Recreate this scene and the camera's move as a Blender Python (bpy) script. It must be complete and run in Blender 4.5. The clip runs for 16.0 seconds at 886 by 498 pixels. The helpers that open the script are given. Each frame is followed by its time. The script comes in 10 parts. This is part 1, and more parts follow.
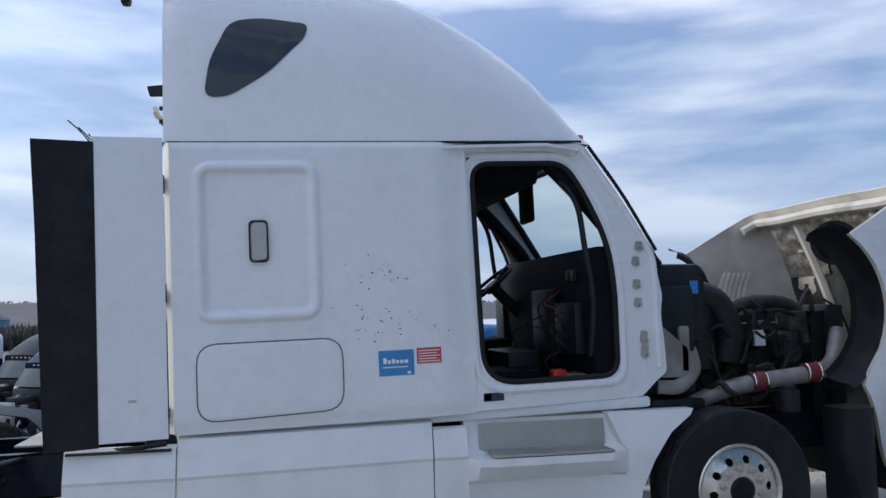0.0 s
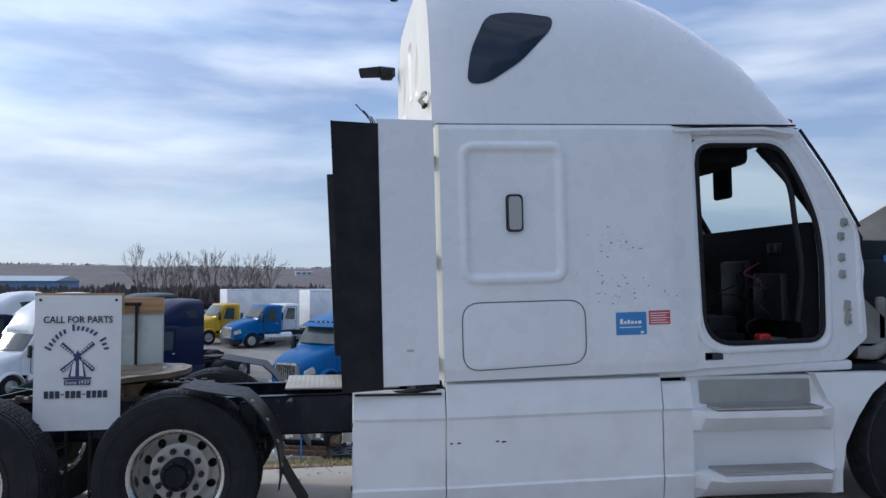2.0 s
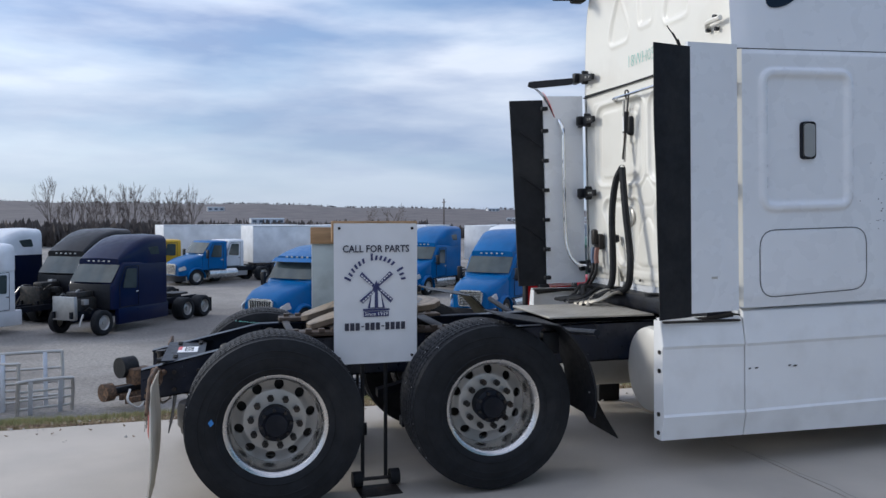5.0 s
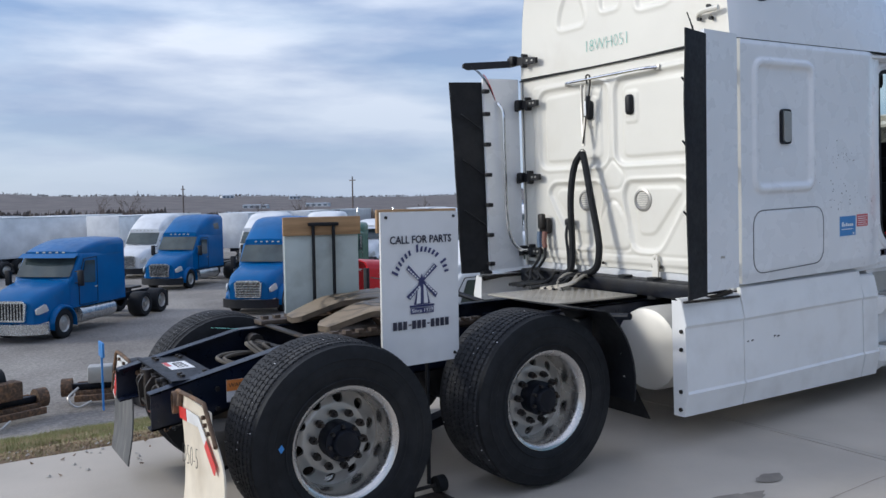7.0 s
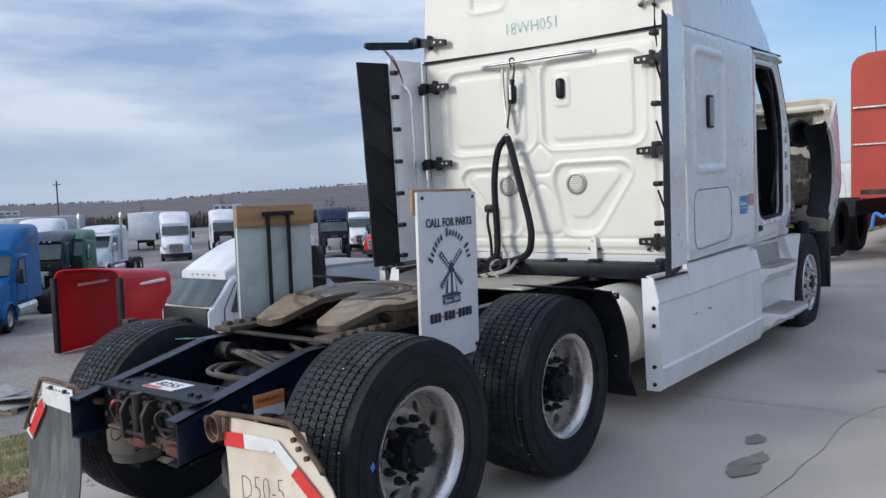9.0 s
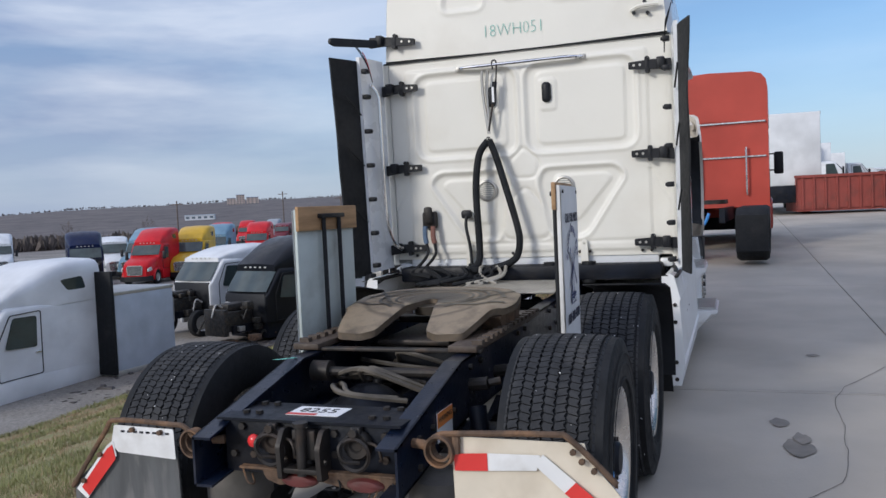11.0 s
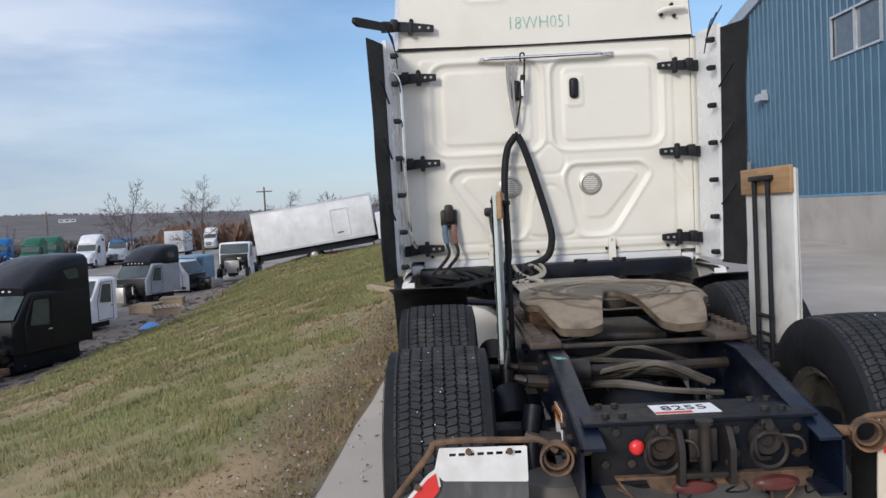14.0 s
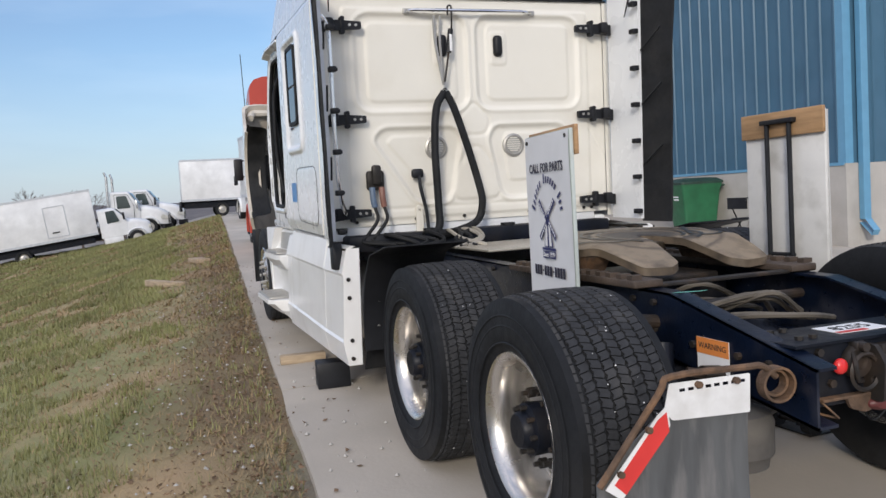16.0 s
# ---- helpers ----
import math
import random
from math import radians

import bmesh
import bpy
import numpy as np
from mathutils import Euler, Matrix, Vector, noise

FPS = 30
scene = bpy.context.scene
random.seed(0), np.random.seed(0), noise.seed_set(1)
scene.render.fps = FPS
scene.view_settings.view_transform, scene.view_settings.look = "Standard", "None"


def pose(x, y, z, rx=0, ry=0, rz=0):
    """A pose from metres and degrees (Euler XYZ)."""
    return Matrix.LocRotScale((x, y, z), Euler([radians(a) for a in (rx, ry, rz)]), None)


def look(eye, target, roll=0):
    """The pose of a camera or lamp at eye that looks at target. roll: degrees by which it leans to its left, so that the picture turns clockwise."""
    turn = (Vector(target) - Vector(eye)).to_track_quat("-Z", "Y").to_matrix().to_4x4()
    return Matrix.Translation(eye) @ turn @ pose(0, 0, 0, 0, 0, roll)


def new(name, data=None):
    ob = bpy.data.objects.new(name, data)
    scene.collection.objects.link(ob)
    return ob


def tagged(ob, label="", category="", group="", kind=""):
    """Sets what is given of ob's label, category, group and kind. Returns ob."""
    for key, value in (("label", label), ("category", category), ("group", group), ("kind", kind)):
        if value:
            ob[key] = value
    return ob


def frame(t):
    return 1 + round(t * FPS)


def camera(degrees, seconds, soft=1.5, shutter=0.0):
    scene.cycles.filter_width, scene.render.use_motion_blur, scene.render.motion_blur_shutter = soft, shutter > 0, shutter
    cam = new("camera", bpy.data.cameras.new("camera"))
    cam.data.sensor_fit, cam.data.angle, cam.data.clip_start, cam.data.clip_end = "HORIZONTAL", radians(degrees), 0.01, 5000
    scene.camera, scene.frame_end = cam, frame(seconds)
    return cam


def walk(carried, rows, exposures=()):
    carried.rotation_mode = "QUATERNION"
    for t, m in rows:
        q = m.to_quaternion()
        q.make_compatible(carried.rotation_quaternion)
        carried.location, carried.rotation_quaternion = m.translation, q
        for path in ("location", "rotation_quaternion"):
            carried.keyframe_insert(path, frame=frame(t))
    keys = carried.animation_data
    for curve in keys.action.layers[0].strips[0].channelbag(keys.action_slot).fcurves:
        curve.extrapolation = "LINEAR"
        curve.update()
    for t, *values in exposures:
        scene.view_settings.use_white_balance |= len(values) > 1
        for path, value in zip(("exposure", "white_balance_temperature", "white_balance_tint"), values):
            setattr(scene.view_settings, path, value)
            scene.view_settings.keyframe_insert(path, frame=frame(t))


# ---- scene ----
cam = camera(57.1, 16.0)
PATH = [
    (0, (3.518, -6.073, 1.754), (3.937, -4.123, 1.904), -1.0),
    (0.5, (3.274, -6.316, 1.703), (3.674, -4.363, 1.861), -0.7),
    (1, (2.985, -6.376, 1.68), (3.346, -4.414, 1.826), -0.4),
    (1.5, (2.593, -6.38, 1.717), (2.917, -4.41, 1.833), -0.0),
    (2, (2.19, -6.439, 1.729), (2.489, -4.463, 1.806), 0.2),
    (2.5, (1.78, -6.349, 1.697), (2.081, -4.372, 1.727), 0.2),
    (3, (1.395, -6.254, 1.676), (1.703, -4.278, 1.669), 0.3),
    (3.5, (0.99, -6.215, 1.681), (1.317, -4.243, 1.636), 0.3),
    (4, (0.593, -6.042, 1.654), (0.96, -4.078, 1.584), 0.2),
    (4.5, (0.198, -5.933, 1.644), (0.62, -3.979, 1.565), 0.2),
    (4.7, (0.021, -5.901, 1.652), (0.472, -3.954, 1.573), 0.2),
    (6.8, (-1.664, -4.901, 1.705), (-0.645, -3.184, 1.587), -0.8),
    (7, (-1.79, -4.769, 1.683), (-0.703, -3.094, 1.564), -0.8),
    (7.5, (-2.107, -4.446, 1.661), (-0.865, -2.883, 1.538), -1.1),
    (8, (-2.319, -4.066, 1.616), (-0.945, -2.618, 1.487), -1.4),
    (8.5, (-2.563, -3.703, 1.599), (-1.078, -2.37, 1.468), -1.7),
    (9, (-2.758, -3.359, 1.598), (-1.174, -2.144, 1.469), -1.9),
    (9.2, (-2.802, -3.187, 1.573), (-1.18, -2.025, 1.444), -2.0),
    (11.3, (-3.5, -1.339, 1.533), (-1.595, -0.736, 1.447), -2.6),
    (11.5, (-3.557, -1.183, 1.529), (-1.637, -0.63, 1.452), -2.6),
    (12, (-3.599, -0.765, 1.503), (-1.648, -0.331, 1.433), -2.7),
    (12.5, (-3.653, -0.384, 1.478), (-1.681, -0.064, 1.407), -2.8),
    (13, (-3.656, -0.017, 1.469), (-1.669, 0.198, 1.392), -2.8),
    (13.5, (-3.537, 0.417, 1.495), (-1.542, 0.533, 1.412), -2.8),
    (14, (-3.439, 0.842, 1.492), (-1.441, 0.849, 1.404), -2.9),
    (14.5, (-3.253, 1.245, 1.459), (-1.26, 1.113, 1.362), -3.0),
    (15, (-3.081, 1.561, 1.452), (-1.107, 1.258, 1.349), -3.1),
    (15.5, (-2.943, 1.919, 1.421), (-1.007, 1.433, 1.306), -3.4),
    (16, (-2.772, 2.334, 1.296), (-0.891, 1.668, 1.17), -3.4),
]
walk(cam, [(t, look(eye, target, roll)) for t, eye, target, roll in PATH], [(0.0, 0.05, 5640, 6), (3.5, 0.07, 5750, 6), (8.0, 0.10, 5830, 6), (11.5, -0.10, 5850, 8), (13.5, -0.01, 6050, 8), (16.0, 0.06, 6200, 9)])

# ---- world, sun, exposure ----
SUN_AZ, SUN_EL = 150.0, 22.0          # degrees, from +x towards +y
world = bpy.data.worlds.new("sky")
scene.world = world
world.use_nodes = True
wn, wl = world.node_tree.nodes, world.node_tree.links
wn.clear()
w_out = wn.new("ShaderNodeOutputWorld")
w_bg = wn.new("ShaderNodeBackground")
w_sky = wn.new("ShaderNodeTexSky")
w_sky.sky_type, w_sky.sun_disc = "NISHITA", False
w_sky.sun_elevation, w_sky.sun_rotation = radians(SUN_EL), radians(90 - SUN_AZ)
w_sky.air_density, w_sky.dust_density, w_sky.ozone_density = 1.0, 0.5, 3.0
w_co = wn.new("ShaderNodeTexCoord")
w_map = wn.new("ShaderNodeMapping")
w_map.inputs["Scale"].default_value = (1.0, 1.0, 4.8)
w_map.inputs["Rotation"].default_value = (0.0, 0.03, 0.5)
w_n1 = wn.new("ShaderNodeTexNoise")
w_n1.inputs["Scale"].default_value, w_n1.inputs["Detail"].default_value, w_n1.inputs["Roughness"].default_value = 1.7, 8, 0.55
w_n1.inputs["Distortion"].default_value = 0.25
w_r1 = wn.new("ShaderNodeValToRGB")
w_r1.color_ramp.elements[0].position, w_r1.color_ramp.elements[1].position = 0.38, 0.62
w_r1.color_ramp.elements[0].color = (0.5, 0.5, 0.5, 1)
w_n2 = wn.new("ShaderNodeTexNoise")
w_n2.inputs["Scale"].default_value, w_n2.inputs["Detail"].default_value = 3.1, 6
w_r2 = wn.new("ShaderNodeValToRGB")
w_r2.color_ramp.elements[0].color, w_r2.color_ramp.elements[1].color = (2.3, 2.55, 3.6, 1), (6.2, 5.9, 6.0, 1)
w_r2.color_ramp.elements[0].position, w_r2.color_ramp.elements[1].position = 0.40, 0.64
w_amt = wn.new("ShaderNodeMath")
w_amt.operation = "MULTIPLY"
w_amt.inputs[1].default_value = 0.8
w_mix = wn.new("ShaderNodeMix")
w_mix.data_type = "RGBA"
wl.new(w_co.outputs["Generated"], w_map.inputs["Vector"])
for n in (w_n1, w_n2):
    wl.new(w_map.outputs["Vector"], n.inputs["Vector"])
wl.new(w_n1.outputs["Fac"], w_r1.inputs["Fac"])
wl.new(w_n2.outputs["Fac"], w_r2.inputs["Fac"])
w_east = wn.new("ShaderNodeVectorMath")
w_east.operation = "DOT_PRODUCT"
w_east.inputs[1].default_value = (math.cos(radians(-28)), math.sin(radians(-28)), 0.0)
w_thin = wn.new("ShaderNodeMapRange")
w_thin.interpolation_type = "SMOOTHSTEP"
w_thin.inputs[1].default_value, w_thin.inputs[2].default_value, w_thin.inputs[3].default_value, w_thin.inputs[4].default_value = 0.25, 0.98, 1.0, 0.22
w_cov = wn.new("ShaderNodeMath")
w_cov.operation = "MULTIPLY"
wl.new(w_co.outputs["Generated"], w_east.inputs[0])
wl.new(w_east.outputs["Value"], w_thin.inputs[0])
wl.new(w_r1.outputs["Color"], w_cov.inputs[0])
wl.new(w_thin.outputs[0], w_cov.inputs[1])
wl.new(w_cov.outputs[0], w_amt.inputs[0])
wl.new(w_amt.outputs[0], w_mix.inputs[0])
wl.new(w_sky.outputs["Color"], w_mix.inputs[6])
w_sep = wn.new("ShaderNodeSeparateXYZ")
w_up = wn.new("ShaderNodeMapRange")
w_up.inputs[1].default_value, w_up.inputs[2].default_value, w_up.inputs[3].default_value, w_up.inputs[4].default_value = 0.0, 0.8, 0.88, 2.2
w_lift = wn.new("ShaderNodeVectorMath")
w_lift.operation = "SCALE"
wl.new(w_co.outputs["Generated"], w_sep.inputs[0])
wl.new(w_sep.outputs["Z"], w_up.inputs[0])
wl.new(w_r2.outputs["Color"], w_lift.inputs[0])
wl.new(w_up.outputs[0], w_lift.inputs["Scale"])
wl.new(w_lift.outputs[0], w_mix.inputs[7])
w_hz = wn.new("ShaderNodeMapRange")
w_hz.inputs[1].default_value, w_hz.inputs[2].default_value, w_hz.inputs[3].default_value, w_hz.inputs[4].default_value = -0.05, 0.20, 0.85, 0.0
w_haze = wn.new("ShaderNodeMix")
w_haze.data_type = "RGBA"
w_haze.inputs[7].default_value = (3.7, 4.15, 5.2, 1)
wl.new(w_sep.outputs["Z"], w_hz.inputs[0])
wl.new(w_hz.outputs[0], w_haze.inputs[0])
wl.new(w_mix.outputs[2], w_haze.inputs[6])
w_dot = wn.new("ShaderNodeVectorMath")
w_dot.operation = "DOT_PRODUCT"
w_dot.inputs[1].default_value = (math.cos(radians(SUN_AZ)) * math.cos(radians(SUN_EL)), math.sin(radians(SUN_AZ)) * math.cos(radians(SUN_EL)), math.sin(radians(SUN_EL)))
w_gl = wn.new("ShaderNodeMapRange")
w_gl.interpolation_type = "SMOOTHSTEP"
w_gl.inputs[1].default_value, w_gl.inputs[2].default_value = 0.45, 1.0
w_glow = wn.new("ShaderNodeMix")
w_glow.data_type, w_glow.blend_type = "RGBA", "ADD"
w_glow.inputs[7].default_value = (1.6, 1.35, 1.05, 1)
wl.new(w_co.outputs["Generated"], w_dot.inputs[0])
wl.new(w_dot.outputs["Value"], w_gl.inputs[0])
wl.new(w_gl.outputs[0], w_glow.inputs[0])
wl.new(w_haze.outputs[2], w_glow.inputs[6])
wl.new(w_glow.outputs[2], w_bg.inputs["Color"])
w_bg.inputs["Strength"].default_value = 0.132
wl.new(w_bg.outputs["Background"], w_out.inputs["Surface"])

sun = new("sun", bpy.data.lights.new("sun", "SUN"))
sun.data.energy, sun.data.angle, sun.data.color = 2.05, radians(12), (1.0, 0.89, 0.76)
sun_dir = Vector((math.cos(radians(SUN_AZ)) * math.cos(radians(SUN_EL)), math.sin(radians(SUN_AZ)) * math.cos(radians(SUN_EL)), math.sin(radians(SUN_EL))))
sun.matrix_world = look(sun_dir * 50, (0, 0, 0))


# ---- materials ----
def material(name, color, rough=0.5, metal=0.0, var=0.12, scale=6.0, grain=0.0, grain_scale=120.0, dirt=None, dirt_amt=0.0, dirt_scale=2.0, coat=0.0, islands=0.0, stretch=(1, 1, 1), rough_var=0.1):
    """A procedural surface: base colour varied at two scales, optional dirt patches and fine relief."""
    m = bpy.data.materials.new(name)
    m.use_nodes = True
    n, l = m.node_tree.nodes, m.node_tree.links
    b = n["Principled BSDF"]
    b.inputs["Metallic"].default_value = metal
    b.inputs["Coat Weight"].default_value = coat
    b.inputs["Coat Roughness"].default_value = 0.08
    co = n.new("ShaderNodeTexCoord")
    mp = n.new("ShaderNodeMapping")
    mp.inputs["Scale"].default_value = stretch
    l.new(co.outputs["Object"], mp.inputs["Vector"])

    def noise_node(s, d=5):
        x = n.new("ShaderNodeTexNoise")
        x.inputs["Scale"].default_value, x.inputs["Detail"].default_value = s, d
        l.new(mp.outputs["Vector"], x.inputs["Vector"])
        return x.outputs["Fac"]

    def mixer(fac, a, c):
        x = n.new("ShaderNodeMix")
        x.data_type = "RGBA"
        for sock, v in ((x.inputs[0], fac), (x.inputs[6], a), (x.inputs[7], c)):
            if hasattr(v, "is_linked"):
                l.new(v, sock)
            else:
                sock.default_value = v
        return x.outputs[2]

    def spread(fac, lo, hi, top=1.0):
        x = n.new("ShaderNodeMapRange")
        l.new(fac, x.inputs[0])
        x.inputs[1].default_value, x.inputs[2].default_value, x.inputs[4].default_value = lo, hi, top
        return x.outputs[0]

    c0 = tuple(max(0.0, v * (1 - var)) for v in color) + (1,)
    c1 = tuple(min(1.0, v * (1 + var)) for v in color) + (1,)
    big = noise_node(scale)
    col = mixer(spread(big, 0.3, 0.7), c0, c1)
    if islands:
        g = n.new("ShaderNodeNewGeometry")
        col = mixer(spread(g.outputs["Random Per Island"], 0, 1, islands), col, tuple(v * 0.45 for v in color) + (1,))
    if dirt:
        col = mixer(spread(noise_node(dirt_scale, 8), 0.5, 0.72, dirt_amt), col, tuple(dirt) + (1,))
    l.new(col, b.inputs["Base Color"])
    l.new(spread(noise_node(scale * 3.3), 0.2, 0.8, min(1.0, rough + rough_var)), b.inputs["Roughness"])
    for k in n:
        if k.type == "MAP_RANGE" and k.outputs[0].is_linked and k.outputs[0].links[0].to_socket == b.inputs["Roughness"]:
            k.inputs[3].default_value = max(0.02, rough - rough_var)
    if grain:
        bp = n.new("ShaderNodeBump")
        bp.inputs["Strength"].default_value, bp.inputs["Distance"].default_value = grain, 0.01
        l.new(noise_node(grain_scale, 8), bp.inputs["Height"])
        l.new(bp.outputs["Normal"], b.inputs["Normal"])
    return m


def glass(name, tint, rough=0.02, clear=0.6):
    m = bpy.data.materials.new(name)
    m.use_nodes = True
    n, l = m.node_tree.nodes, m.node_tree.links
    b = n["Principled BSDF"]
    b.inputs["Base Color"].default_value = (*tint, 1)
    b.inputs["Roughness"].default_value = rough
    t = n.new("ShaderNodeBsdfTransparent")
    t.inputs["Color"].default_value = (*tint, 1)
    mx = n.new("ShaderNodeMixShader")
    mx.inputs[0].default_value = clear
    l.new(b.outputs[0], mx.inputs[1])
    l.new(t.outputs[0], mx.inputs[2])
    l.new(mx.outputs[0], n["Material Output"].inputs["Surface"])
    return m


M = {}
M["white"] = material("white_paint", (0.76, 0.775, 0.79), 0.28, var=0.025, scale=1.5, coat=0.35, dirt=(0.62, 0.61, 0.59), dirt_amt=0.10, dirt_scale=2.0)
M["back_white"] = material("rear_wall_paint", (0.755, 0.73, 0.655), 0.42, var=0.03, scale=1.6, grain=0.05, grain_scale=40, dirt=(0.57, 0.52, 0.43), dirt_amt=0.25, dirt_scale=2.2)
M["skirt_white"] = material("skirt_paint", (0.80, 0.80, 0.79), 0.35, var=0.03, scale=2.5, coat=0.2, dirt=(0.50, 0.48, 0.44), dirt_amt=0.25, dirt_scale=4)
M["rubber"] = material("black_rubber", (0.009, 0.010, 0.012), 0.68, var=0.3, scale=9, grain=0.15, grain_scale=60, dirt=(0.035, 0.034, 0.033), dirt_amt=0.4, dirt_scale=3)
M["tread"] = material("tyre_tread", (0.030, 0.031, 0.034), 0.75, var=0.25, scale=14, grain=0.3, grain_scale=80, dirt=(0.075, 0.072, 0.068), dirt_amt=0.5, dirt_scale=7)
M["groove"] = material("tyre_groove", (0.012, 0.012, 0.012), 0.9, var=0.2)
M["plastic"] = material("black_plastic", (0.011, 0.012, 0.015), 0.5, var=0.25, scale=8, grain=0.1, grain_scale=90)
M["frame_black"] = material("chassis_black", (0.006, 0.008, 0.014), 0.45, var=0.4, scale=7, grain=0.12, grain_scale=60, dirt=(0.03, 0.026, 0.022), dirt_amt=0.5, dirt_scale=5)
M["frame_blue"] = material("chassis_blue_black", (0.0035, 0.007, 0.018), 0.32, var=0.4, scale=7, grain=0.1, grain_scale=70, dirt=(0.05, 0.05, 0.06), dirt_amt=0.5, dirt_scale=6)
M["alu"] = material("polished_aluminium", (0.66, 0.63, 0.59), 0.26, metal=0.92, var=0.04, scale=3, dirt=(0.48, 0.45, 0.41), dirt_amt=0.12, dirt_scale=2, rough_var=0.05)
M["alu_dull"] = material("dull_aluminium", (0.46, 0.445, 0.415), 0.42, metal=0.6, var=0.07, scale=6, dirt=(0.26, 0.235, 0.205), dirt_amt=0.25, dirt_scale=4)
M["chrome"] = material("chrome", (0.75, 0.75, 0.75), 0.14, metal=1.0, var=0.05)
M["steel"] = material("dark_steel", (0.032, 0.029, 0.027), 0.5, metal=0.3, var=0.3, scale=15, dirt=(0.11, 0.07, 0.045), dirt_amt=0.5, dirt_scale=8)
M["rust"] = material("rusty_steel", (0.11, 0.07, 0.045), 0.8, metal=0.2, var=0.4, scale=18, grain=0.4, grain_scale=90, dirt=(0.32, 0.17, 0.08), dirt_amt=0.6, dirt_scale=9)
M["wood"] = material("bare_wood", (0.37, 0.225, 0.11), 0.7, var=0.25, scale=5, grain=0.2, grain_scale=60, stretch=(1, 8, 8))
M["oldwood"] = material("weathered_wood", (0.36, 0.28, 0.19), 0.8, var=0.3, scale=5, grain=0.3, grain_scale=50, stretch=(1, 6, 6))
M["board"] = material("painted_board", (0.66, 0.65, 0.62), 0.6, var=0.07, scale=5, grain=0.1, grain_scale=60, dirt=(0.30, 0.29, 0.26), dirt_amt=0.5, dirt_scale=6)
M["board_green"] = material("greenish_board", (0.47, 0.52, 0.50), 0.6, var=0.08, scale=5, grain=0.1, grain_scale=60, dirt=(0.25, 0.26, 0.24), dirt_amt=0.5, dirt_scale=6)
M["vinyl"] = material("banner_vinyl", (0.72, 0.72, 0.72), 0.5, var=0.05, scale=3, dirt=(0.5, 0.5, 0.48), dirt_amt=0.3, dirt_scale=4)
M["seam"] = material("dark_seam", (0.10, 0.10, 0.105), 0.7, var=0.1)
M["cap_blue"] = material("dull_blue_handle", (0.11, 0.16, 0.24), 0.5, var=0.2)
M["cap_red"] = material("dull_red_handle", (0.22, 0.10, 0.075), 0.5, var=0.2)
M["coupler"] = material("dull_red_coupler", (0.17, 0.035, 0.03), 0.6, var=0.25, scale=12)
M["pipe_grey"] = material("dirty_pipe", (0.30, 0.28, 0.26), 0.5, metal=0.3, var=0.2, scale=9, dirt=(0.12, 0.10, 0.085), dirt_amt=0.5, dirt_scale=6)
M["apron_grey"] = material("dirty_apron", (0.20, 0.19, 0.175), 0.6, var=0.2, scale=7, dirt=(0.08, 0.07, 0.06), dirt_amt=0.5, dirt_scale=5)
M["dusty_rubber"] = material("dusty_rubber", (0.085, 0.078, 0.07), 0.8, var=0.2, scale=9, dirt=(0.15, 0.135, 0.115), dirt_amt=0.5, dirt_scale=6)
M["sheet_grey"] = material("weathered_sheet", (0.36, 0.34, 0.31), 0.6, var=0.15, scale=4, dirt=(0.18, 0.15, 0.12), dirt_amt=0.5, dirt_scale=5)
M["lamp_red"] = material("dirty_red_lens", (0.10, 0.022, 0.02), 0.45, var=0.3, scale=14, dirt=(0.08, 0.06, 0.05), dirt_amt=0.6, dirt_scale=8)
M["navy"] = material("navy_print", (0.04, 0.045, 0.13), 0.55, var=0.1)
M["inkdark"] = material("dark_print", (0.03, 0.03, 0.05), 0.55, var=0.1)
M["green_ink"] = material("green_marker", (0.16, 0.47, 0.40), 0.6, var=0.15)
M["black_ink"] = material("black_marker", (0.03, 0.03, 0.03), 0.6, var=0.15)
M["dark_glass"] = material("dark_tinted_glass", (0.012, 0.02, 0.035), 0.06, var=0.2, scale=2, rough_var=0.03)
M["clear"] = glass("windscreen_glass", (0.80, 0.88, 0.86), clear=0.86)
M["blue_sticker"] = material("blue_sticker", (0.06, 0.23, 0.52), 0.4, var=0.05)
M["red_sticker"] = material("red_sticker", (0.50, 0.06, 0.07), 0.4, var=0.08)
M["white_print"] = material("white_print", (0.82, 0.82, 0.82), 0.5, var=0.03)
M["red_tape"] = material("red_reflective_tape", (0.62, 0.04, 0.035), 0.35, var=0.12)
M["white_tape"] = material("white_reflective_tape", (0.74, 0.74, 0.73), 0.4, var=0.08, dirt=(0.4, 0.38, 0.34), dirt_amt=0.4, dirt_scale=9)
M["cream_flap"] = material("cream_mudflap", (0.68, 0.61, 0.49), 0.6, var=0.08, scale=5, dirt=(0.40, 0.32, 0.22), dirt_amt=0.45, dirt_scale=4)
M["grey_flap"] = material("grey_mudflap", (0.085, 0.088, 0.09), 0.6, var=0.25, scale=5, dirt=(0.22, 0.21, 0.20), dirt_amt=0.5, dirt_scale=7, stretch=(1, 3, 0.6))
M["orange"] = material("orange_label", (0.72, 0.25, 0.06), 0.5, var=0.08)
M["red_plastic"] = material("red_plastic", (0.62, 0.03, 0.03), 0.3, var=0.1)
M["blue_plastic"] = material("blue_plastic", (0.05, 0.22, 0.55), 0.4, var=0.1)
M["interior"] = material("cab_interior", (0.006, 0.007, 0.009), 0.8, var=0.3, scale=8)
M["engine"] = material("engine_castings", (0.045, 0.043, 0.04), 0.5, metal=0.35, var=0.4, scale=12, dirt=(0.11, 0.08, 0.055), dirt_amt=0.6, dirt_scale=8)
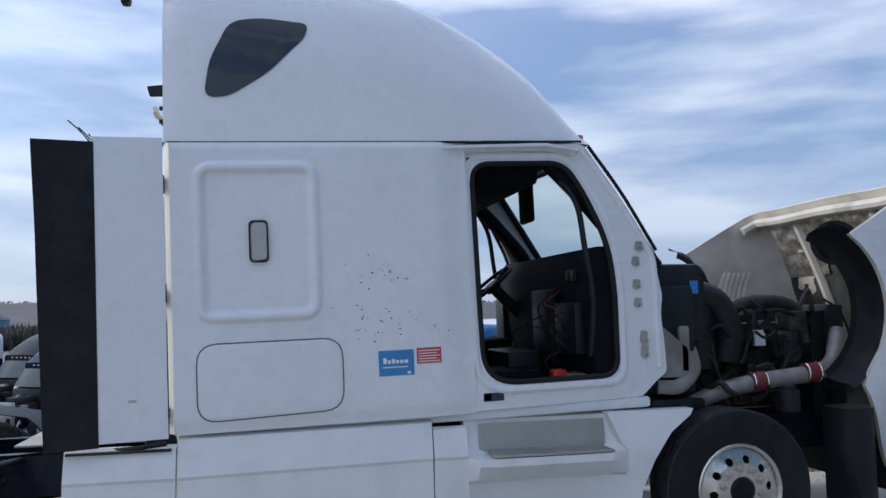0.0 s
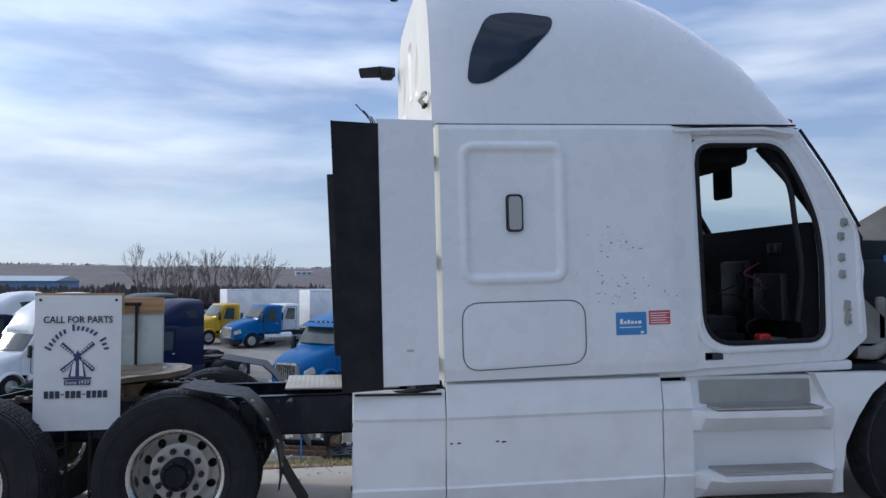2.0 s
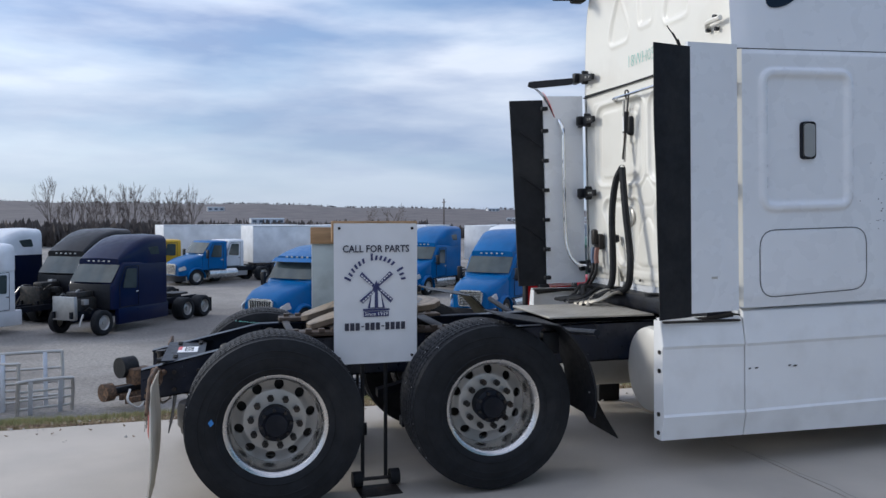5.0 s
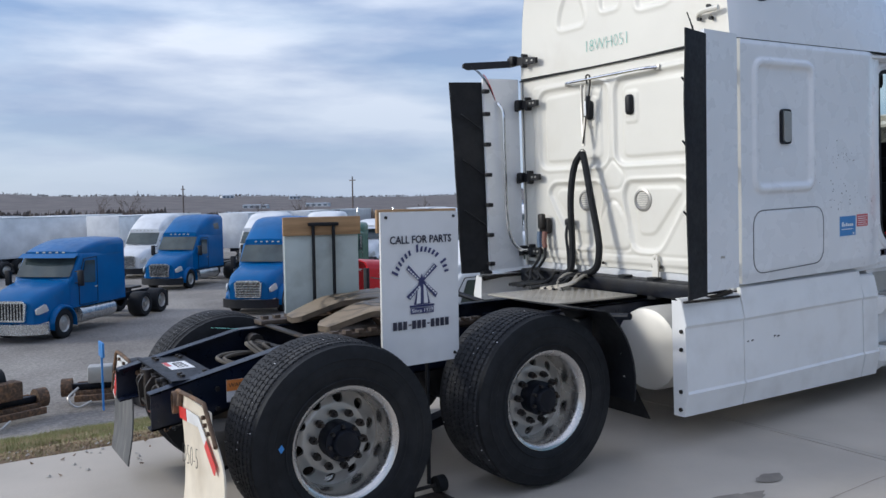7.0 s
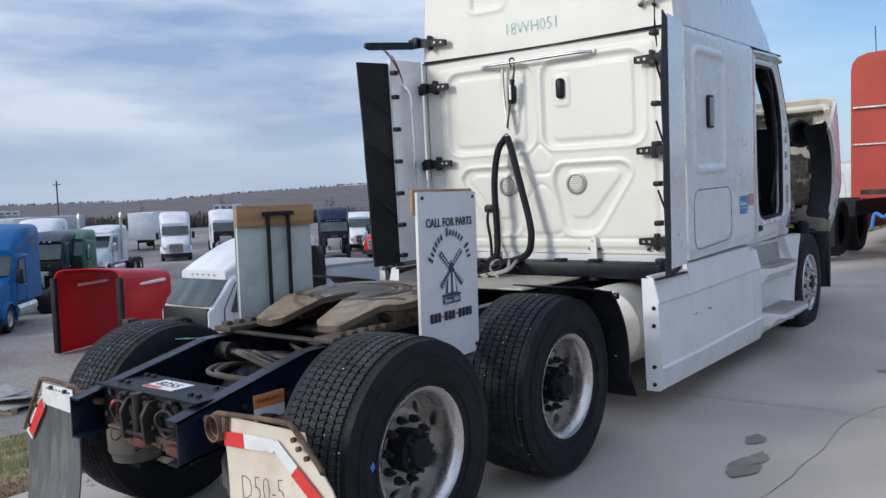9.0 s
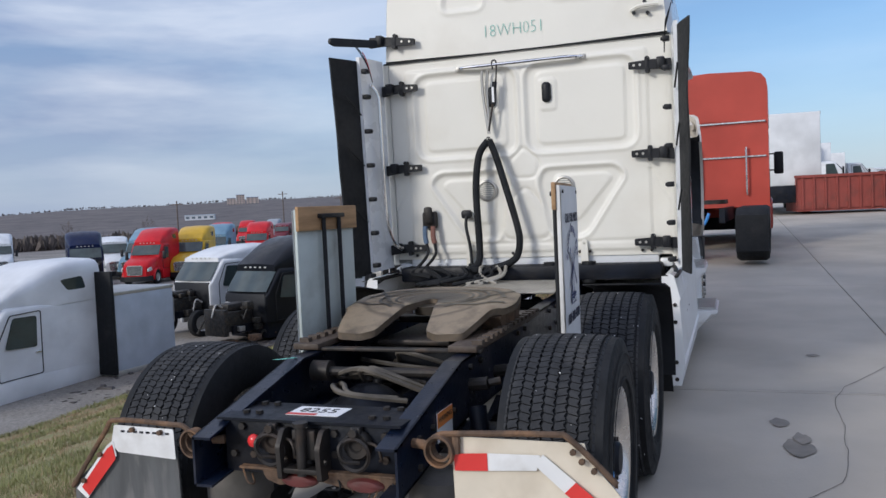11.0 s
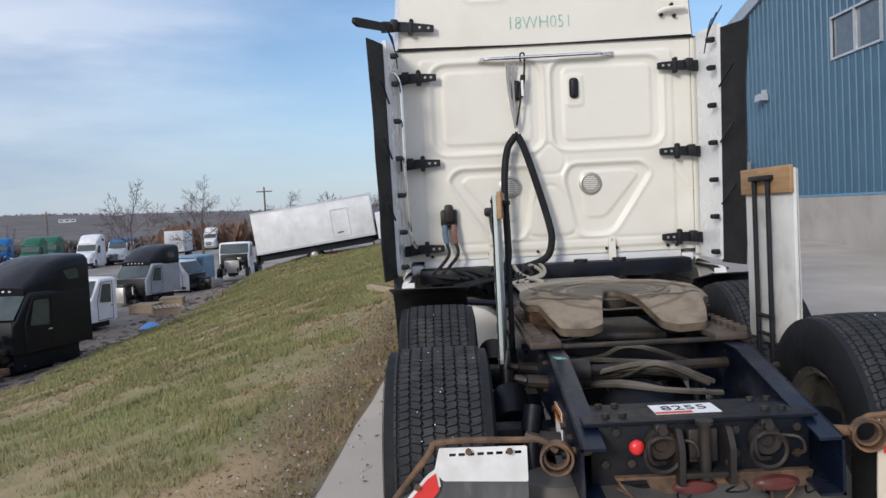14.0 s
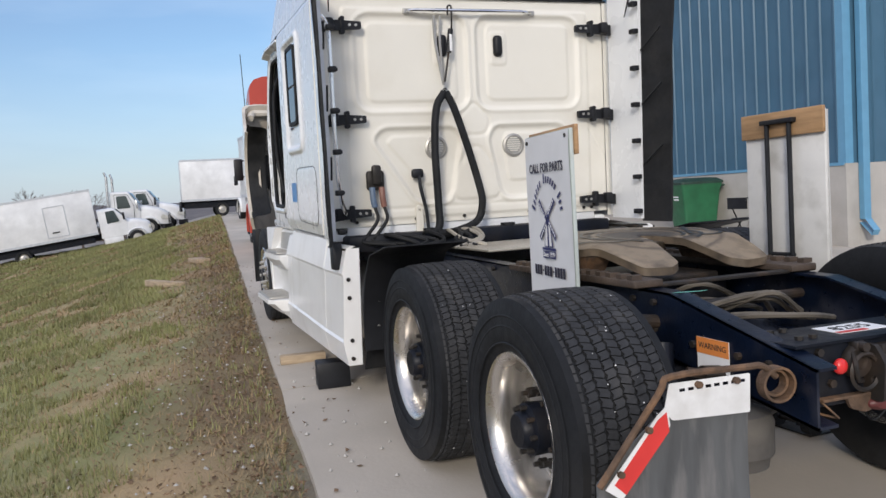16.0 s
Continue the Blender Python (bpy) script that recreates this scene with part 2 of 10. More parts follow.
M["hood_in"] = material("hood_inner", (0.62, 0.57, 0.49), 0.5, var=0.12, scale=4, dirt=(0.26, 0.22, 0.18), dirt_amt=0.5, dirt_scale=3.5)
M["tank"] = material("fuel_tank_skin", (0.62, 0.60, 0.55), 0.5, metal=0.3, var=0.08, scale=4, dirt=(0.38, 0.33, 0.26), dirt_amt=0.4)


for k, v in (("frame_black", 0.22), ("frame_blue", 0.35), ("rubber", 0.3), ("tread", 0.25), ("plastic", 0.3), ("interior", 0.15), ("groove", 0.1), ("engine", 0.3), ("steel", 0.3)):
    M[k].node_tree.nodes["Principled BSDF"].inputs["Specular IOR Level"].default_value = v


# ---- mesh tools ----
def emptyf(name, m=None, parent=None):
    e = new(name)
    if m is not None:
        e.matrix_world = m
    e.parent = parent
    return e


def part(name, bm, mat, parent=None, label="", smooth=True, angle=35, m=None):
    me = bpy.data.meshes.new(name)
    bmesh.ops.recalc_face_normals(bm, faces=bm.faces)
    bm.to_mesh(me)
    bm.free()
    for k in (mat if isinstance(mat, (list, tuple)) else [mat]):
        me.materials.append(k)
    if smooth:
        me.shade_smooth()
        me.set_sharp_from_angle(angle=radians(angle))
    ob = new(name, me)
    ob.parent = parent
    if m is not None:
        ob.matrix_local = m
    if label:
        ob["label"] = label
    return ob


def share(ob, m, parent=None):
    """Another object on the same mesh."""
    o = new(ob.name.split(".")[0], ob.data)
    o.parent = parent if parent is not None else ob.parent
    o.matrix_local = m
    if "label" in ob:
        o["label"] = ob["label"]
    return o


def BM():
    return bmesh.new()


def box(bm, x0, x1, y0, y1, z0, z1, bevel=0.0, seg=2, m=None):
    r = bmesh.ops.create_cube(bm, size=1.0, matrix=Matrix.LocRotScale(((x0 + x1) / 2, (y0 + y1) / 2, (z0 + z1) / 2), None, (x1 - x0, y1 - y0, z1 - z0)))
    vs = r["verts"]
    if bevel:
        es = list({e for v in vs for e in v.link_edges})
        out = bmesh.ops.bevel(bm, geom=es, offset=min(bevel, 0.49 * min(x1 - x0, y1 - y0, z1 - z0)), segments=seg, affect="EDGES", profile=0.5)
        vs = list({v for f in out["faces"] for v in f.verts} | {v for v in vs if v.is_valid})
    if m is not None:
        bmesh.ops.transform(bm, matrix=m, verts=vs)
    return vs


def frame_of(p0, p1):
    d = (Vector(p1) - Vector(p0))
    return Matrix.Translation(p0) @ d.to_track_quat("Z", "Y").to_matrix().to_4x4(), d.length


def cyl(bm, p0, p1, r0, r1=None, n=20, caps=True):
    m, h = frame_of(p0, p1)
    r1 = r0 if r1 is None else r1
    a = [bm.verts.new(m @ Vector((r0 * math.cos(2 * math.pi * i / n), r0 * math.sin(2 * math.pi * i / n), 0))) for i in range(n)]
    b = [bm.verts.new(m @ Vector((r1 * math.cos(2 * math.pi * i / n), r1 * math.sin(2 * math.pi * i / n), h))) for i in range(n)]
    for i in range(n):
        bm.faces.new((a[i], a[(i + 1) % n], b[(i + 1) % n], b[i]))
    if caps:
        bm.faces.new(a[::-1])
        bm.faces.new(b)
    return a + b


def lathe(bm, prof, n=48, m=None, closed=False):
    """Turns a profile of (radius, along) about the y axis."""
    m = m or Matrix.Identity(4)
    rings = []
    for r, a in prof:
        if r < 1e-5:
            rings.append([bm.verts.new(m @ Vector((0, a, 0)))])
        else:
            rings.append([bm.verts.new(m @ Vector((r * math.cos(2 * math.pi * i / n), a, r * math.sin(2 * math.pi * i / n)))) for i in range(n)])
    pairs = list(zip(rings, rings[1:])) + ([(rings[-1], rings[0])] if closed else [])
    for A, B in pairs:
        for i in range(n):
            j = (i + 1) % n
            q = [A[0]] if len(A) == 1 else [A[i], A[j]]
            w = [B[0]] if len(B) == 1 else [B[j], B[i]]
            if len(q) + len(w) >= 3:
                bm.faces.new(q + w)


def curve_pts(pts, k=6):
    """A smooth line through the points (Catmull-Rom)."""
    P = [Vector(p) for p in pts]
    P = [P[0] * 2 - P[1]] + P + [P[-1] * 2 - P[-2]]
    out = []
    for i in range(1, len(P) - 2):
        a, b, c, d = P[i - 1:i + 3]
        for j in range(k):
            t = j / k
            out.append(0.5 * ((2 * b) + (c - a) * t + (2 * a - 5 * b + 4 * c - d) * t * t + (3 * b - a - 3 * c + d) * t ** 3))
    return out + [P[-2]]


def tube(bm, pts, r, n=8, smooth=True, k=6):
    P = curve_pts(pts, k) if smooth else [Vector(p) for p in pts]
    rings = []
    up = Vector((0.13, 0.31, 0.94))
    for i, p in enumerate(P):
        d = (P[min(i + 1, len(P) - 1)] - P[max(i - 1, 0)]).normalized()
        if abs(d.dot(up)) > 0.98:
            up = Vector((0.9, 0.1, 0.1))
        s = d.cross(up).normalized()
        up = s.cross(d).normalized()
        rings.append([bm.verts.new(p + r * (math.cos(2 * math.pi * j / n) * s + math.sin(2 * math.pi * j / n) * up)) for j in range(n)])
    for A, B in zip(rings, rings[1:]):
        for j in range(n):
            bm.faces.new((A[j], A[(j + 1) % n], B[(j + 1) % n], B[j]))
    bm.faces.new(rings[0][::-1])
    bm.faces.new(rings[-1])


def rounded(pts, r, k=5):
    """A polygon with its corners rounded; r is one radius or one for each corner."""
    out, n = [], len(pts)
    for i in range(n):
        p, a, b = Vector(pts[i]), Vector(pts[i - 1]), Vector(pts[(i + 1) % n])
        rr = r[i] if isinstance(r, (list, tuple)) else r
        u, v = (a - p), (b - p)
        rr = min(rr, 0.49 * u.length, 0.49 * v.length)
        u, v = p + u.normalized() * rr, p + v.normalized() * rr
        for j in range(k + 1):
            t = j / k
            out.append((1 - t) ** 2 * u + 2 * t * (1 - t) * p + t * t * v)
    return out


def rect(x0, x1, y0, y1, r=0.0, k=5):
    p = [(x0, y0), (x1, y0), (x1, y1), (x0, y1)]
    return rounded(p, r, k) if r else [Vector(q) for q in p]


def circle(x, y, r, n=16):
    return [Vector((x + r * math.cos(2 * math.pi * i / n), y + r * math.sin(2 * math.pi * i / n))) for i in range(n)]


def plate(bm, outline, holes, put, thick):
    """A flat plate with holes: put(u, v, w) maps the plate's plane and depth to space."""
    tmp = bmesh.new()
    for loop in [outline] + list(holes):
        vs = [tmp.verts.new((p[0], p[1], 0)) for p in loop]
        for i in range(len(vs)):
            tmp.edges.new((vs[i], vs[(i + 1) % len(vs)]))
    bmesh.ops.triangle_fill(tmp, use_beauty=True, edges=tmp.edges[:], normal=(0, 0, 1))
    tmp.verts.ensure_lookup_table()
    tmp.verts.index_update()
    front = [bm.verts.new(put(v.co.x, v.co.y, 0)) for v in tmp.verts]
    back = [bm.verts.new(put(v.co.x, v.co.y, thick)) for v in tmp.verts]
    for f in tmp.faces:
        ix = [v.index for v in f.verts]
        bm.faces.new([front[i] for i in ix])
        bm.faces.new([back[i] for i in reversed(ix)])
    for e in tmp.edges:
        if len(e.link_faces) == 1:
            a, b = e.verts[0].index, e.verts[1].index
            bm.faces.new((front[a], front[b], back[b], back[a]))
    tmp.free()


def loft(bm, sections, close_u=False, caps=False):
    rows = [[bm.verts.new(p) for p in s] for s in sections]
    for A, B in zip(rows, rows[1:]):
        n = len(A)
        for i in range(n if close_u else n - 1):
            bm.faces.new((A[i], A[(i + 1) % n], B[(i + 1) % n], B[i]))
    if caps:
        bm.faces.new(rows[0][::-1])
        bm.faces.new(rows[-1])
    return rows


def relief(bm, u0, u1, v0, v1, nu, nv, put, height):
    """A finely divided sheet pushed in and out by height(u, v)."""
    g = []
    for i in range(nu + 1):
        u = u0 + (u1 - u0) * i / nu
        g.append([bm.verts.new(put(u, v0 + (v1 - v0) * j / nv, height(u, v0 + (v1 - v0) * j / nv))) for j in range(nv + 1)])
    for i in range(nu):
        for j in range(nv):
            bm.faces.new((g[i][j], g[i + 1][j], g[i + 1][j + 1], g[i][j + 1]))


def sd_poly(u, v, poly):
    """Signed distance to a polygon, negative inside."""
    d, s, n = 1e9, 1.0, len(poly)
    for i in range(n):
        ax, ay = poly[i]
        bx, by = poly[i - 1]
        ex, ey, wx, wy = bx - ax, by - ay, u - ax, v - ay
        t = max(0.0, min(1.0, (wx * ex + wy * ey) / (ex * ex + ey * ey)))
        dx, dy = wx - ex * t, wy - ey * t
        d = min(d, dx * dx + dy * dy)
        c1, c2, c3 = v >= ay, v < by, ex * wy > ey * wx
        if (c1 and c2 and c3) or (not c1 and not c2 and not c3):
            s = -s
    return s * math.sqrt(d)


def step01(x, a, b):
    t = max(0.0, min(1.0, (x - a) / (b - a)))
    return t * t * (3 - 2 * t)


def words(name, text, size, m, mat, parent=None, depth=0.001, label="", thin=0.0):
    """Lettering as a mesh, in the built-in font."""
    cu = bpy.data.curves.new(name, "FONT")
    cu.body, cu.size, cu.extrude, cu.align_x, cu.align_y = text, size, depth, "CENTER", "CENTER"
    cu.resolution_u, cu.offset = 2, -thin
    tmp = bpy.data.objects.new(name, cu)
    scene.collection.objects.link(tmp)
    me = bpy.data.meshes.new_from_object(tmp.evaluated_get(bpy.context.evaluated_depsgraph_get()))
    bpy.data.objects.remove(tmp)
    me.materials.clear()
    me.materials.append(mat)
    ob = new(name, me)
    ob.parent = parent
    ob.matrix_local = m
    if label:
        ob["label"] = label
    return ob


SIDE_R = Matrix(((1, 0, 0, 0), (0, 0, -1, 0), (0, 1, 0, 0), (0, 0, 0, 1)))     # u along +x, v up, facing -y
SIDE_L = Matrix(((-1, 0, 0, 0), (0, 0, 1, 0), (0, 1, 0, 0), (0, 0, 0, 1)))     # u along -x, v up, facing +y
REAR = Matrix(((0, 0, -1, 0), (-1, 0, 0, 0), (0, 1, 0, 0), (0, 0, 0, 1)))      # u along -y, v up, facing -x

# ---- ground: pad, grass bank, yard, far hills ----
YARD = -3.1


def pad_edge(x):
    return 1.76 - 0.07 * x


def pad_z(x):
    return 0.026 * (max(-14.0, x) - 2.5) - 0.010 * max(0.0, x - 28) - 0.016 * max(0.0, x - 45)


def fall(y):
    """The pad drains towards the grass."""
    return 0.030 * max(0.0, min(2.7, y + 0.9))


def smooth_ramp(x, k):
    return 0.5 * (x + math.sqrt(x * x + k * k))


def ridge(az):
    """Height of the far skyline in degrees over the horizon, by compass angle."""
    return 0.80 + 0.14 * math.sin(az * 4.3 - 0.6) + 0.05 * math.sin(az * 17) + 0.025 * math.sin(az * 41 + 2) - 0.34 * math.exp(-((az - 1.08) / 0.22) ** 2) + 0.22 * math.exp(-((az - 0.60) / 0.22) ** 2)


def bank_width(x):
    return 12.4 + 0.09 * max(0.0, min(60.0, x))


def ground_z(x, y):
    s = y - pad_edge(x)
    p = pad_z(x) - fall(min(y, pad_edge(x)))
    if s <= 0:
        z = p
    else:
        wide = bank_width(x)
        t = min(1.0, s / wide)
        z = p + (YARD - p) * (0.80 * t + 0.20 * t * t * (3 - 2 * t)) 
        z += 1.0 * math.exp(-(((x - 52) / 9) ** 2 + ((y - 11.5) / 5) ** 2))
    d = math.hypot(x, y)
    if d > 160:
        az = math.atan2(y, x)
        k = step01(d, 160, 420)
        low = YARD - 5.0 * k
        top = 0.6 + 1500 * math.tan(radians(ridge(az)))
        z = low + (top - low) * step01(d, 420, 1500) if d > 160 else z
        z += 2.0 * noise.noise((x * 0.012, y * 0.012, 0)) * k
    return z


def ground_mat():
    m = bpy.data.materials.new("ground_surface")
    m.use_nodes = True
    n, l = m.node_tree.nodes, m.node_tree.links
    b = n["Principled BSDF"]
    b.inputs["Roughness"].default_value = 0.9
    co = n.new("ShaderNodeTexCoord")
    at_ = n.new("ShaderNodeAttribute")
    at_.attribute_name = "cover"

    def nz(s, d=8, rough=0.6):
        x = n.new("ShaderNodeTexNoise")
        x.inputs["Scale"].default_value, x.inputs["Detail"].default_value, x.inputs["Roughness"].default_value = s, d, rough
        l.new(co.outputs["Object"], x.inputs["Vector"])
        return x.outputs["Fac"]

    def ramp(f, stops):
        x = n.new("ShaderNodeValToRGB")
        while len(x.color_ramp.elements) < len(stops):
            x.color_ramp.elements.new(0.5)
        for e, (p, c) in zip(x.color_ramp.elements, stops):
            e.position, e.color = p, (*c, 1)
        l.new(f, x.inputs["Fac"])
        return x.outputs["Color"]

    def mix(f, a, c):
        x = n.new("ShaderNodeMix")
        x.data_type = "RGBA"
        for s, v in ((x.inputs[0], f), (x.inputs[6], a), (x.inputs[7], c)):
            l.new(v, s)
        return x.outputs[2]

    sep = n.new("ShaderNodeSeparateColor")
    l.new(at_.outputs["Color"], sep.inputs[0])
    grass = ramp(nz(0.55, 10, 0.65), [(0.34, (0.38, 0.27, 0.15)), (0.45, (0.33, 0.258, 0.133)), (0.55, (0.24, 0.232, 0.10)), (0.69, (0.175, 0.195, 0.068))])
    dirt = ramp(nz(2.2, 9, 0.7), [(0.35, (0.095, 0.060, 0.036)), (0.6, (0.175, 0.115, 0.066)), (0.75, (0.085, 0.056, 0.035))])
    gravel = ramp(nz(9.0, 9, 0.75), [(0.3, (0.16, 0.148, 0.135)), (0.55, (0.33, 0.305, 0.27)), (0.75, (0.50, 0.46, 0.41))])
    # far woods tone, greyed so the base colour holds some of the distance haze
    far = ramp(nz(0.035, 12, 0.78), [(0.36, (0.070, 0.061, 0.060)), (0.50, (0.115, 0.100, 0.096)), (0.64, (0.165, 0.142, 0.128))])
    wet = ramp(nz(0.16, 6, 0.6), [(0.40, (0.62, 0.61, 0.61)), (0.60, (1.0, 1.0, 1.0))])
    tone = n.new("ShaderNodeMix")
    tone.data_type, tone.blend_type = "RGBA", "MULTIPLY"
    tone.inputs[0].default_value = 1.0
    l.new(gravel, tone.inputs[6])
    l.new(wet, tone.inputs[7])
    c = mix(sep.outputs[0], tone.outputs[2], grass)
    c = mix(sep.outputs[1], c, dirt)
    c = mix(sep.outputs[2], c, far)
    l.new(c, b.inputs["Base Color"])
    bp = n.new("ShaderNodeBump")
    bp.inputs["Strength"].default_value, bp.inputs["Distance"].default_value = 0.6, 0.03
    l.new(nz(30, 8, 0.7), bp.inputs["Height"])
    l.new(bp.outputs["Normal"], b.inputs["Normal"])
    return m


def axis_steps(stops):
    out = []
    for (a, b, st) in stops:
        v = a
        while v < b - 1e-6:
            out.append(v)
            v += st
    return out + [stops[-1][1]]


def build_ground():
    xs = axis_steps([(-1800, -300, 150), (-300, -60, 30), (-60, -6, 6), (-6, 30, 0.6), (30, 80, 2), (80, 300, 20), (300, 1800, 100)])
    ys = axis_steps([(-1800, -300, 150), (-300, -20, 28), (-20, -2, 3), (-2, 18, 0.4), (18, 60, 6), (60, 300, 20), (300, 1800, 100)])
    verts, faces, cover = [], [], []
    for x in xs:
        for y in ys:
            s = y - pad_edge(x)
            bump = 0.05 * noise.noise((x * 0.8, y * 0.8, 3)) + 0.02 * noise.noise((x * 2.7, y * 2.7, 5)) if 0.25 < s < 14 and x < 40 else 0
            drop = -0.05 if s < 0.05 and x < 70 and y > -60 else 0
            verts.append((x, y, ground_z(x, y) + bump + drop))
            wide = bank_width(x)
            g = step01(s, -0.1, 0.05) * (1 - step01(s + 1.4 * noise.noise((x * 0.3, y * 0.3, 1)), wide - 2.2, wide - 0.8))
            g *= 1 - step01(x + 3 * noise.noise((x * 0.2, y * 0.2, 9)), 50, 60)
            w = 0.55 + 0.9 * noise.noise((x * 0.45, y * 0.3, 7)) + 0.045 * max(0.0, x)
            dd = (1 - step01(s, w - 0.55, w + 0.35)) * step01(s, -0.1, 0.1)
            dd = max(dd, step01(s + 1.2 * noise.noise((x * 0.25, y * 0.25, 4)), wide - 4.2, wide - 2.6) * g * 0.3)
            dd *= 1 - step01(x, 26, 36)
            soil = step01(s + 1.5 * noise.noise((x * 0.35, y * 0.35, 6)), wide - 2.6, wide - 1.0) * (1 - step01(s + 2.5 * noise.noise((x * 0.2, y * 0.3, 8)), wide + 1.5, wide + 5.0)) * step01(x, 12, 20) * (1 - step01(x, 52, 66))
            dd = max(dd, 0.65 * soil)
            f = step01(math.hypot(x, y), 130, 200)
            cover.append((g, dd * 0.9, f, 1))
    ny = len(ys)
    for i in range(len(xs) - 1):
        for j in range(ny - 1):
            faces.append((i * ny + j, (i + 1) * ny + j, (i + 1) * ny + j + 1, i * ny + j + 1))
    me = bpy.data.meshes.new("ground")
    me.from_pydata(verts, [], faces)
    at_ = me.color_attributes.new("cover", "FLOAT_COLOR", "POINT")
    at_.data.foreach_set("color", np.array(cover, dtype=np.float32).ravel())
    me.materials.append(ground_mat())
    me.shade_smooth()
    tagged(new("ground", me), "grass bank, gravel yard and brown winter hills beyond", "ground", kind="structure")


build_ground()


# concrete pad, in slabs with sawn joints
def concrete_mat():
    m = material("pad_concrete", (0.44, 0.395, 0.335), 0.78, var=0.15, scale=0.7, grain=0.18, grain_scale=45, dirt=(0.36, 0.325, 0.28), dirt_amt=0.6, dirt_scale=0.9)
    return m


M["concrete"] = concrete_mat()
M["stain"] = material("oil_stain", (0.22, 0.195, 0.165), 0.7, var=0.2, scale=6)
M["crack"] = material("crack_shadow", (0.12, 0.11, 0.10), 0.95, var=0.2)


def build_pad():
    pad = emptyf("pavement")
    tagged(pad, "light grey concrete yard pad with cracks and oil stains", "pavement", kind="structure")
    cuts = [-24, -9.4, -3.0, 3.25, 9.5, 15.8, 22, 30, 42, 70]
    rows = [None, -1.0 - 1.95, -8.1, -16, -40]
    for a, b in zip(cuts, cuts[1:]):
        for k in range(4):
            def yt(x, k=k):
                return pad_edge(x) if k == 0 else rows[k]
            g = 0.006
            bm = BM()
            n = 10
            top, bot = [], []
            for i in range(n + 1):
                x = a + g + (b - a - 2 * g) * i / n
                y1 = yt(x) - (0 if k == 0 else g)
                y0 = rows[k + 1] + g
                wob = 0.03 * noise.noise((x * 1.3, 0, 0)) if k == 0 else 0
                ym = min(y1, -0.9) if k == 0 else (y0 + y1) / 2
                top.append([Vector((x, y0, pad_z(x))), Vector((x, ym, pad_z(x))), Vector((x, y1 + wob, pad_z(x) - fall(y1)))])
                bot.append([Vector((x, y0, pad_z(x) - 0.15)), Vector((x, y1 + wob, pad_z(x) - 0.20))])
            loft(bm, [[t[0], t[1], t[2], u[1], u[0]] for t, u in zip(top, bot)], close_u=True, caps=True)
            part("slab", bm, M["concrete"], pad, smooth=False)
    # cracks: narrow open grooves shown as thin dark strips set on the slab
    for pts in ([(0.9, -1.75), (1.44, -2.1), (2.3, -2.2), (3.3, -2.28), (4.6, -2.9), (6.5, -3.3)], [(3.26, -1.0), (3.3, -1.7), (3.28, -2.6), (3.3, -3.9)], [(-0.6, -2.2), (0.9, -1.75)]):
        P = curve_pts([(x, y, 0) for x, y in pts], 7)
        bm = BM()
        L = []
        for i, p in enumerate(P):
            d = (P[min(i + 1, len(P) - 1)] - P[max(i - 1, 0)]).normalized()
            s = Vector((-d.y, d.x, 0)) * (0.0012 + 0.003 * abs(noise.noise((p.x * 4, p.y * 4, 2))))
            w = Vector((0.035 * noise.noise((p.x * 5, p.y * 5, 0)), 0.035 * noise.noise((p.x * 5, p.y * 5, 8)), pad_z(p.x) + 0.004))
            L.append([p + s + w, p - s + w])
        loft(bm, L)
        part("crack", bm, M["crack"], pad, smooth=False)
    for cx, cy, rx, ry in ((1.92, -1.9, 0.20, 0.085), (2.44, -1.81, 0.10, 0.06), (2.1, -1.93, 0.12, 0.05), (-0.4, -3.3, 0.16, 0.1), (4.6, -2.2, 0.07, 0.05)):
        bm = BM()
        vs = [bm.verts.new((cx + rx * (1 + 0.5 * noise.noise((math.cos(a) * 1.5, math.sin(a) * 1.5, cx))) * math.cos(a), cy + ry * (1 + 0.5 * noise.noise((math.cos(a) * 1.5, math.sin(a) * 1.5, cy))) * math.sin(a), pad_z(cx) + 0.0045)) for a in [i * math.pi / 18 for i in range(36)]]
        bm.faces.new(vs)
        part("oil_stain", bm, M["stain"], pad, smooth=False)


build_pad()

# ---- the stripped white sleeper tractor ----
truck = emptyf("semi_truck")
tagged(truck, "white sleeper semi tractor stripped for parts, hood tilted open, doors missing", "truck")
CAB = pose(2.97, 0, 1.068, 0, -1.65, 0) @ pose(-2.97, 0, -1.05)     # the cab sags at its rear
R_T, HUB = 0.52, 0.513


def cabpart(name, bm, mat, label="", parent=None, **k):
    o = part(name, bm, mat, parent or truck, label, m=CAB if parent is None else None, **k)
    return o


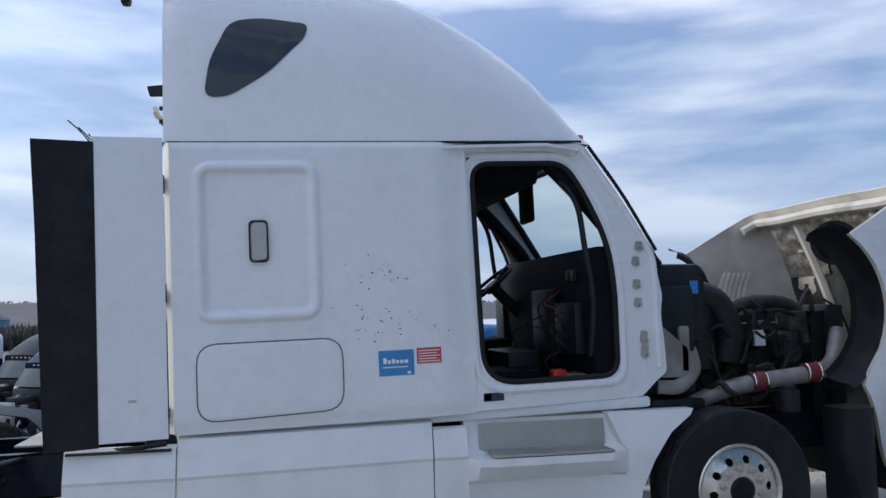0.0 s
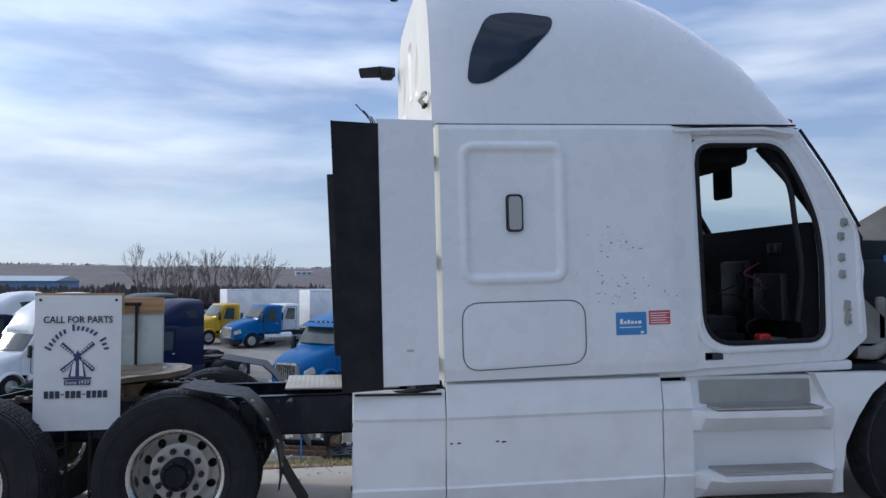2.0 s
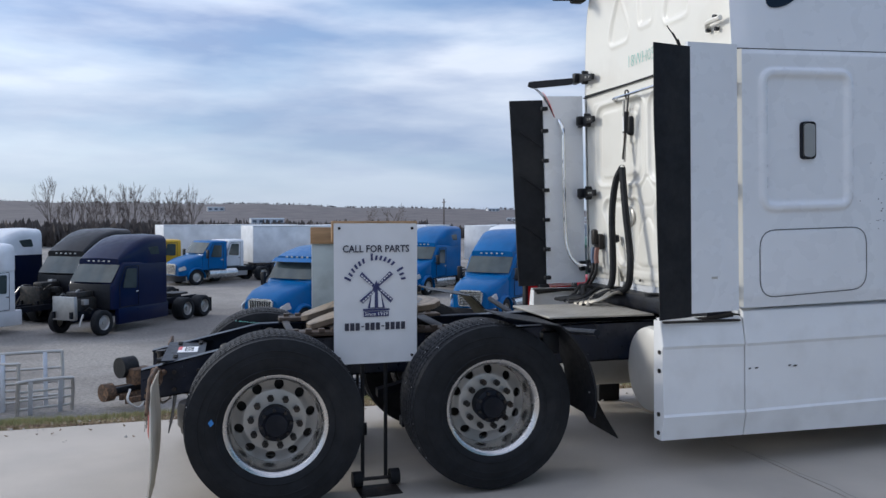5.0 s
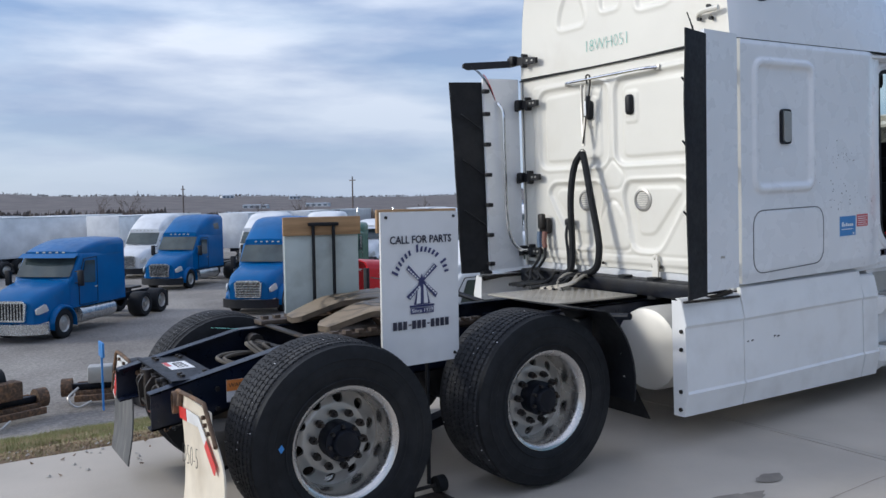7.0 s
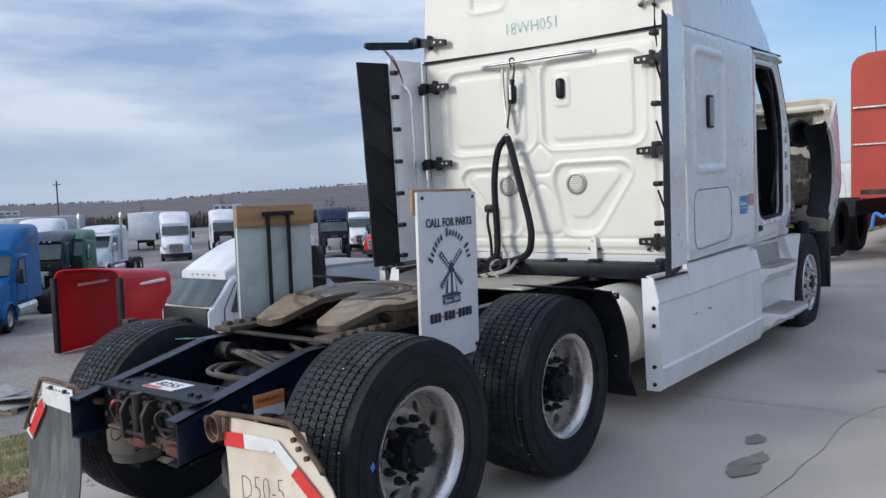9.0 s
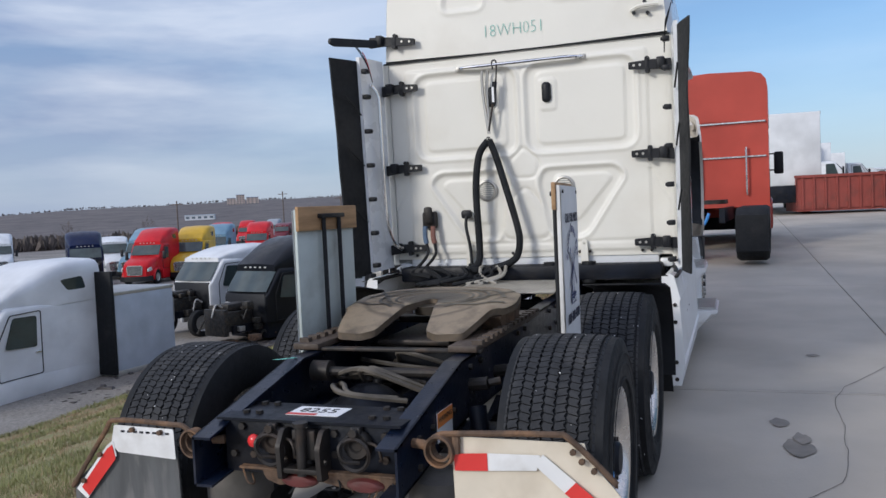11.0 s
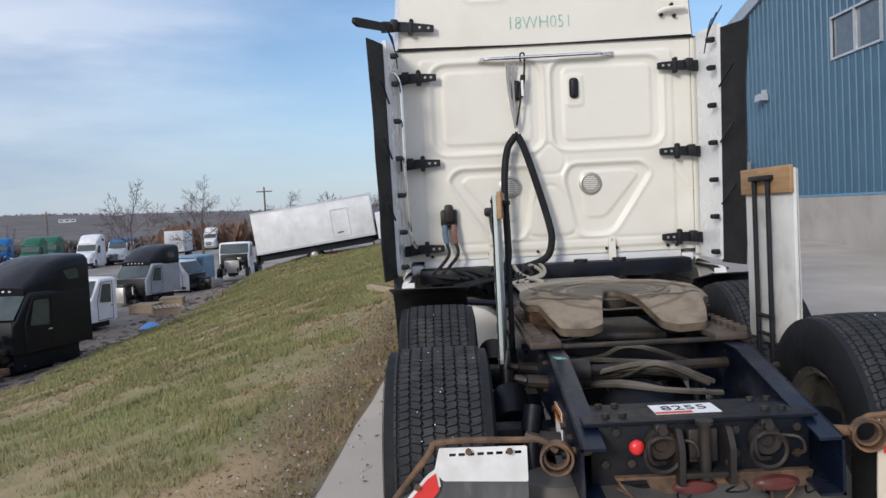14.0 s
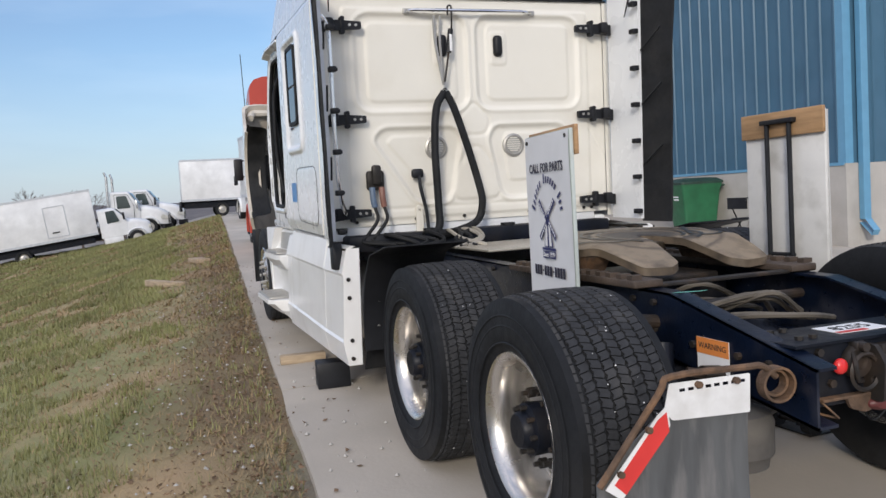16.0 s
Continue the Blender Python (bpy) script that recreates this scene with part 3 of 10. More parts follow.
# sleeper rear wall, pressed with raised ribs round recessed panels
def rear_height():
    def both(pts):
        return [pts, [(-y, z) for y, z in pts][::-1]]
    panels = [(rounded(p, r), d) for pts, r, d in (
        ([(0.035, 1.925), (0.895, 1.925), (0.895, 2.615), (0.035, 2.615)], 0.13, 0.016),
        ([(0.21, 1.245), (0.48, 1.245), (0.795, 1.72), (0.72, 1.80), (0.16, 1.80), (0.11, 1.70)], 0.09, 0.018)) for p in both(pts)]
    inner = [(rounded(p, r), d) for pts, r, d in (
        ([(0.118, 1.985), (0.815, 1.985), (0.815, 2.56), (0.118, 2.56)], 0.07, 0.010),
        ([(0.265, 1.375), (0.425, 1.375), (0.70, 1.70), (0.65, 1.75), (0.25, 1.75), (0.225, 1.68)], 0.05, 0.010)) for p in both(pts)]
    hump = rounded([(-0.20, 1.25), (-0.135, 1.52), (0.0, 1.68), (0.135, 1.52), (0.20, 1.25)], 0.09)
    kite = rounded([(0.0, 1.985), (-0.135, 1.85), (-0.09, 1.735), (0.09, 1.735), (0.135, 1.85)], 0.05)
    pads = [rect(-0.285, -0.15, 2.25, 2.50, 0.035), rect(0.165, 0.30, 2.25, 2.50, 0.035)]
    band = rounded([(-0.98, 1.14), (-0.98, 2.66), (0.98, 2.66), (0.98, 1.14)], 0.04)

    def h(y, z):
        w = 0.0
        for poly, d in panels:
            s = sd_poly(y, z, poly)
            w += d * (1 - step01(s, -0.030, 0.012)) - 0.008 * math.exp(-((s - 0.012) / 0.014) ** 2)
        for poly, d in inner:
            s = sd_poly(y, z, poly)
            w -= d * (1 - step01(s, -0.018, 0.006))
        s = sd_poly(y, z, hump)
        w += 0.008 * math.exp(-(s / 0.016) ** 2) - 0.005 * (s < 0)
        s = sd_poly(y, z, kite)
        w += 0.007 * math.exp(-(s / 0.012) ** 2)
        for pl in pads:
            s = sd_poly(y, z, pl)
            w -= 0.008 * (1 - step01(s, -0.010, 0.006))
        s = sd_poly(y, z, band)
        w += 0.010 * step01(s, -0.012, 0.004)
        w += 0.006 * math.exp(-((z - 1.215) / 0.012) ** 2)
        for sg in (-1, 1):
            s = abs((y - sg * 0.98) * 0.853 * sg + (z - 1.75) * 0.522 * -1 * -1) if 1.2 < z < 1.76 and abs(y) > 0.6 else 1
            w += 0.006 * math.exp(-(s / 0.012) ** 2)
        return w
    return h


bm = BM()
relief(bm, -1.12, 1.12, 1.10, 2.735, 200, 150, lambda u, v, h: Vector((2.965 + h, u, v)), rear_height())
rear_wall = cabpart("rear_wall", bm, M["back_white"], "cream-white pressed rear wall", angle=60)
for i, y in enumerate((-0.97, -0.9, -0.5, -0.42, 0.12, 0.5, 0.95)):
    bm = BM()
    cyl(bm, (2.962, y, 1.135), (2.95, y, 1.135), 0.012, n=10)
    part("bolt", bm, M["steel"], rear_wall)

# rounded corner posts between rear wall and sides
for sg in (-1, 1):
    bm = BM()
    prof = [(2.965, sg * 1.12), (2.967, sg * 1.145), (2.98, sg * 1.165), (3.0, sg * 1.190)]
    loft(bm, [[Vector((x, y, z)) for x, y in prof] for z in (1.06, 1.9, 2.735)])
    cabpart("corner_post", bm, M["back_white"])


# sleeper sides with pressed frame, hatch line and their panels
def side_height(dx=0.0):
    ring = rounded([(3.13 + dx, 1.68), (3.845 + dx, 1.68), (3.845 + dx, 2.612), (3.13 + dx, 2.612)], 0.11)
    hatch = rounded([(3.125, 1.112), (3.96, 1.135), (3.96, 1.557), (3.125, 1.557)], 0.12)

    def h(x, z):
        s = sd_poly(x, z, ring)
        w = 0.020 * step01(s, 0.012, -0.014) * step01(s, -0.062, -0.034) - 0.006 * step01(s, -0.05, -0.075)
        s2 = sd_poly(x, z, hatch)
        w += 0.004 * step01(s2, 0.0, -0.02)
        return w - 0.012 * step01(z, 2.70, 2.735)
    return h


def sleeper_side(sg):
    hf = side_height(0.0 if sg < 0 else 0.42)
    bm = BM()

    def put(u, v, w):
        inward = 0.030 * step01(u, 4.55, 4.77) + 0.015 * step01(1.14, v, v + 0.1) * (v < 1.14)
        return Vector((u, sg * (1.190 + w - inward), v))
    relief(bm, 3.0, 4.77, 1.05, 2.735, 190, 180, put, hf)
    o = cabpart("sleeper_side", bm, M["white"], angle=50)
    hatch = rounded([(3.125, 1.112), (3.96, 1.135), (3.96, 1.557), (3.125, 1.557)], 0.12)
    bm = BM()
    tube(bm, [put(p[0], p[1], 0.0) for p in hatch] + [put(hatch[0][0], hatch[0][1], 0.0)], 0.0042, 6, smooth=False)
    part("hatch_seam", bm, M["seam"], o, "dark seam of the luggage hatch")
    if sg > 0:
        # tall sleeper window on this side, with a middle bar
        for z0, z1 in ((1.93, 2.20), (2.22, 2.50)):
            bm = BM()
            plate(bm, rect(3.74, 4.06, z0, z1, 0.04), [], lambda u, v, w: Vector((u, 1.200 - w, v)), 0.015)
            part("vent_window", bm, M["dark_glass"], o, "dark sleeper vent window")
        bm = BM()
        plate(bm, rect(3.71, 4.09, 1.90, 2.53, 0.06), [rect(3.74, 4.06, 1.93, 2.50, 0.04)], lambda u, v, w: Vector((u, 1.206 - w, v)), 0.03)
        part("window_frame", bm, M["rubber"], o)
        return o
    # hatch handle
    bm = BM()
    plate(bm, rect(3.437, 3.549, 2.019, 2.267, 0.032), [rect(3.446, 3.541, 2.028, 2.258, 0.025)], lambda u, v, w: Vector((u, sg * (1.206 - w), v)), 0.03)
    part("handle_frame", bm, M["plastic"], o)
    bm = BM()
    plate(bm, rect(3.452, 3.538, 2.033, 2.252, 0.03), [], lambda u, v, w: Vector((u, sg * (1.212 - w), v)), 0.03)
    part("latch_handle", bm, M["alu_dull"], o, "grey latch handle")
    return o


right_side, left_side = sleeper_side(-1), sleeper_side(1)

# peppered scratches in the paint, stickers, warning label
rnd = random.Random(4)
for cx, cz, n in ((4.2, 1.93, 34), (4.16, 1.66, 30), (4.42, 1.56, 10), (4.15, 1.54, 8)):
    for i in range(n):
        bm = BM()
        x, z, s = cx + rnd.gauss(0, 0.1), cz + rnd.gauss(0, 0.045), rnd.uniform(0.002, 0.006)
        plate(bm, rounded([(x - s * 1.6, z), (x, z - s), (x + s, z), (x, z + s)], 0.002, 1), [], lambda u, v, w: Vector((u, -1.1915 + w, v)), 0.001)
        part("paint_chip", bm, M["steel"], right_side, smooth=False)
bm = BM()
plate(bm, rect(4.172, 4.387, 1.312, 1.464), [], lambda u, v, w: Vector((u, -1.192 + w, v)), 0.001)
st = part("sticker", bm, M["blue_sticker"], right_side, "blue square sticker", smooth=False)
for x0, x1, z0, z1 in ((4.18, 4.20, 1.385, 1.42), (4.207, 4.225, 1.385, 1.405), (4.232, 4.25, 1.385, 1.412), (4.257, 4.275, 1.385, 1.405), (4.282, 4.30, 1.385, 1.405), (4.307, 4.33, 1.385, 1.405), (4.175, 4.33, 1.36, 1.366), (4.325, 4.345, 1.32, 1.335)):
    bm = BM()
    plate(bm, rect(x0 + 0.02, x1 + 0.02, z0, z1), [], lambda u, v, w: Vector((u, -1.1935 + w, v)), 0.001)
    part("print_bar", bm, M["white_print"], st, smooth=False)
bm = BM()
plate(bm, rect(4.405, 4.557, 1.375, 1.470), [], lambda u, v, w: Vector((u, -1.192 + w, v)), 0.001)
st = part("sticker", bm, M["red_sticker"], right_side, "red sticker with rows of small print", smooth=False)
for k in range(5):
    bm = BM()
    plate(bm, rect(4.415, 4.547 - 0.02 * (k % 2), 1.386 + 0.016 * k, 1.391 + 0.016 * k), [], lambda u, v, w: Vector((u, -1.1935 + w, v)), 0.001)
    part("print_bar", bm, M["white_print"], st, smooth=False)
for x0, x1, z0, z1, mt in ((3.19, 3.27, 2.02, 2.05, "steel"), (3.17, 3.30, 1.965, 1.985, "steel"), (3.20, 3.30, 1.92, 1.94, "steel"), (3.2, 3.3, 1.875, 1.895, "steel")):
    bm = BM()
    plate(bm, rect(x0 + 0.8, x1 + 0.8, z0, z1), [], lambda u, v, w: Vector((u, 1.192 - w, v)), 0.001)
    part("print_bar", bm, M["inkdark"], left_side, smooth=False)
bm = BM()
plate(bm, rect(4.0, 4.22, 1.28, 1.44), [], lambda u, v, w: Vector((u, 1.192 - w, v)), 0.001)
part("sticker", bm, M["blue_sticker"], left_side, "blue square sticker", smooth=False)


# door openings: cab side panels with the hole right through
def opening(grow=0.0):
    g = grow
    return rounded([(4.825 - g, 1.215 - g), (5.742 + g, 1.215 - g), (5.752 + g, 1.80), (5.715 + g, 2.09 + g * 0.3), (5.565 + g, 2.42 + g * 0.5), (5.445 + g * 0.5, 2.612 + g), (4.81 - g, 2.612 + g)], [0.22, 0.12, 0.3, 0.2, 0.2, 0.12, 0.13], 8)


def cab_side(sg):
    out = rounded([(4.74, 1.06), (5.90, 1.07), (6.00, 1.16), (6.085, 1.22), (6.08, 1.40), (6.065, 1.60), (6.085, 1.72), (6.06, 1.86), (6.04, 2.02), (5.59, 2.735), (4.74, 2.735)], [0.01, 0.04, 0.03, 0.03, 0.05, 0.05, 0.03, 0.03, 0.04, 0.05, 0.01], 4)

    def put(u, v, w):
        lean = 0.05 * step01(u, 5.3, 6.05) + 0.03 * step01(v, 2.2, 2.74)
        return Vector((u, sg * (1.150 - lean - w), v))
    bm = BM()
    plate(bm, out, [opening()], put, 0.055)
    o = cabpart("cab_side", bm, M["white"], "white cab side with an empty door opening", angle=40)
    bm = BM()
    plate(bm, opening(0.055), [opening(0.026)], lambda u, v, w: put(u, v, w - 0.006), 0.01)
    part("door_rebate", bm, M["white"], o)
    bm = BM()
    tube(bm, [put(p[0], p[1], 0.012) for p in opening(-0.004)] + [put(*opening(-0.004)[0], 0.012)], 0.020, 8, smooth=False)
    part("door_seal", bm, M["rubber"], o, "black rubber door seal")
    # rounded bead round the opening, flange down the windscreen pillar
    bm = BM()
    ring = opening(0.040)
    tube(bm, [put(p[0], p[1], 0.016) for p in ring] + [put(*ring[0], 0.016)], 0.030, 10, smooth=False)
    part("jamb_bead", bm, M["white"], o)
    bm = BM()
    tube(bm, [put(5.56, 2.71, 0.01), put(5.78, 2.40, 0.008), put(6.00, 2.03, 0.008), put(6.035, 1.86, 0.008), put(6.035, 1.6, 0.008), put(6.04, 1.25, 0.01)], 0.026, 10)
    part("pillar_flange", bm, M["white"], o)
    bm = BM()
    tube(bm, [put(5.62, 2.72, -0.005), put(5.84, 2.40, -0.004), put(6.06, 2.02, 0.0)], 0.012, 8)
    part("pillar_seal", bm, M["rubber"], o)
    # dark inner trim of the pillars
    bm = BM()
    tube(bm, [put(5.38, 2.62, 0.10), put(5.62, 2.36, 0.10), put(5.84, 2.06, 0.10), put(5.90, 1.7, 0.10), put(5.90, 1.2, 0.10)], 0.062, 10)
    part("pillar_trim", bm, M["interior"], o, "black inner pillar trim")
    bm = BM()
    tube(bm, [put(4.76, 1.2, 0.11), put(4.75, 2.0, 0.11), put(4.76, 2.62, 0.11)], 0.065, 10)
    part("pillar_trim", bm, M["interior"], o, "black inner pillar trim")
    # drip moulding over the door
    bm = BM()
    loft(bm, [[Vector((x, sg * y, z + dz)) for y, dz in ((1.13, 0.0), (1.195, -0.012), (1.195, -0.03), (1.13, -0.05))] for x, z in ((4.62, 2.72), (4.8, 2.725), (5.3, 2.735), (5.52, 2.70))], close_u=True, caps=True)
    part("drip_rail", bm, M["white"], o)
    # hinge plates on the front pillar
    for z in (2.05, 1.95, 1.80, 1.68, 1.45, 1.36):
        bm = BM()
        x = 5.90 + 0.03 * ((z * 100) % 3)
        a = 0.035 if z > 1.6 else 0.05
        plate(bm, rounded([(x - 0.03, z - a * 0.5), (x - 0.005, z - a), (x + 0.035, z - a * 0.6), (x + 0.02, z), (x + 0.03, z + a * 0.8), (x - 0.02, z + a)], 0.012, 2), [circle(x + 0.004, z - a * 0.45, 0.008, 8)], lambda u, v, w: put(u, v, w - 0.018), 0.018)
        part("hinge_plate", bm, M["alu_dull"], o)
    bm = BM()
    cyl(bm, (5.94, sg * 1.085, 1.58), (5.94, sg * 1.105, 1.58), 0.028, n=16)
    part("grommet", bm, M["plastic"], o)
    bm = BM()
    box(bm, 4.82, 4.95, sg * 1.142 - 0.012, sg * 1.142 + 0.010, 1.115, 1.165)
    part("warning_label", bm, M["inkdark"], o, smooth=False)
    bm = BM()
    box(bm, 4.825, 4.87, sg * 1.1425 - 0.0115, sg * 1.1425 + 0.0115, 1.12, 1.16)
    part("warning_symbol", bm, M["white_print"], o, smooth=False)
    bm = BM()
    cyl(bm, (4.80, sg * 1.12, 2.63), (4.80, sg * 1.133, 2.63), 0.014, n=12)
    part("plug", bm, M["plastic"], o)
    return o


cab_right, cab_left = cab_side(-1), cab_side(1)


# roof fairing, lofted
def roof_section(x):
    t = (x - 2.97) / (5.66 - 2.97)
    top = 3.97 - 0.03 * t - 0.95 * max(0.0, (x - 3.9) / 1.76) ** 2.3 - 0.15 * step01(x, 5.3, 5.66)
    top += -0.06 * step01(3.25, x, x + 0.3) * (x < 3.25)
    half = 1.176 - 0.05 * step01(x, 4.7, 5.66) - 0.09 * max(0.0, (x - 5.3) / 0.36) ** 2
    pts = []
    n = 14
    zb = 2.742
    h = top - zb
    for k in range(-n, n + 1):
        a = (k / n) * math.pi / 2
        e = 0.42 + 0.25 * t
        cy, cz = math.copysign(abs(math.sin(a)) ** e, a), abs(math.cos(a)) ** e
        tum = 0.07 * cz * (1 + 0.6 * t)
        pts.append(Vector((x + 0.0 * cz, cy * half * (1 - tum), zb + h * cz)))
    return pts


bm = BM()
xs = [2.965, 2.98, 3.02, 3.1, 3.25, 3.45, 3.7, 3.95, 4.2, 4.45, 4.7, 4.95, 5.15, 5.3, 5.42, 5.52, 5.60, 5.66]
secs = []
for x in xs:
    s = roof_section(max(x, 3.02))
    k = 1 - 0.035 * (1 - step01(x, 2.96, 3.06))
    secs.append([Vector((x, p.y * k, 2.742 + (p.z - 2.742) * k)) for p in s])
rows = loft(bm, secs)
bm.faces.new(rows[-1])
roof = cabpart("roof_fairing", bm, M["white"], "tall white aerodynamic roof cap", angle=50)

# the roof cap's rear face with three pressed shapes
def top_height():
    shapes = [rounded([(0.62, 3.10), (0.28, 3.10), (0.30, 3.24), (0.45, 3.50), (0.60, 3.24)], 0.07), rounded([(-0.62, 3.10), (-0.28, 3.10), (-0.30, 3.24), (-0.45, 3.50), (-0.60, 3.24)][::-1], 0.07), rounded([(0.1, 3.16), (-0.1, 3.16), (-0.12, 3.6), (0.12, 3.6)], 0.05)]

    def h(y, z):
        w = 0.0
        for s in shapes:
            d = sd_poly(y, z, s)
            w += 0.012 * (1 - step01(d, -0.02, 0.01)) - 0.008 * math.exp(-((d - 0.012) / 0.016) ** 2)
        return w
    return h


th = top_height()
bm = BM()
NU, NV = 120, 70
ref = roof_section(3.02)
k0 = 1 - 0.035 * (1 - step01(2.965, 2.96, 3.06))


def top_put(a, b):
    """a across -1 to 1, b up 0 to 1, inside the cap's rear outline."""
    z = 2.742 + b * 1.20 * k0
    best = 0.0
    for p, q in zip(ref[14:], ref[15:]):
        z1, z0 = 2.742 + (p.z - 2.742) * k0, 2.742 + (q.z - 2.742) * k0
        if z0 <= z <= z1 + 1e-6:
            t = (z - z0) / max(1e-6, z1 - z0)
            best = (q.y + (p.y - q.y) * t) * k0
    y = a * best
    return Vector((2.966 + th(y, z), y, z))


g = [[bm.verts.new(top_put(-1 + 2 * i / NU, j / NV)) for j in range(NV + 1)] for i in range(NU + 1)]
for i in range(NU):
    for j in range(NV):
        bm.faces.new((g[i][j], g[i + 1][j], g[i + 1][j + 1], g[i][j + 1]))
part("roof_rear_wall", bm, M["back_white"], roof, "cream-white rear face of the roof cap", angle=60)
# dark seam under the cap
for sg in (-1, 1):
    bm = BM()
    box(bm, 2.985, 5.55, sg * 1.166 - 0.004, sg * 1.166 + 0.004, 2.730, 2.744)
    part("roof_seam", bm, M["rubber"], roof, smooth=False)
bm = BM()
box(bm, 2.955, 2.968, -1.15, 1.15, 2.732, 2.743)
part("roof_seam", bm, M["rubber"], roof, smooth=False)
# sleeper windows in the cap, following its flank
for sg in (-1, 1):
    win = rounded([(3.20, 3.01), (3.235, 3.24), (3.36, 3.50), (3.55, 3.53), (3.83, 3.50), (3.81, 3.41), (3.58, 3.17), (3.34, 3.015)], 0.08, 6)

    def flank(u, v, w):
        s = roof_section(max(u, 3.02))
        y = 1.1
        for p, q in zip(s[14:], s[15:]):
            if q.z <= v <= p.z:
                y = q.y + (p.y - q.y) * (v - q.z) / max(1e-6, p.z - q.z)
        return Vector((u, sg * (y + 0.007 - w), v))
    bm = BM()
    cen = Vector((3.45, 3.25))
    rings = [[cen + (p - cen) * f for p in win] for f in (1.0, 0.75, 0.5, 0.25)]
    R = [[bm.verts.new(flank(p.x, p.y, 0)) for p in ring] for ring in rings]
    c = bm.verts.new(flank(cen.x, cen.y, 0))
    n = len(win)
    for A, B in zip(R, R[1:]):
        for i in range(n):
            bm.faces.new((A[i], A[(i + 1) % n], B[(i + 1) % n], B[i]))
    for i in range(n):
        bm.faces.new((R[-1][i], R[-1][(i + 1) % n], c))
    edge = [bm.verts.new(flank(p.x, p.y, 0.02)) for p in win]
    for i in range(n):
        bm.faces.new((R[0][i], R[0][(i + 1) % n], edge[(i + 1) % n], edge[i]))
    part("sleeper_window", bm, M["dark_glass"], roof, "dark tinted sleeper window", angle=60)

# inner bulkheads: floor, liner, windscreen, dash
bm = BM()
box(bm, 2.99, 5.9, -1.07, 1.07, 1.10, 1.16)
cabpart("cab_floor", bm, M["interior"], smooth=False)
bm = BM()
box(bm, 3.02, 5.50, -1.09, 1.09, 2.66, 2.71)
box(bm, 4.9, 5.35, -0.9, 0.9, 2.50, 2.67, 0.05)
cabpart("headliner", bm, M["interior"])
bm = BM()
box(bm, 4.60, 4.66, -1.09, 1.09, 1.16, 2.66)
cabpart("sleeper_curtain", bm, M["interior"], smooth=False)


def ws(u, v):
    """Windscreen surface: u across -1 to 1, v up 0 to 1."""
    bow = 0.30 * (1 - abs(u) ** 2.2)
    x = 6.08 - 0.50 * v + bow * (1 - 0.35 * v)
    return Vector((x, u * (1.06 - 0.05 * v), 1.94 + 0.82 * v))


bm = BM()
loft(bm, [[ws(-1 + 2 * i / 20, j / 8) for i in range(21)] for j in range(9)])
wscreen = cabpart("windscreen", bm, M["clear"], "clear curved windscreen", angle=80)
wscreen.visible_shadow = False
bm = BM()
loop = [ws(-1 + 2 * i / 20, 0) for i in range(21)] + [ws(1, j / 6) for j in range(1, 7)] + [ws(1 - 2 * i / 20, 1) for i in range(1, 21)] + [ws(-1, 1 - j / 6) for j in range(1, 6)]
tube(bm, loop + [loop[0]], 0.028, 8, smooth=False)
part("windscreen_seal", bm, M["rubber"], wscreen)
bm = BM()
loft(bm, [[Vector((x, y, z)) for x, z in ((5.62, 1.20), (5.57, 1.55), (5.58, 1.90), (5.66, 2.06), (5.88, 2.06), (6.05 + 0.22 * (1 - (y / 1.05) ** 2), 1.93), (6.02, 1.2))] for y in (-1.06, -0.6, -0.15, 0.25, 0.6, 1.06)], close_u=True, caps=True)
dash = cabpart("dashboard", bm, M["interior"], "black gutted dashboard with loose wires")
for y0, y1, z0, z1 in ((-0.95, -0.55, 1.35, 1.7), (-0.45, -0.05, 1.25, 1.8), (0.75, 0.98, 1.4, 1.75)):
    bm = BM()
    box(bm, 5.52, 5.62, y0, y1, z0, z1, 0.02)
    part("dash_panel", bm, M["plastic"], dash)
for y, z in ((-0.86, 1.88), (-0.76, 1.88)):
    bm = BM()
    box(bm, 5.555, 5.58, y - 0.04, y + 0.04, z - 0.04, z + 0.04, 0.01)
    part("air_vent", bm, M["plastic"], dash)
rw = random.Random(8)
for k in range(10):
    bm = BM()
    y, z = rw.uniform(-0.85, 0.2), rw.uniform(1.3, 1.8)
    tube(bm, [(5.55, y, z), (5.46 - rw.uniform(0, 0.1), y + rw.uniform(-0.1, 0.1), z - 0.08), (5.48, y + rw.uniform(-0.15, 0.15), z - rw.uniform(0.1, 0.25)), (5.56, y, z - 0.28)], 0.006, 5)
    part("wire", bm, M["coupler"] if k < 2 else M["plastic"], dash)
# steering wheel and column
wheel_m = pose(5.36, 0.52, 1.88, 0, -38, 0)
bm = BM()
pts = [wheel_m @ Vector((0.225 * math.cos(a), 0.225 * math.sin(a), 0)) for a in [i * math.pi / 18 for i in range(37)]]
tube(bm, pts, 0.016, 8, smooth=False)
for a in (0.3, 2.3, 4.4):
    cyl(bm, wheel_m @ Vector((0, 0, -0.03)), wheel_m @ Vector((0.22 * math.cos(a), 0.22 * math.sin(a), 0)), 0.018, n=8)
cyl(bm, wheel_m @ Vector((0, 0, 0.0)), wheel_m @ Vector((0, 0, -0.06)), 0.07, n=16)
sw = cabpart("steering_wheel", bm, M["plastic"])
bm = BM()
cyl(bm, wheel_m @ Vector((0, 0, -0.05)), (5.62, 0.52, 1.60), 0.05, n=12)
part("steering_column", bm, M["plastic"], sw)
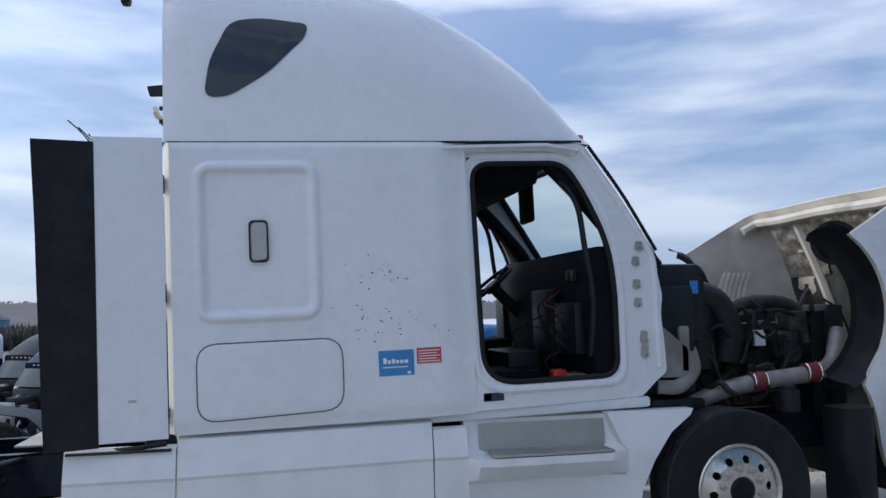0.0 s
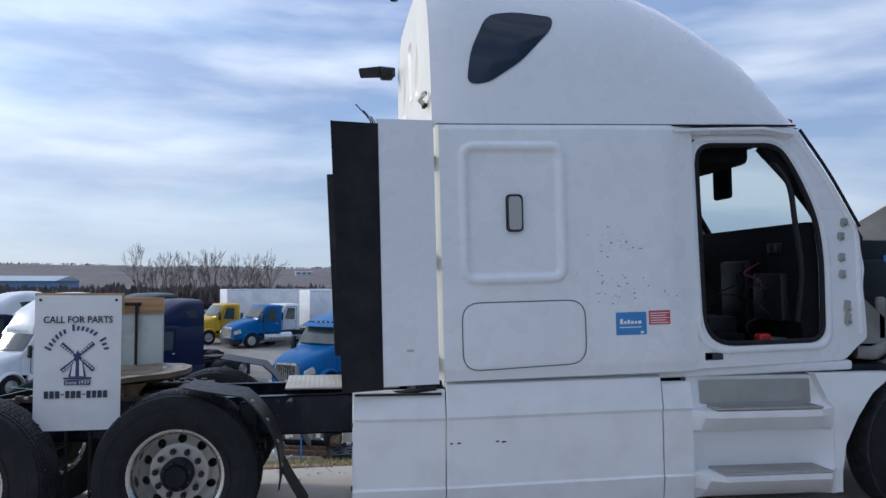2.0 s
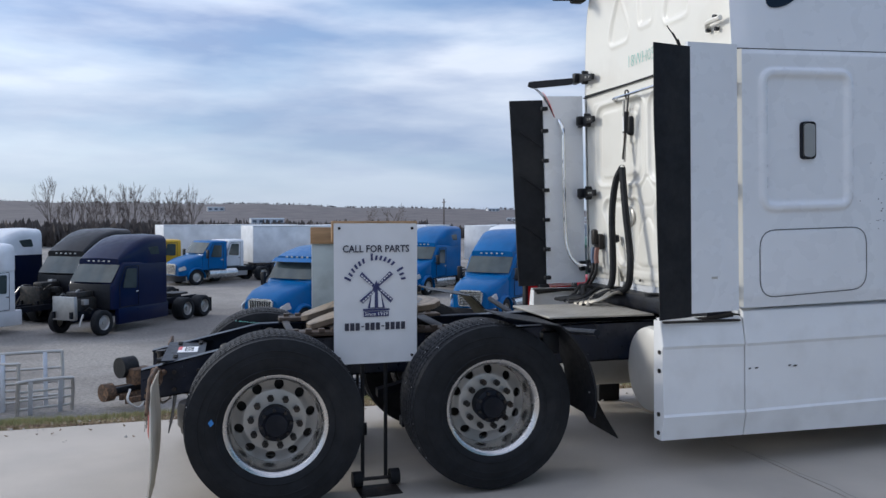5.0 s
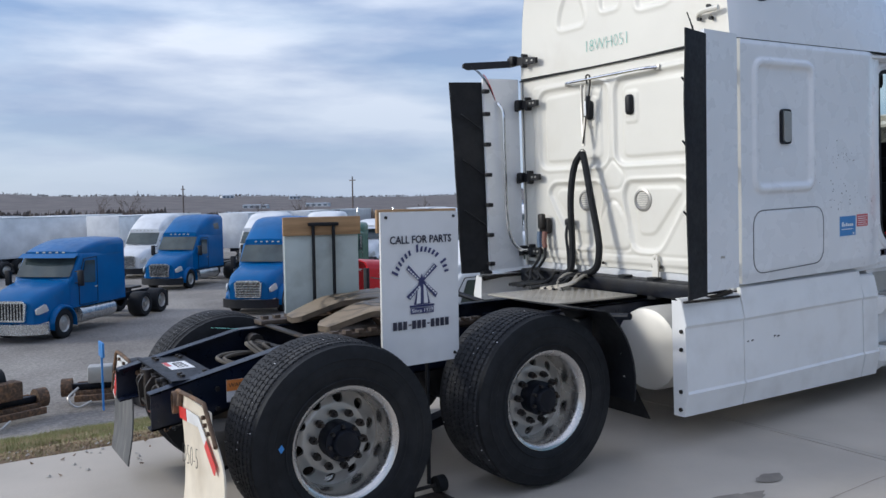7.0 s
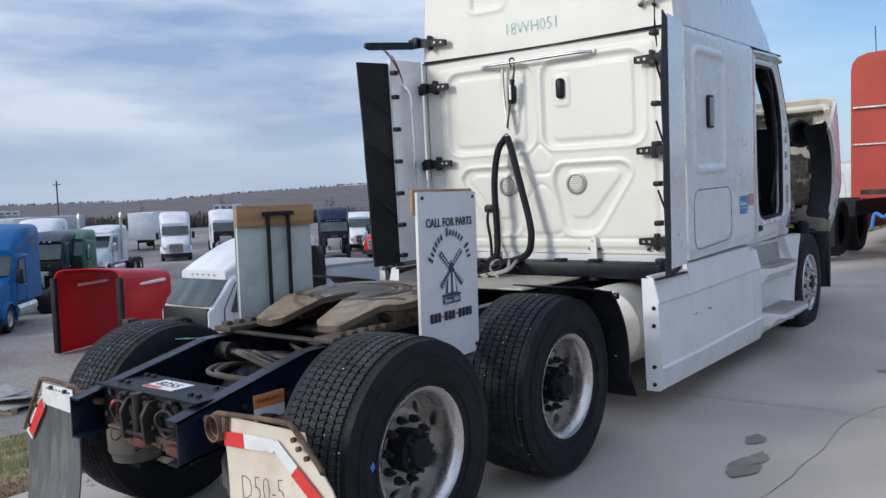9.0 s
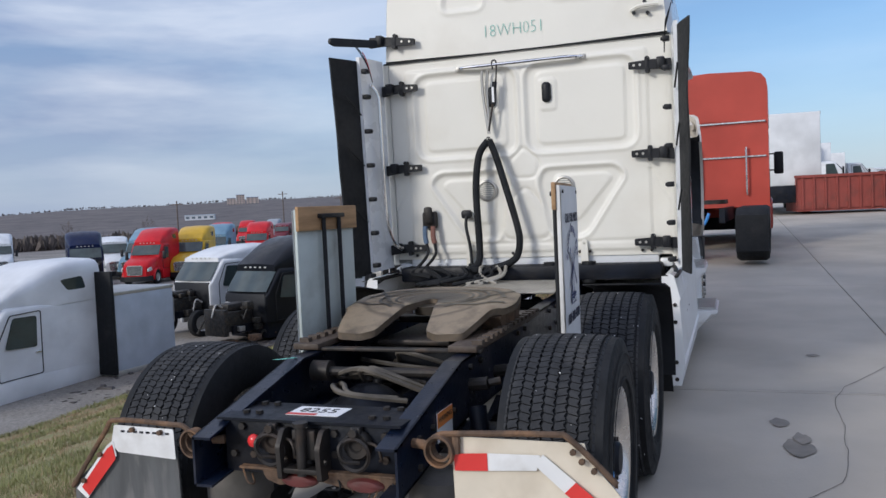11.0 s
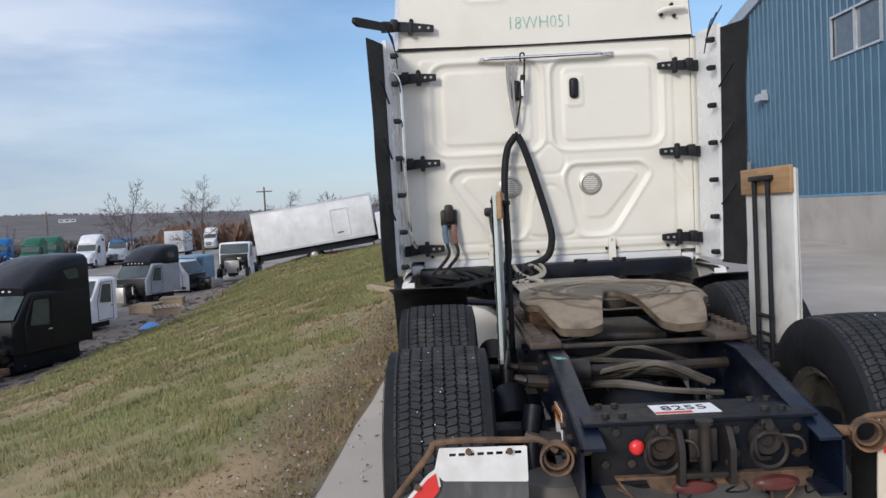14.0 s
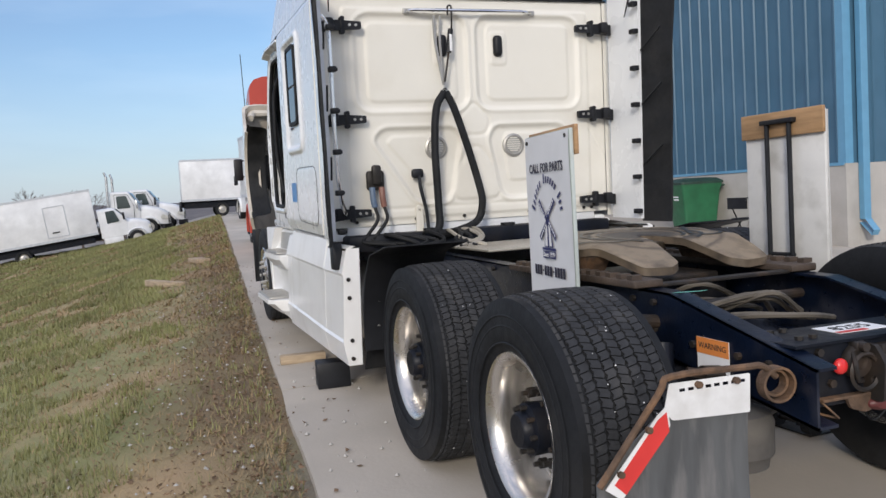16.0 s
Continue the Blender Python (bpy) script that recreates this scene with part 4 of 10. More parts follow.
# grab tubes, floor clutter, visor, mirror
for sg in (-1, 1):
    bm = BM()
    tube(bm, [(5.40, sg * 1.02, 2.56), (5.52, sg * 1.09, 2.35), (5.56, sg * 1.10, 2.05), (5.60, sg * 1.09, 1.7), (5.58, sg * 1.05, 1.35)], 0.020, 8)
    cabpart("grab_handle", bm, M["plastic"])
bm = BM()
tube(bm, [(4.88, 0.95, 1.18), (4.88, 1.0, 1.7), (4.95, 1.02, 1.78), (5.0, 1.02, 1.78)], 0.018, 8)
cabpart("grab_handle", bm, M["plastic"])
for (x, y, z, sx, sy, sz, mt, nm) in ((5.42, -0.85, 1.20, 0.05, 0.05, 0.06, "red_plastic", "red_canister"), (5.1, -0.55, 1.20, 0.22, 0.25, 0.06, "interior", "seat_base"), (5.2, 0.5, 1.3, 0.25, 0.25, 0.13, "interior", "seat_base"), (5.6, -0.75, 1.19, 0.14, 0.1, 0.03, "alu_dull", "loose_part"), (5.0, -0.95, 1.17, 0.1, 0.05, 0.012, "white_print", "loose_part"), (5.3, -0.2, 1.25, 0.12, 0.3, 0.12, "plastic", "console")):
    bm = BM()
    box(bm, x - sx, x + sx, y - sy, y + sy, z - sz, z + sz, 0.02)
    cabpart(nm, bm, M[mt])
bm = BM()
box(bm, 5.42, 5.47, -0.42, -0.16, 2.30, 2.62, 0.03)
cabpart("sun_visor", bm, M["interior"])
# marker lamp on the brow
bm = BM()
box(bm, 5.53, 5.64, -1.0, -0.9, 2.78, 2.82, 0.015, m=pose(0, 0, 0))
part("marker_lamp", bm, M["red_plastic"], roof)
# cab sill and rear sub-frame
bm = BM()
box(bm, 3.0, 5.95, -1.12, -1.02, 1.0, 1.07, 0.02)
box(bm, 3.0, 5.95, 1.02, 1.12, 1.0, 1.07, 0.02)
box(bm, 2.99, 3.1, -1.02, 1.02, 1.02, 1.12, 0.02)
cabpart("cab_sill", bm, M["white"])


# ---- side extenders ----
def extender(sg):
    bm = BM()

    def out(x, z):
        return sg * (1.19 + 0.055 * step01(2.96, x, x + 0.001) * (2.96 - x) / 0.5 * (0.6 + 0.4 * (z - 1.05) / 1.7))
    loft(bm, [[Vector((x, out(x, z) - sg * d, z)) for x, d in ((2.965, 0), (2.85, 0), (2.7, 0), (2.585, 0), (2.585, 0.03), (2.75, 0.03), (2.95, 0.03))] for z in (1.04, 1.5, 2.0, 2.5, 2.76)], close_u=True, caps=True)
    e = cabpart("side_extender", bm, M["white"], "white side extender panel with black rubber edge", angle=40)
    bm = BM()
    secs = []
    for i in range(25):
        z = 1.02 + 1.71 * i / 24
        sag = 0.006 * noise.noise((z * 2, sg, 0))
        bend = 0.012 * step01(z, 2.3, 2.73)
        xr = 2.335 - 0.040 * (z - 1.02) / 1.7
        secs.append([Vector((2.60, out(2.6, z) + sg * 0.004, z)), Vector((2.45, out(2.45, z) + sg * (0.03 + sag), z)), Vector((xr, out(2.3, z) + sg * (0.055 + sag * 2 + bend * 0.5), z)), Vector((xr + 0.002, out(2.3, z) + sg * (0.043 + sag * 2 + bend * 0.5), z)), Vector((2.45, out(2.45, z) + sg * (0.016 + sag), z)), Vector((2.60, out(2.6, z) - sg * 0.008, z))])
    loft(bm, secs, close_u=True, caps=True)
    part("rubber_edge", bm, M["rubber"], e, "black rubber trailing edge")
    for z in (1.10, 1.36, 1.63, 1.90, 2.17, 2.44, 2.64):
        bm = BM()
        box(bm, 2.54, 2.60, sg * 1.150 - 0.025, sg * 1.150 + 0.025, z - 0.018, z + 0.018, 0.006)
        cyl(bm, (2.57, sg * 1.13, z), (2.57, sg * 1.115, z), 0.012, n=8)
        part("edge_clip", bm, M["plastic"], e)
    for z in (1.5, 1.95, 2.35):
        bm = BM()
        tube(bm, [(2.56, sg * 1.20, z - 0.05), (2.36, sg * 1.235, z + 0.09)], 0.007, 6, smooth=False)
        part("edge_stay", bm, M["plastic"], e)
    return e


ext_r, ext_l = extender(-1), extender(1)
bm = BM()
box(bm, 2.62, 2.80, -1.205, -1.2, 1.255, 1.27)
part("scuff", bm, M["alu_dull"], ext_r, smooth=False)


def hinge(sg, z, reach=1.0, tilt=0.0):
    bm = BM()
    m = pose(2.95, sg * 0.86, z, tilt * sg, 0, 0)
    L = 0.30 * reach
    plate(bm, rounded([(-0.01, -0.025), (L * 0.7, -0.04), (L, -0.055), (L, 0.03), (L * 0.55, 0.035), (-0.01, 0.025)], 0.008, 2), [circle(0.03, 0, 0.009, 8)], lambda u, v, w: m @ Vector((-0.02 - w, sg * u, v)), 0.03)
    box(bm, -0.055, 0.0, sg * (L * 0.42) - 0.018, sg * (L * 0.42) + 0.018, -0.06, 0.06, 0.012, m=m)
    for dz in (-0.045, 0.045):
        cyl(bm, m @ Vector((-0.06, sg * L * 0.42, dz)), m @ Vector((-0.045, sg * L * 0.42, dz)), 0.016, n=10)
    box(bm, -0.09, -0.02, sg * (L * 0.75) - 0.03, sg * (L * 0.75) + 0.03, -0.04, 0.045, 0.012, m=m)
    o = cabpart("hinge_bracket", bm, M["plastic"], "black extender hinge bracket")
    for u in (0.03, L * 0.25):
        bm = BM()
        cyl(bm, m @ Vector((-0.05, sg * u, 0)), m @ Vector((-0.058, sg * u, 0)), 0.010, n=8)
        part("bolt", bm, M["alu_dull"], o)
    return o


for sg in (-1, 1):
    for z in (1.20, 1.865, 2.52):
        hinge(sg, z)
hinge(1, 2.89, 1.3, 6)
bm = BM()
plate(bm, rounded([(0.0, -0.03), (0.30, -0.035), (0.34, -0.01), (0.33, 0.03), (0.0, 0.03)], 0.01, 2), [], lambda u, v, w: Vector((2.86 - u, 1.16 + u * 0.75 + w, 2.895 + v)), 0.022)
cabpart("hinge_bracket", bm, M["plastic"], "black extender hinge bracket swung outward")
# chrome grab tube, wire loom at the extender tops
bm = BM()
tube(bm, [(2.93, 1.02, 1.20), (2.83, 1.06, 1.22), (2.76, 1.10, 1.34), (2.74, 1.12, 1.6), (2.74, 1.12, 2.3), (2.74, 1.125, 2.45), (2.72, 1.16, 2.53), (2.72, 1.20, 2.55)], 0.016, 10)
cabpart("grab_tube", bm, M["chrome"], "chrome grab tube")
for sg in (-1, 1):
    for k in range(3):
        bm = BM()
        tube(bm, [(2.66, sg * 1.13, 2.56), (2.62 - 0.01 * k, sg * 1.14, 2.68), (2.58 - 0.02 * k, sg * (1.15 + 0.01 * k), 2.76 + 0.01 * k), (2.56 - 0.05 * k, sg * (1.16 + 0.02 * k), 2.79 + 0.035 * k)], 0.004, 5)
        cabpart("loose_wire", bm, M["red_plastic"] if k == 0 and sg > 0 else M["plastic"])
# bracket stubs on the roof cap's right rear corner
bm = BM()
tube(bm, [(2.95, -0.88, 2.93), (2.91, -0.95, 2.95), (2.92, -1.08, 2.955)], 0.018, 8)
stub = cabpart("mount_stub", bm, M["back_white"])
for y, z in ((-0.90, 2.91), (-0.98, 2.985), (-1.0, 2.90)):
    bm = BM()
    cyl(bm, (2.955, y, z), (2.93, y, z), 0.014, n=8)
    part("bolt", bm, M["plastic"], stub)
# roof-top mount seen over the rear edge
bm = BM()
plate(bm, rounded([(0.0, -0.03), (0.34, -0.05), (0.36, 0.03), (0.14, 0.06), (0.0, 0.05)], 0.012, 2), [], lambda u, v, w: Vector((2.94 - u * 0.95, 1.02 - u * 0.1 + w, 3.63 + v)), 0.04)
box(bm, 2.80, 2.92, 0.95, 1.08, 3.57, 3.67, 0.02)
cabpart("hinge_bracket", bm, M["plastic"], "black extender hinge bracket")
bm = BM()
plate(bm, rounded([(0.0, -0.05), (0.25, -0.04), (0.40, 0.10), (0.34, 0.16), (0.10, 0.12), (0.0, 0.06)], 0.02, 2), [], lambda u, v, w: Vector((2.95 - u * 0.8, -1.0 + w, 3.74 + v)), 0.05)
box(bm, 2.72, 2.78, -1.02, -0.93, 3.62, 3.80, 0.02)
cabpart("hinge_bracket", bm, M["plastic"], "black extender hinge bracket")

# rear wall fittings: slots, round vents, hanger bar, straps, hoses
for y in (-0.21, 0.235):
    bm = BM()
    box(bm, 2.925, 2.985, y - 0.036, y + 0.036, 2.312, 2.470, 0.03, 4)
    cabpart("vent_slot", bm, M["plastic"], "black oval vent slot")
for y in (-0.315, 0.315):
    bm = BM()
    lathe(bm, [(0.088, 0.0), (0.088, 0.02), (0.072, 0.026), (0.062, 0.014), (0.0, 0.014)], 28, Matrix.Translation((2.985, y, 1.648)) @ Matrix.Rotation(radians(90), 4, "Z"))
    v = cabpart("round_vent", bm, M["alu_dull"], "round vent ring with a grille")
    for k in range(-3, 4):
        bm = BM()
        w = 0.055 * math.sqrt(max(0.02, 1 - (k / 3.6) ** 2))
        box(bm, 2.962, 2.972, y - w, y + w, 1.655 + 0.016 * k - 0.004, 1.655 + 0.016 * k + 0.004)
        part("vent_slat", bm, M["back_white"], v, smooth=False)
bm = BM()
tube(bm, [(2.955, 0.50, 2.635), (2.91, 0.44, 2.635), (2.90, 0.2, 2.635), (2.90, -0.3, 2.637), (2.91, -0.42, 2.637), (2.955, -0.50, 2.637)], 0.013, 8)
hb = cabpart("hanger_bar", bm, M["chrome"], "bright hanger bar")
for y in (0.50, -0.50):
    bm = BM()
    box(bm, 2.945, 2.962, y - 0.025, y + 0.025, 2.615, 2.655, 0.006)
    part("bar_foot", bm, M["alu_dull"], hb)
bm = BM()
tube(bm, [(2.90, 0.20, 2.60), (2.89, 0.20, 2.66), (2.90, 0.17, 2.66), (2.90, 0.17, 2.58), (2.895, 0.175, 2.52)], 0.007, 6)
tube(bm, [(2.895, 0.175, 2.52), (2.89, 0.215, 2.30), (2.885, 0.25, 2.12)], 0.008, 6)
tt = cabpart("hose_tender", bm, M["steel"], "spring hose tender holding two air lines")
bm = BM()
tube(bm, [(2.893, 0.185, 2.50), (2.888, 0.21, 2.33)], 0.020, 10, smooth=False)
part("spring_sleeve", bm, M["plastic"], tt)
bm = BM()
box(bm, 2.865, 2.869, 0.188, 0.206, 2.34, 2.46, m=None)
part("print_bar", bm, M["white_print"], tt, smooth=False)
bm = BM()
tube(bm, [(2.93, 0.30, 2.60), (2.925, 0.295, 2.40), (2.90, 0.255, 2.10)], 0.012, 6)
tube(bm, [(2.93, 0.25, 2.60), (2.925, 0.26, 2.40), (2.90, 0.252, 2.10)], 0.010, 6)
part("strap", bm, M["alu_dull"], tt)
for a in ([(2.88, 0.262, 2.045), (2.86, 0.335, 1.93), (2.84, 0.368, 1.66), (2.84, 0.362, 1.25), (2.82, 0.37, 1.08), (2.78, 0.44, 1.02)], [(2.88, 0.25, 2.045), (2.86, 0.20, 1.93), (2.84, 0.125, 1.68), (2.83, 0.045, 1.38), (2.82, 0.025, 1.23), (2.82, 0.07, 1.10), (2.80, 0.22, 1.04), (2.76, 0.40, 1.02)]):
    bm = BM()
    tube(bm, a, 0.028, 10)
    for i, p in enumerate(curve_pts(a, 10)[::1]):
        if i % 2 == 0:
            lathe(bm, [(0.029, -0.004), (0.0315, 0.0), (0.029, 0.004)], 10, Matrix.Translation(p))
    cabpart("air_line", bm, M["rubber"], "black coiled air line sleeve")
bm = BM()
box(bm, 2.90, 2.95, 0.44, 0.53, 1.43, 1.50, 0.02)
pl = cabpart("socket", bm, M["plastic"], "black trailer socket with a cable")
bm = BM()
tube(bm, [(2.90, 0.48, 1.45), (2.88, 0.48, 1.36), (2.87, 0.45, 1.20), (2.86, 0.44, 1.05)], 0.013, 8)
part("cable", bm, M["plastic"], pl)
bm = BM()
box(bm, 2.90, 2.955, 0.74, 0.87, 1.36, 1.50, 0.02)
box(bm, 2.86, 2.91, 0.77, 0.84, 1.40, 1.54, 0.02)
gv = cabpart("gladhand_holder", bm, M["steel"], "air coupling holder with blue and red handles")
for y, mt in ((0.84, "blue"), (0.77, "red")):
    bm = BM()
    tube(bm, [(2.89, y, 1.38), (2.88, y, 1.30), (2.88, y - 0.01, 1.24)], 0.022, 8)
    part("coupling_handle", bm, M["cap_" + mt], gv)
    bm = BM()
    tube(bm, [(2.88, y - 0.01, 1.24), (2.86, y - 0.02, 1.15), (2.84, y + 0.06, 1.05), (2.8, y + 0.1, 1.0), (2.7, y - 0.1, 0.98)], 0.013, 8)
    part("air_hose", bm, M["rubber"], gv)
# green marker writing
rear_text = CAB @ Matrix.Translation((2.958, 0.035, 2.905)) @ REAR
words("marker_writing", "18WH051", 0.14, rear_text @ Matrix.Diagonal((0.85, 1, 1, 1)), M["green_ink"], truck, 0.0008, "green marker writing", 0.0042)
# lift brackets at the wall's foot
for y in (0.48, -0.46):
    bm = BM()
    plate(bm, rounded([(-0.03, -0.15), (0.03, -0.15), (0.025, 0.05), (0.0, 0.07), (-0.025, 0.05)], 0.012, 2), [circle(0, 0.03, 0.010, 8)], lambda u, v, w: Vector((2.945 - w, y + u, 1.17 + v)), 0.014)
    cabpart("lift_bracket", bm, M["back_white"])


# ---- wheels ----
def tyre_profile(w, r, rim):
    h = w / 2
    return [(rim - 0.012, -h * 0.80), (rim + 0.012, -h * 0.90), (rim + 0.05, -h * 0.98), (rim + 0.10, -h * 1.0), (r - 0.075, -h * 0.985), (r - 0.035, -h * 0.95), (r - 0.016, -h * 0.92), (r - 0.014, -h * 0.6), (r - 0.012, 0), (r - 0.014, h * 0.6), (r - 0.016, h * 0.92), (r - 0.035, h * 0.95), (r - 0.075, h * 0.985), (rim + 0.10, h * 1.0), (rim + 0.05, h * 0.98), (rim + 0.012, h * 0.90), (rim - 0.012, h * 0.80)]


def tread_blocks(bm, w, r, ribs, around, deep=0.015):
    """Rows of zigzag blocks round the tyre, with shoulder lugs."""
    half = w / 2 * 0.93
    rw_ = 2 * half / ribs
    for k in range(ribs):
        y0 = -half + k * rw_ + 0.0042
        y1 = y0 + rw_ - 0.0084
        edge = k in (0, ribs - 1)
        for i in range(around):
            a0 = 2 * math.pi * (i + 0.5 * (k % 2)) / around
            a1 = a0 + 2 * math.pi / around * (0.84 if edge else 0.86)
            sk = 0.25 * 2 * math.pi / around * (1 if k % 2 else -1)
            crown = 0.010 * ((y0 + y1) / 2 / half) ** 2
            top = r - crown
            am = (a0 + a1) / 2
            drop0 = 0.028 if (edge and k == 0) else 0
            drop1 = 0.028 if (edge and k == ribs - 1) else 0
            P = []
            for rr in (top, top - deep - (0.02 if edge else 0)):
                for (a, y, d) in ((a0, y0, drop0), (am, y0 + (0.008 if not edge else 0.003), drop0), (a1, y0, drop0), (a1 + sk, y1, drop1), (am + sk, y1 + (0.006 if not edge else 0), drop1), (a0 + sk, y1, drop1)):
                    q = rr - (d if rr == top else 0)
                    P.append(bm.verts.new((q * math.cos(a), y, q * math.sin(a))))
            bm.faces.new(P[:6])
            for j in range(6):
                bm.faces.new((P[j], P[(j + 1) % 6], P[6 + (j + 1) % 6], P[6 + j]))


def drive_wheel():
    """Wide single drive wheel; its outer face looks to -y."""
    w, r, rim = 0.44, R_T, 0.286
    bm = BM()
    lathe(bm, tyre_profile(w, r, rim), 64)
    tyre = part("wheel", bm, M["rubber"], truck, "wide single drive tyre on a deep aluminium rim", angle=40)
    bm = BM()
    tread_blocks(bm, w, r, 9, 96)
    part("tread", bm, M["tread"], tyre, "block tread", smooth=False)
    rs = random.Random(19)
    bm = BM()
    for k in range(46):
        a, y, c = rs.uniform(0, 2 * math.pi), rs.uniform(-0.19, 0.19), rs.uniform(0.001, 0.0024)
        q = r - 0.010 * (y / 0.205) ** 2 - 0.001
        box(bm, -c, c, -c, c, -c, c, m=Matrix.Translation((q * math.cos(a), y, q * math.sin(a))) @ Matrix.Rotation(a * 3, 4, "Y"))
    grit = part("grit", bm, M["white_print"], tyre, "white stone grit caught in the tread", smooth=False)
    grit["kind"] = "stuff"
    for q, d in ((0.44, 0.002), (0.40, 0.002), (0.335, 0.003)):
        bm = BM()
        lathe(bm, [(q - 0.005, -0.2195), (q, -0.2195 - d), (q + 0.005, -0.2195)], 64)
        part("sidewall_ring", bm, M["rubber"], tyre)
    h = w / 2 * 0.82
    bm = BM()
    lathe(bm, [(rim + 0.018, -h - 0.012), (rim + 0.012, -h - 0.022), (rim - 0.006, -h - 0.016), (rim - 0.022, -h + 0.010), (rim - 0.030, -h + 0.05), (rim - 0.036, -0.08), (rim - 0.030, -0.035), (rim - 0.034, -0.012), (rim - 0.03, 0.005), (rim - 0.02, h), (rim + 0.012, h + 0.02)], 64)
    part("rim", bm, M["alu"], tyre, "bright deep-dish aluminium rim", angle=50)
    bm = BM()
    holes = [circle(0.212 * math.cos(a), 0.212 * math.sin(a), 0.029, 14) for a in [2 * math.pi * (i + 0.5) / 10 for i in range(10)]]

    def disc_put(u, v, t):
        q = math.hypot(u, v)
        return Vector((u, -0.022 - 0.07 * (1 - step01(q, 0.12, 0.25)) + t, v))
    plate(bm, circle(0, 0, 0.262, 60), holes, disc_put, 0.02)
    part("wheel_disc", bm, M["alu_dull"], tyre, angle=50)
    bm = BM()
    cyl(bm, (0, 0.06, 0), (0, 0.12, 0), 0.24, n=40)
    part("brake_drum", bm, M["engine"], tyre)
    for i in range(10):
        a = 2 * math.pi * i / 10
        bm = BM()
        x, z = 0.142 * math.cos(a), 0.142 * math.sin(a)
        cyl(bm, (x, -0.080, z), (x, -0.112, z), 0.020, n=6)
        cyl(bm, (x, -0.112, z), (x, -0.135, z), 0.010, n=8)
        part("lug_nut", bm, M["steel"], tyre)
    bm = BM()
    lathe(bm, [(0.0, -0.200), (0.062, -0.200), (0.070, -0.19), (0.074, -0.165), (0.10, -0.158), (0.102, -0.14), (0.098, -0.06), (0.105, -0.03), (0.105, 0.0)], 32)
    hub = part("hub", bm, M["frame_black"], tyre, "black axle hub", angle=40)
    for i in range(8):
        a = 2 * math.pi * (i + 0.3) / 8
        bm = BM()
        x, z = 0.086 * math.cos(a), 0.086 * math.sin(a)
        cyl(bm, (x, -0.155, z), (x, -0.185, z), 0.010, n=6)
        part("hub_stud", bm, M["steel"], hub)
    return tyre


def place_wheel(src, x, y, z, turn=0, spin=0):
    m = pose(x, y, z, 0, 0, turn) @ pose(0, 0, 0, 0, spin, 0)
    made = {}
    for o in (src, *src.children_recursive):
        made[o] = o.copy()
        scene.collection.objects.link(made[o])
        made[o].parent = made.get(o.parent, o.parent)
    made[src].matrix_local = m
    return made[src]


dw = drive_wheel()
dw.matrix_local = pose(0, -0.90, HUB - 0.054, 0, 7, 0)
place_wheel(dw, 1.31, -0.91, HUB - 0.020, 0, 40)
place_wheel(dw, 0, 0.90, HUB - 0.112, 180, 20)
place_wheel(dw, 1.31, 0.91, HUB - 0.078, 180, 63)
bm = BM()
plate(bm, [Vector(p) for p in ((0, -0.022), (0.016, 0), (0, 0.022), (-0.016, 0))], [], lambda u, v, w: Vector((-0.365 + u, -0.2235 + w, 0.0 + v)), 0.001)
part("tyre_sticker", bm, M["blue_plastic"], dw, "light blue diamond sticker", smooth=False)


def steer_wheel():
    w, r, rim = 0.285, R_T, 0.286
    bm = BM()
    lathe(bm, tyre_profile(w, r, rim), 64)
    tyre = part("wheel", bm, M["rubber"], truck, "worn steer tyre on an aluminium wheel", angle=40)
    bm = BM()
    h = w / 2 * 0.9
    for k in range(5):
        y0 = -h + k * 2 * h / 5 + 0.004
        y1 = y0 + 2 * h / 5 - 0.008
        lathe(bm, [(r - 0.015, y0), (r - 0.001, y0 + 0.002), (r, (y0 + y1) / 2), (r - 0.001, y1 - 0.002), (r - 0.015, y1)], 64)
    part("tread", bm, M["tread"], tyre)
    bm = BM()
    hh = w / 2 * 0.82
    lathe(bm, [(rim + 0.018, -hh - 0.012), (rim + 0.010, -hh - 0.022), (rim - 0.010, -hh - 0.012), (rim - 0.024, -hh + 0.03), (rim - 0.03, 0.05), (rim + 0.012, hh + 0.02)], 64)
    part("rim", bm, M["alu"], tyre)
    bm = BM()
    holes = [circle(0.20 * math.cos(a), 0.20 * math.sin(a), 0.026, 14) for a in [2 * math.pi * (i + 0.5) / 10 for i in range(10)]]

    def dput(u, v, t):
        q = math.hypot(u, v)
        return Vector((u, -0.115 - 0.035 * (1 - step01(q, 0.16, 0.26)) + t, v))
    plate(bm, circle(0, 0, 0.268, 60), holes + [circle(0, 0, 0.09, 24)], dput, 0.02)
    part("wheel_disc", bm, M["alu"], tyre, angle=50)
    for i in range(10):
        a = 2 * math.pi * i / 10
        x, z = 0.142 * math.cos(a), 0.142 * math.sin(a)
        bm = BM()
        cyl(bm, (x, -0.145, z), (x, -0.175, z), 0.020, 0.016, n=8)
        part("lug_nut", bm, M["alu_dull"], tyre)
    bm = BM()
    lathe(bm, [(0.0, -0.165), (0.07, -0.165), (0.085, -0.15), (0.09, -0.10), (0.09, 0.0)], 28)
    part("hub", bm, M["frame_black"], tyre)
    bm = BM()
    cyl(bm, (0, -0.06, 0), (0, 0.08, 0), 0.25, n=36)
    part("brake_drum", bm, M["engine"], tyre)
    return tyre


sw_ = steer_wheel()
sw_.matrix_local = pose(6.53, -1.05, 0.55, 0, 12, 0)
place_wheel(sw_, 6.53, 1.05, 0.55, 180, 30)


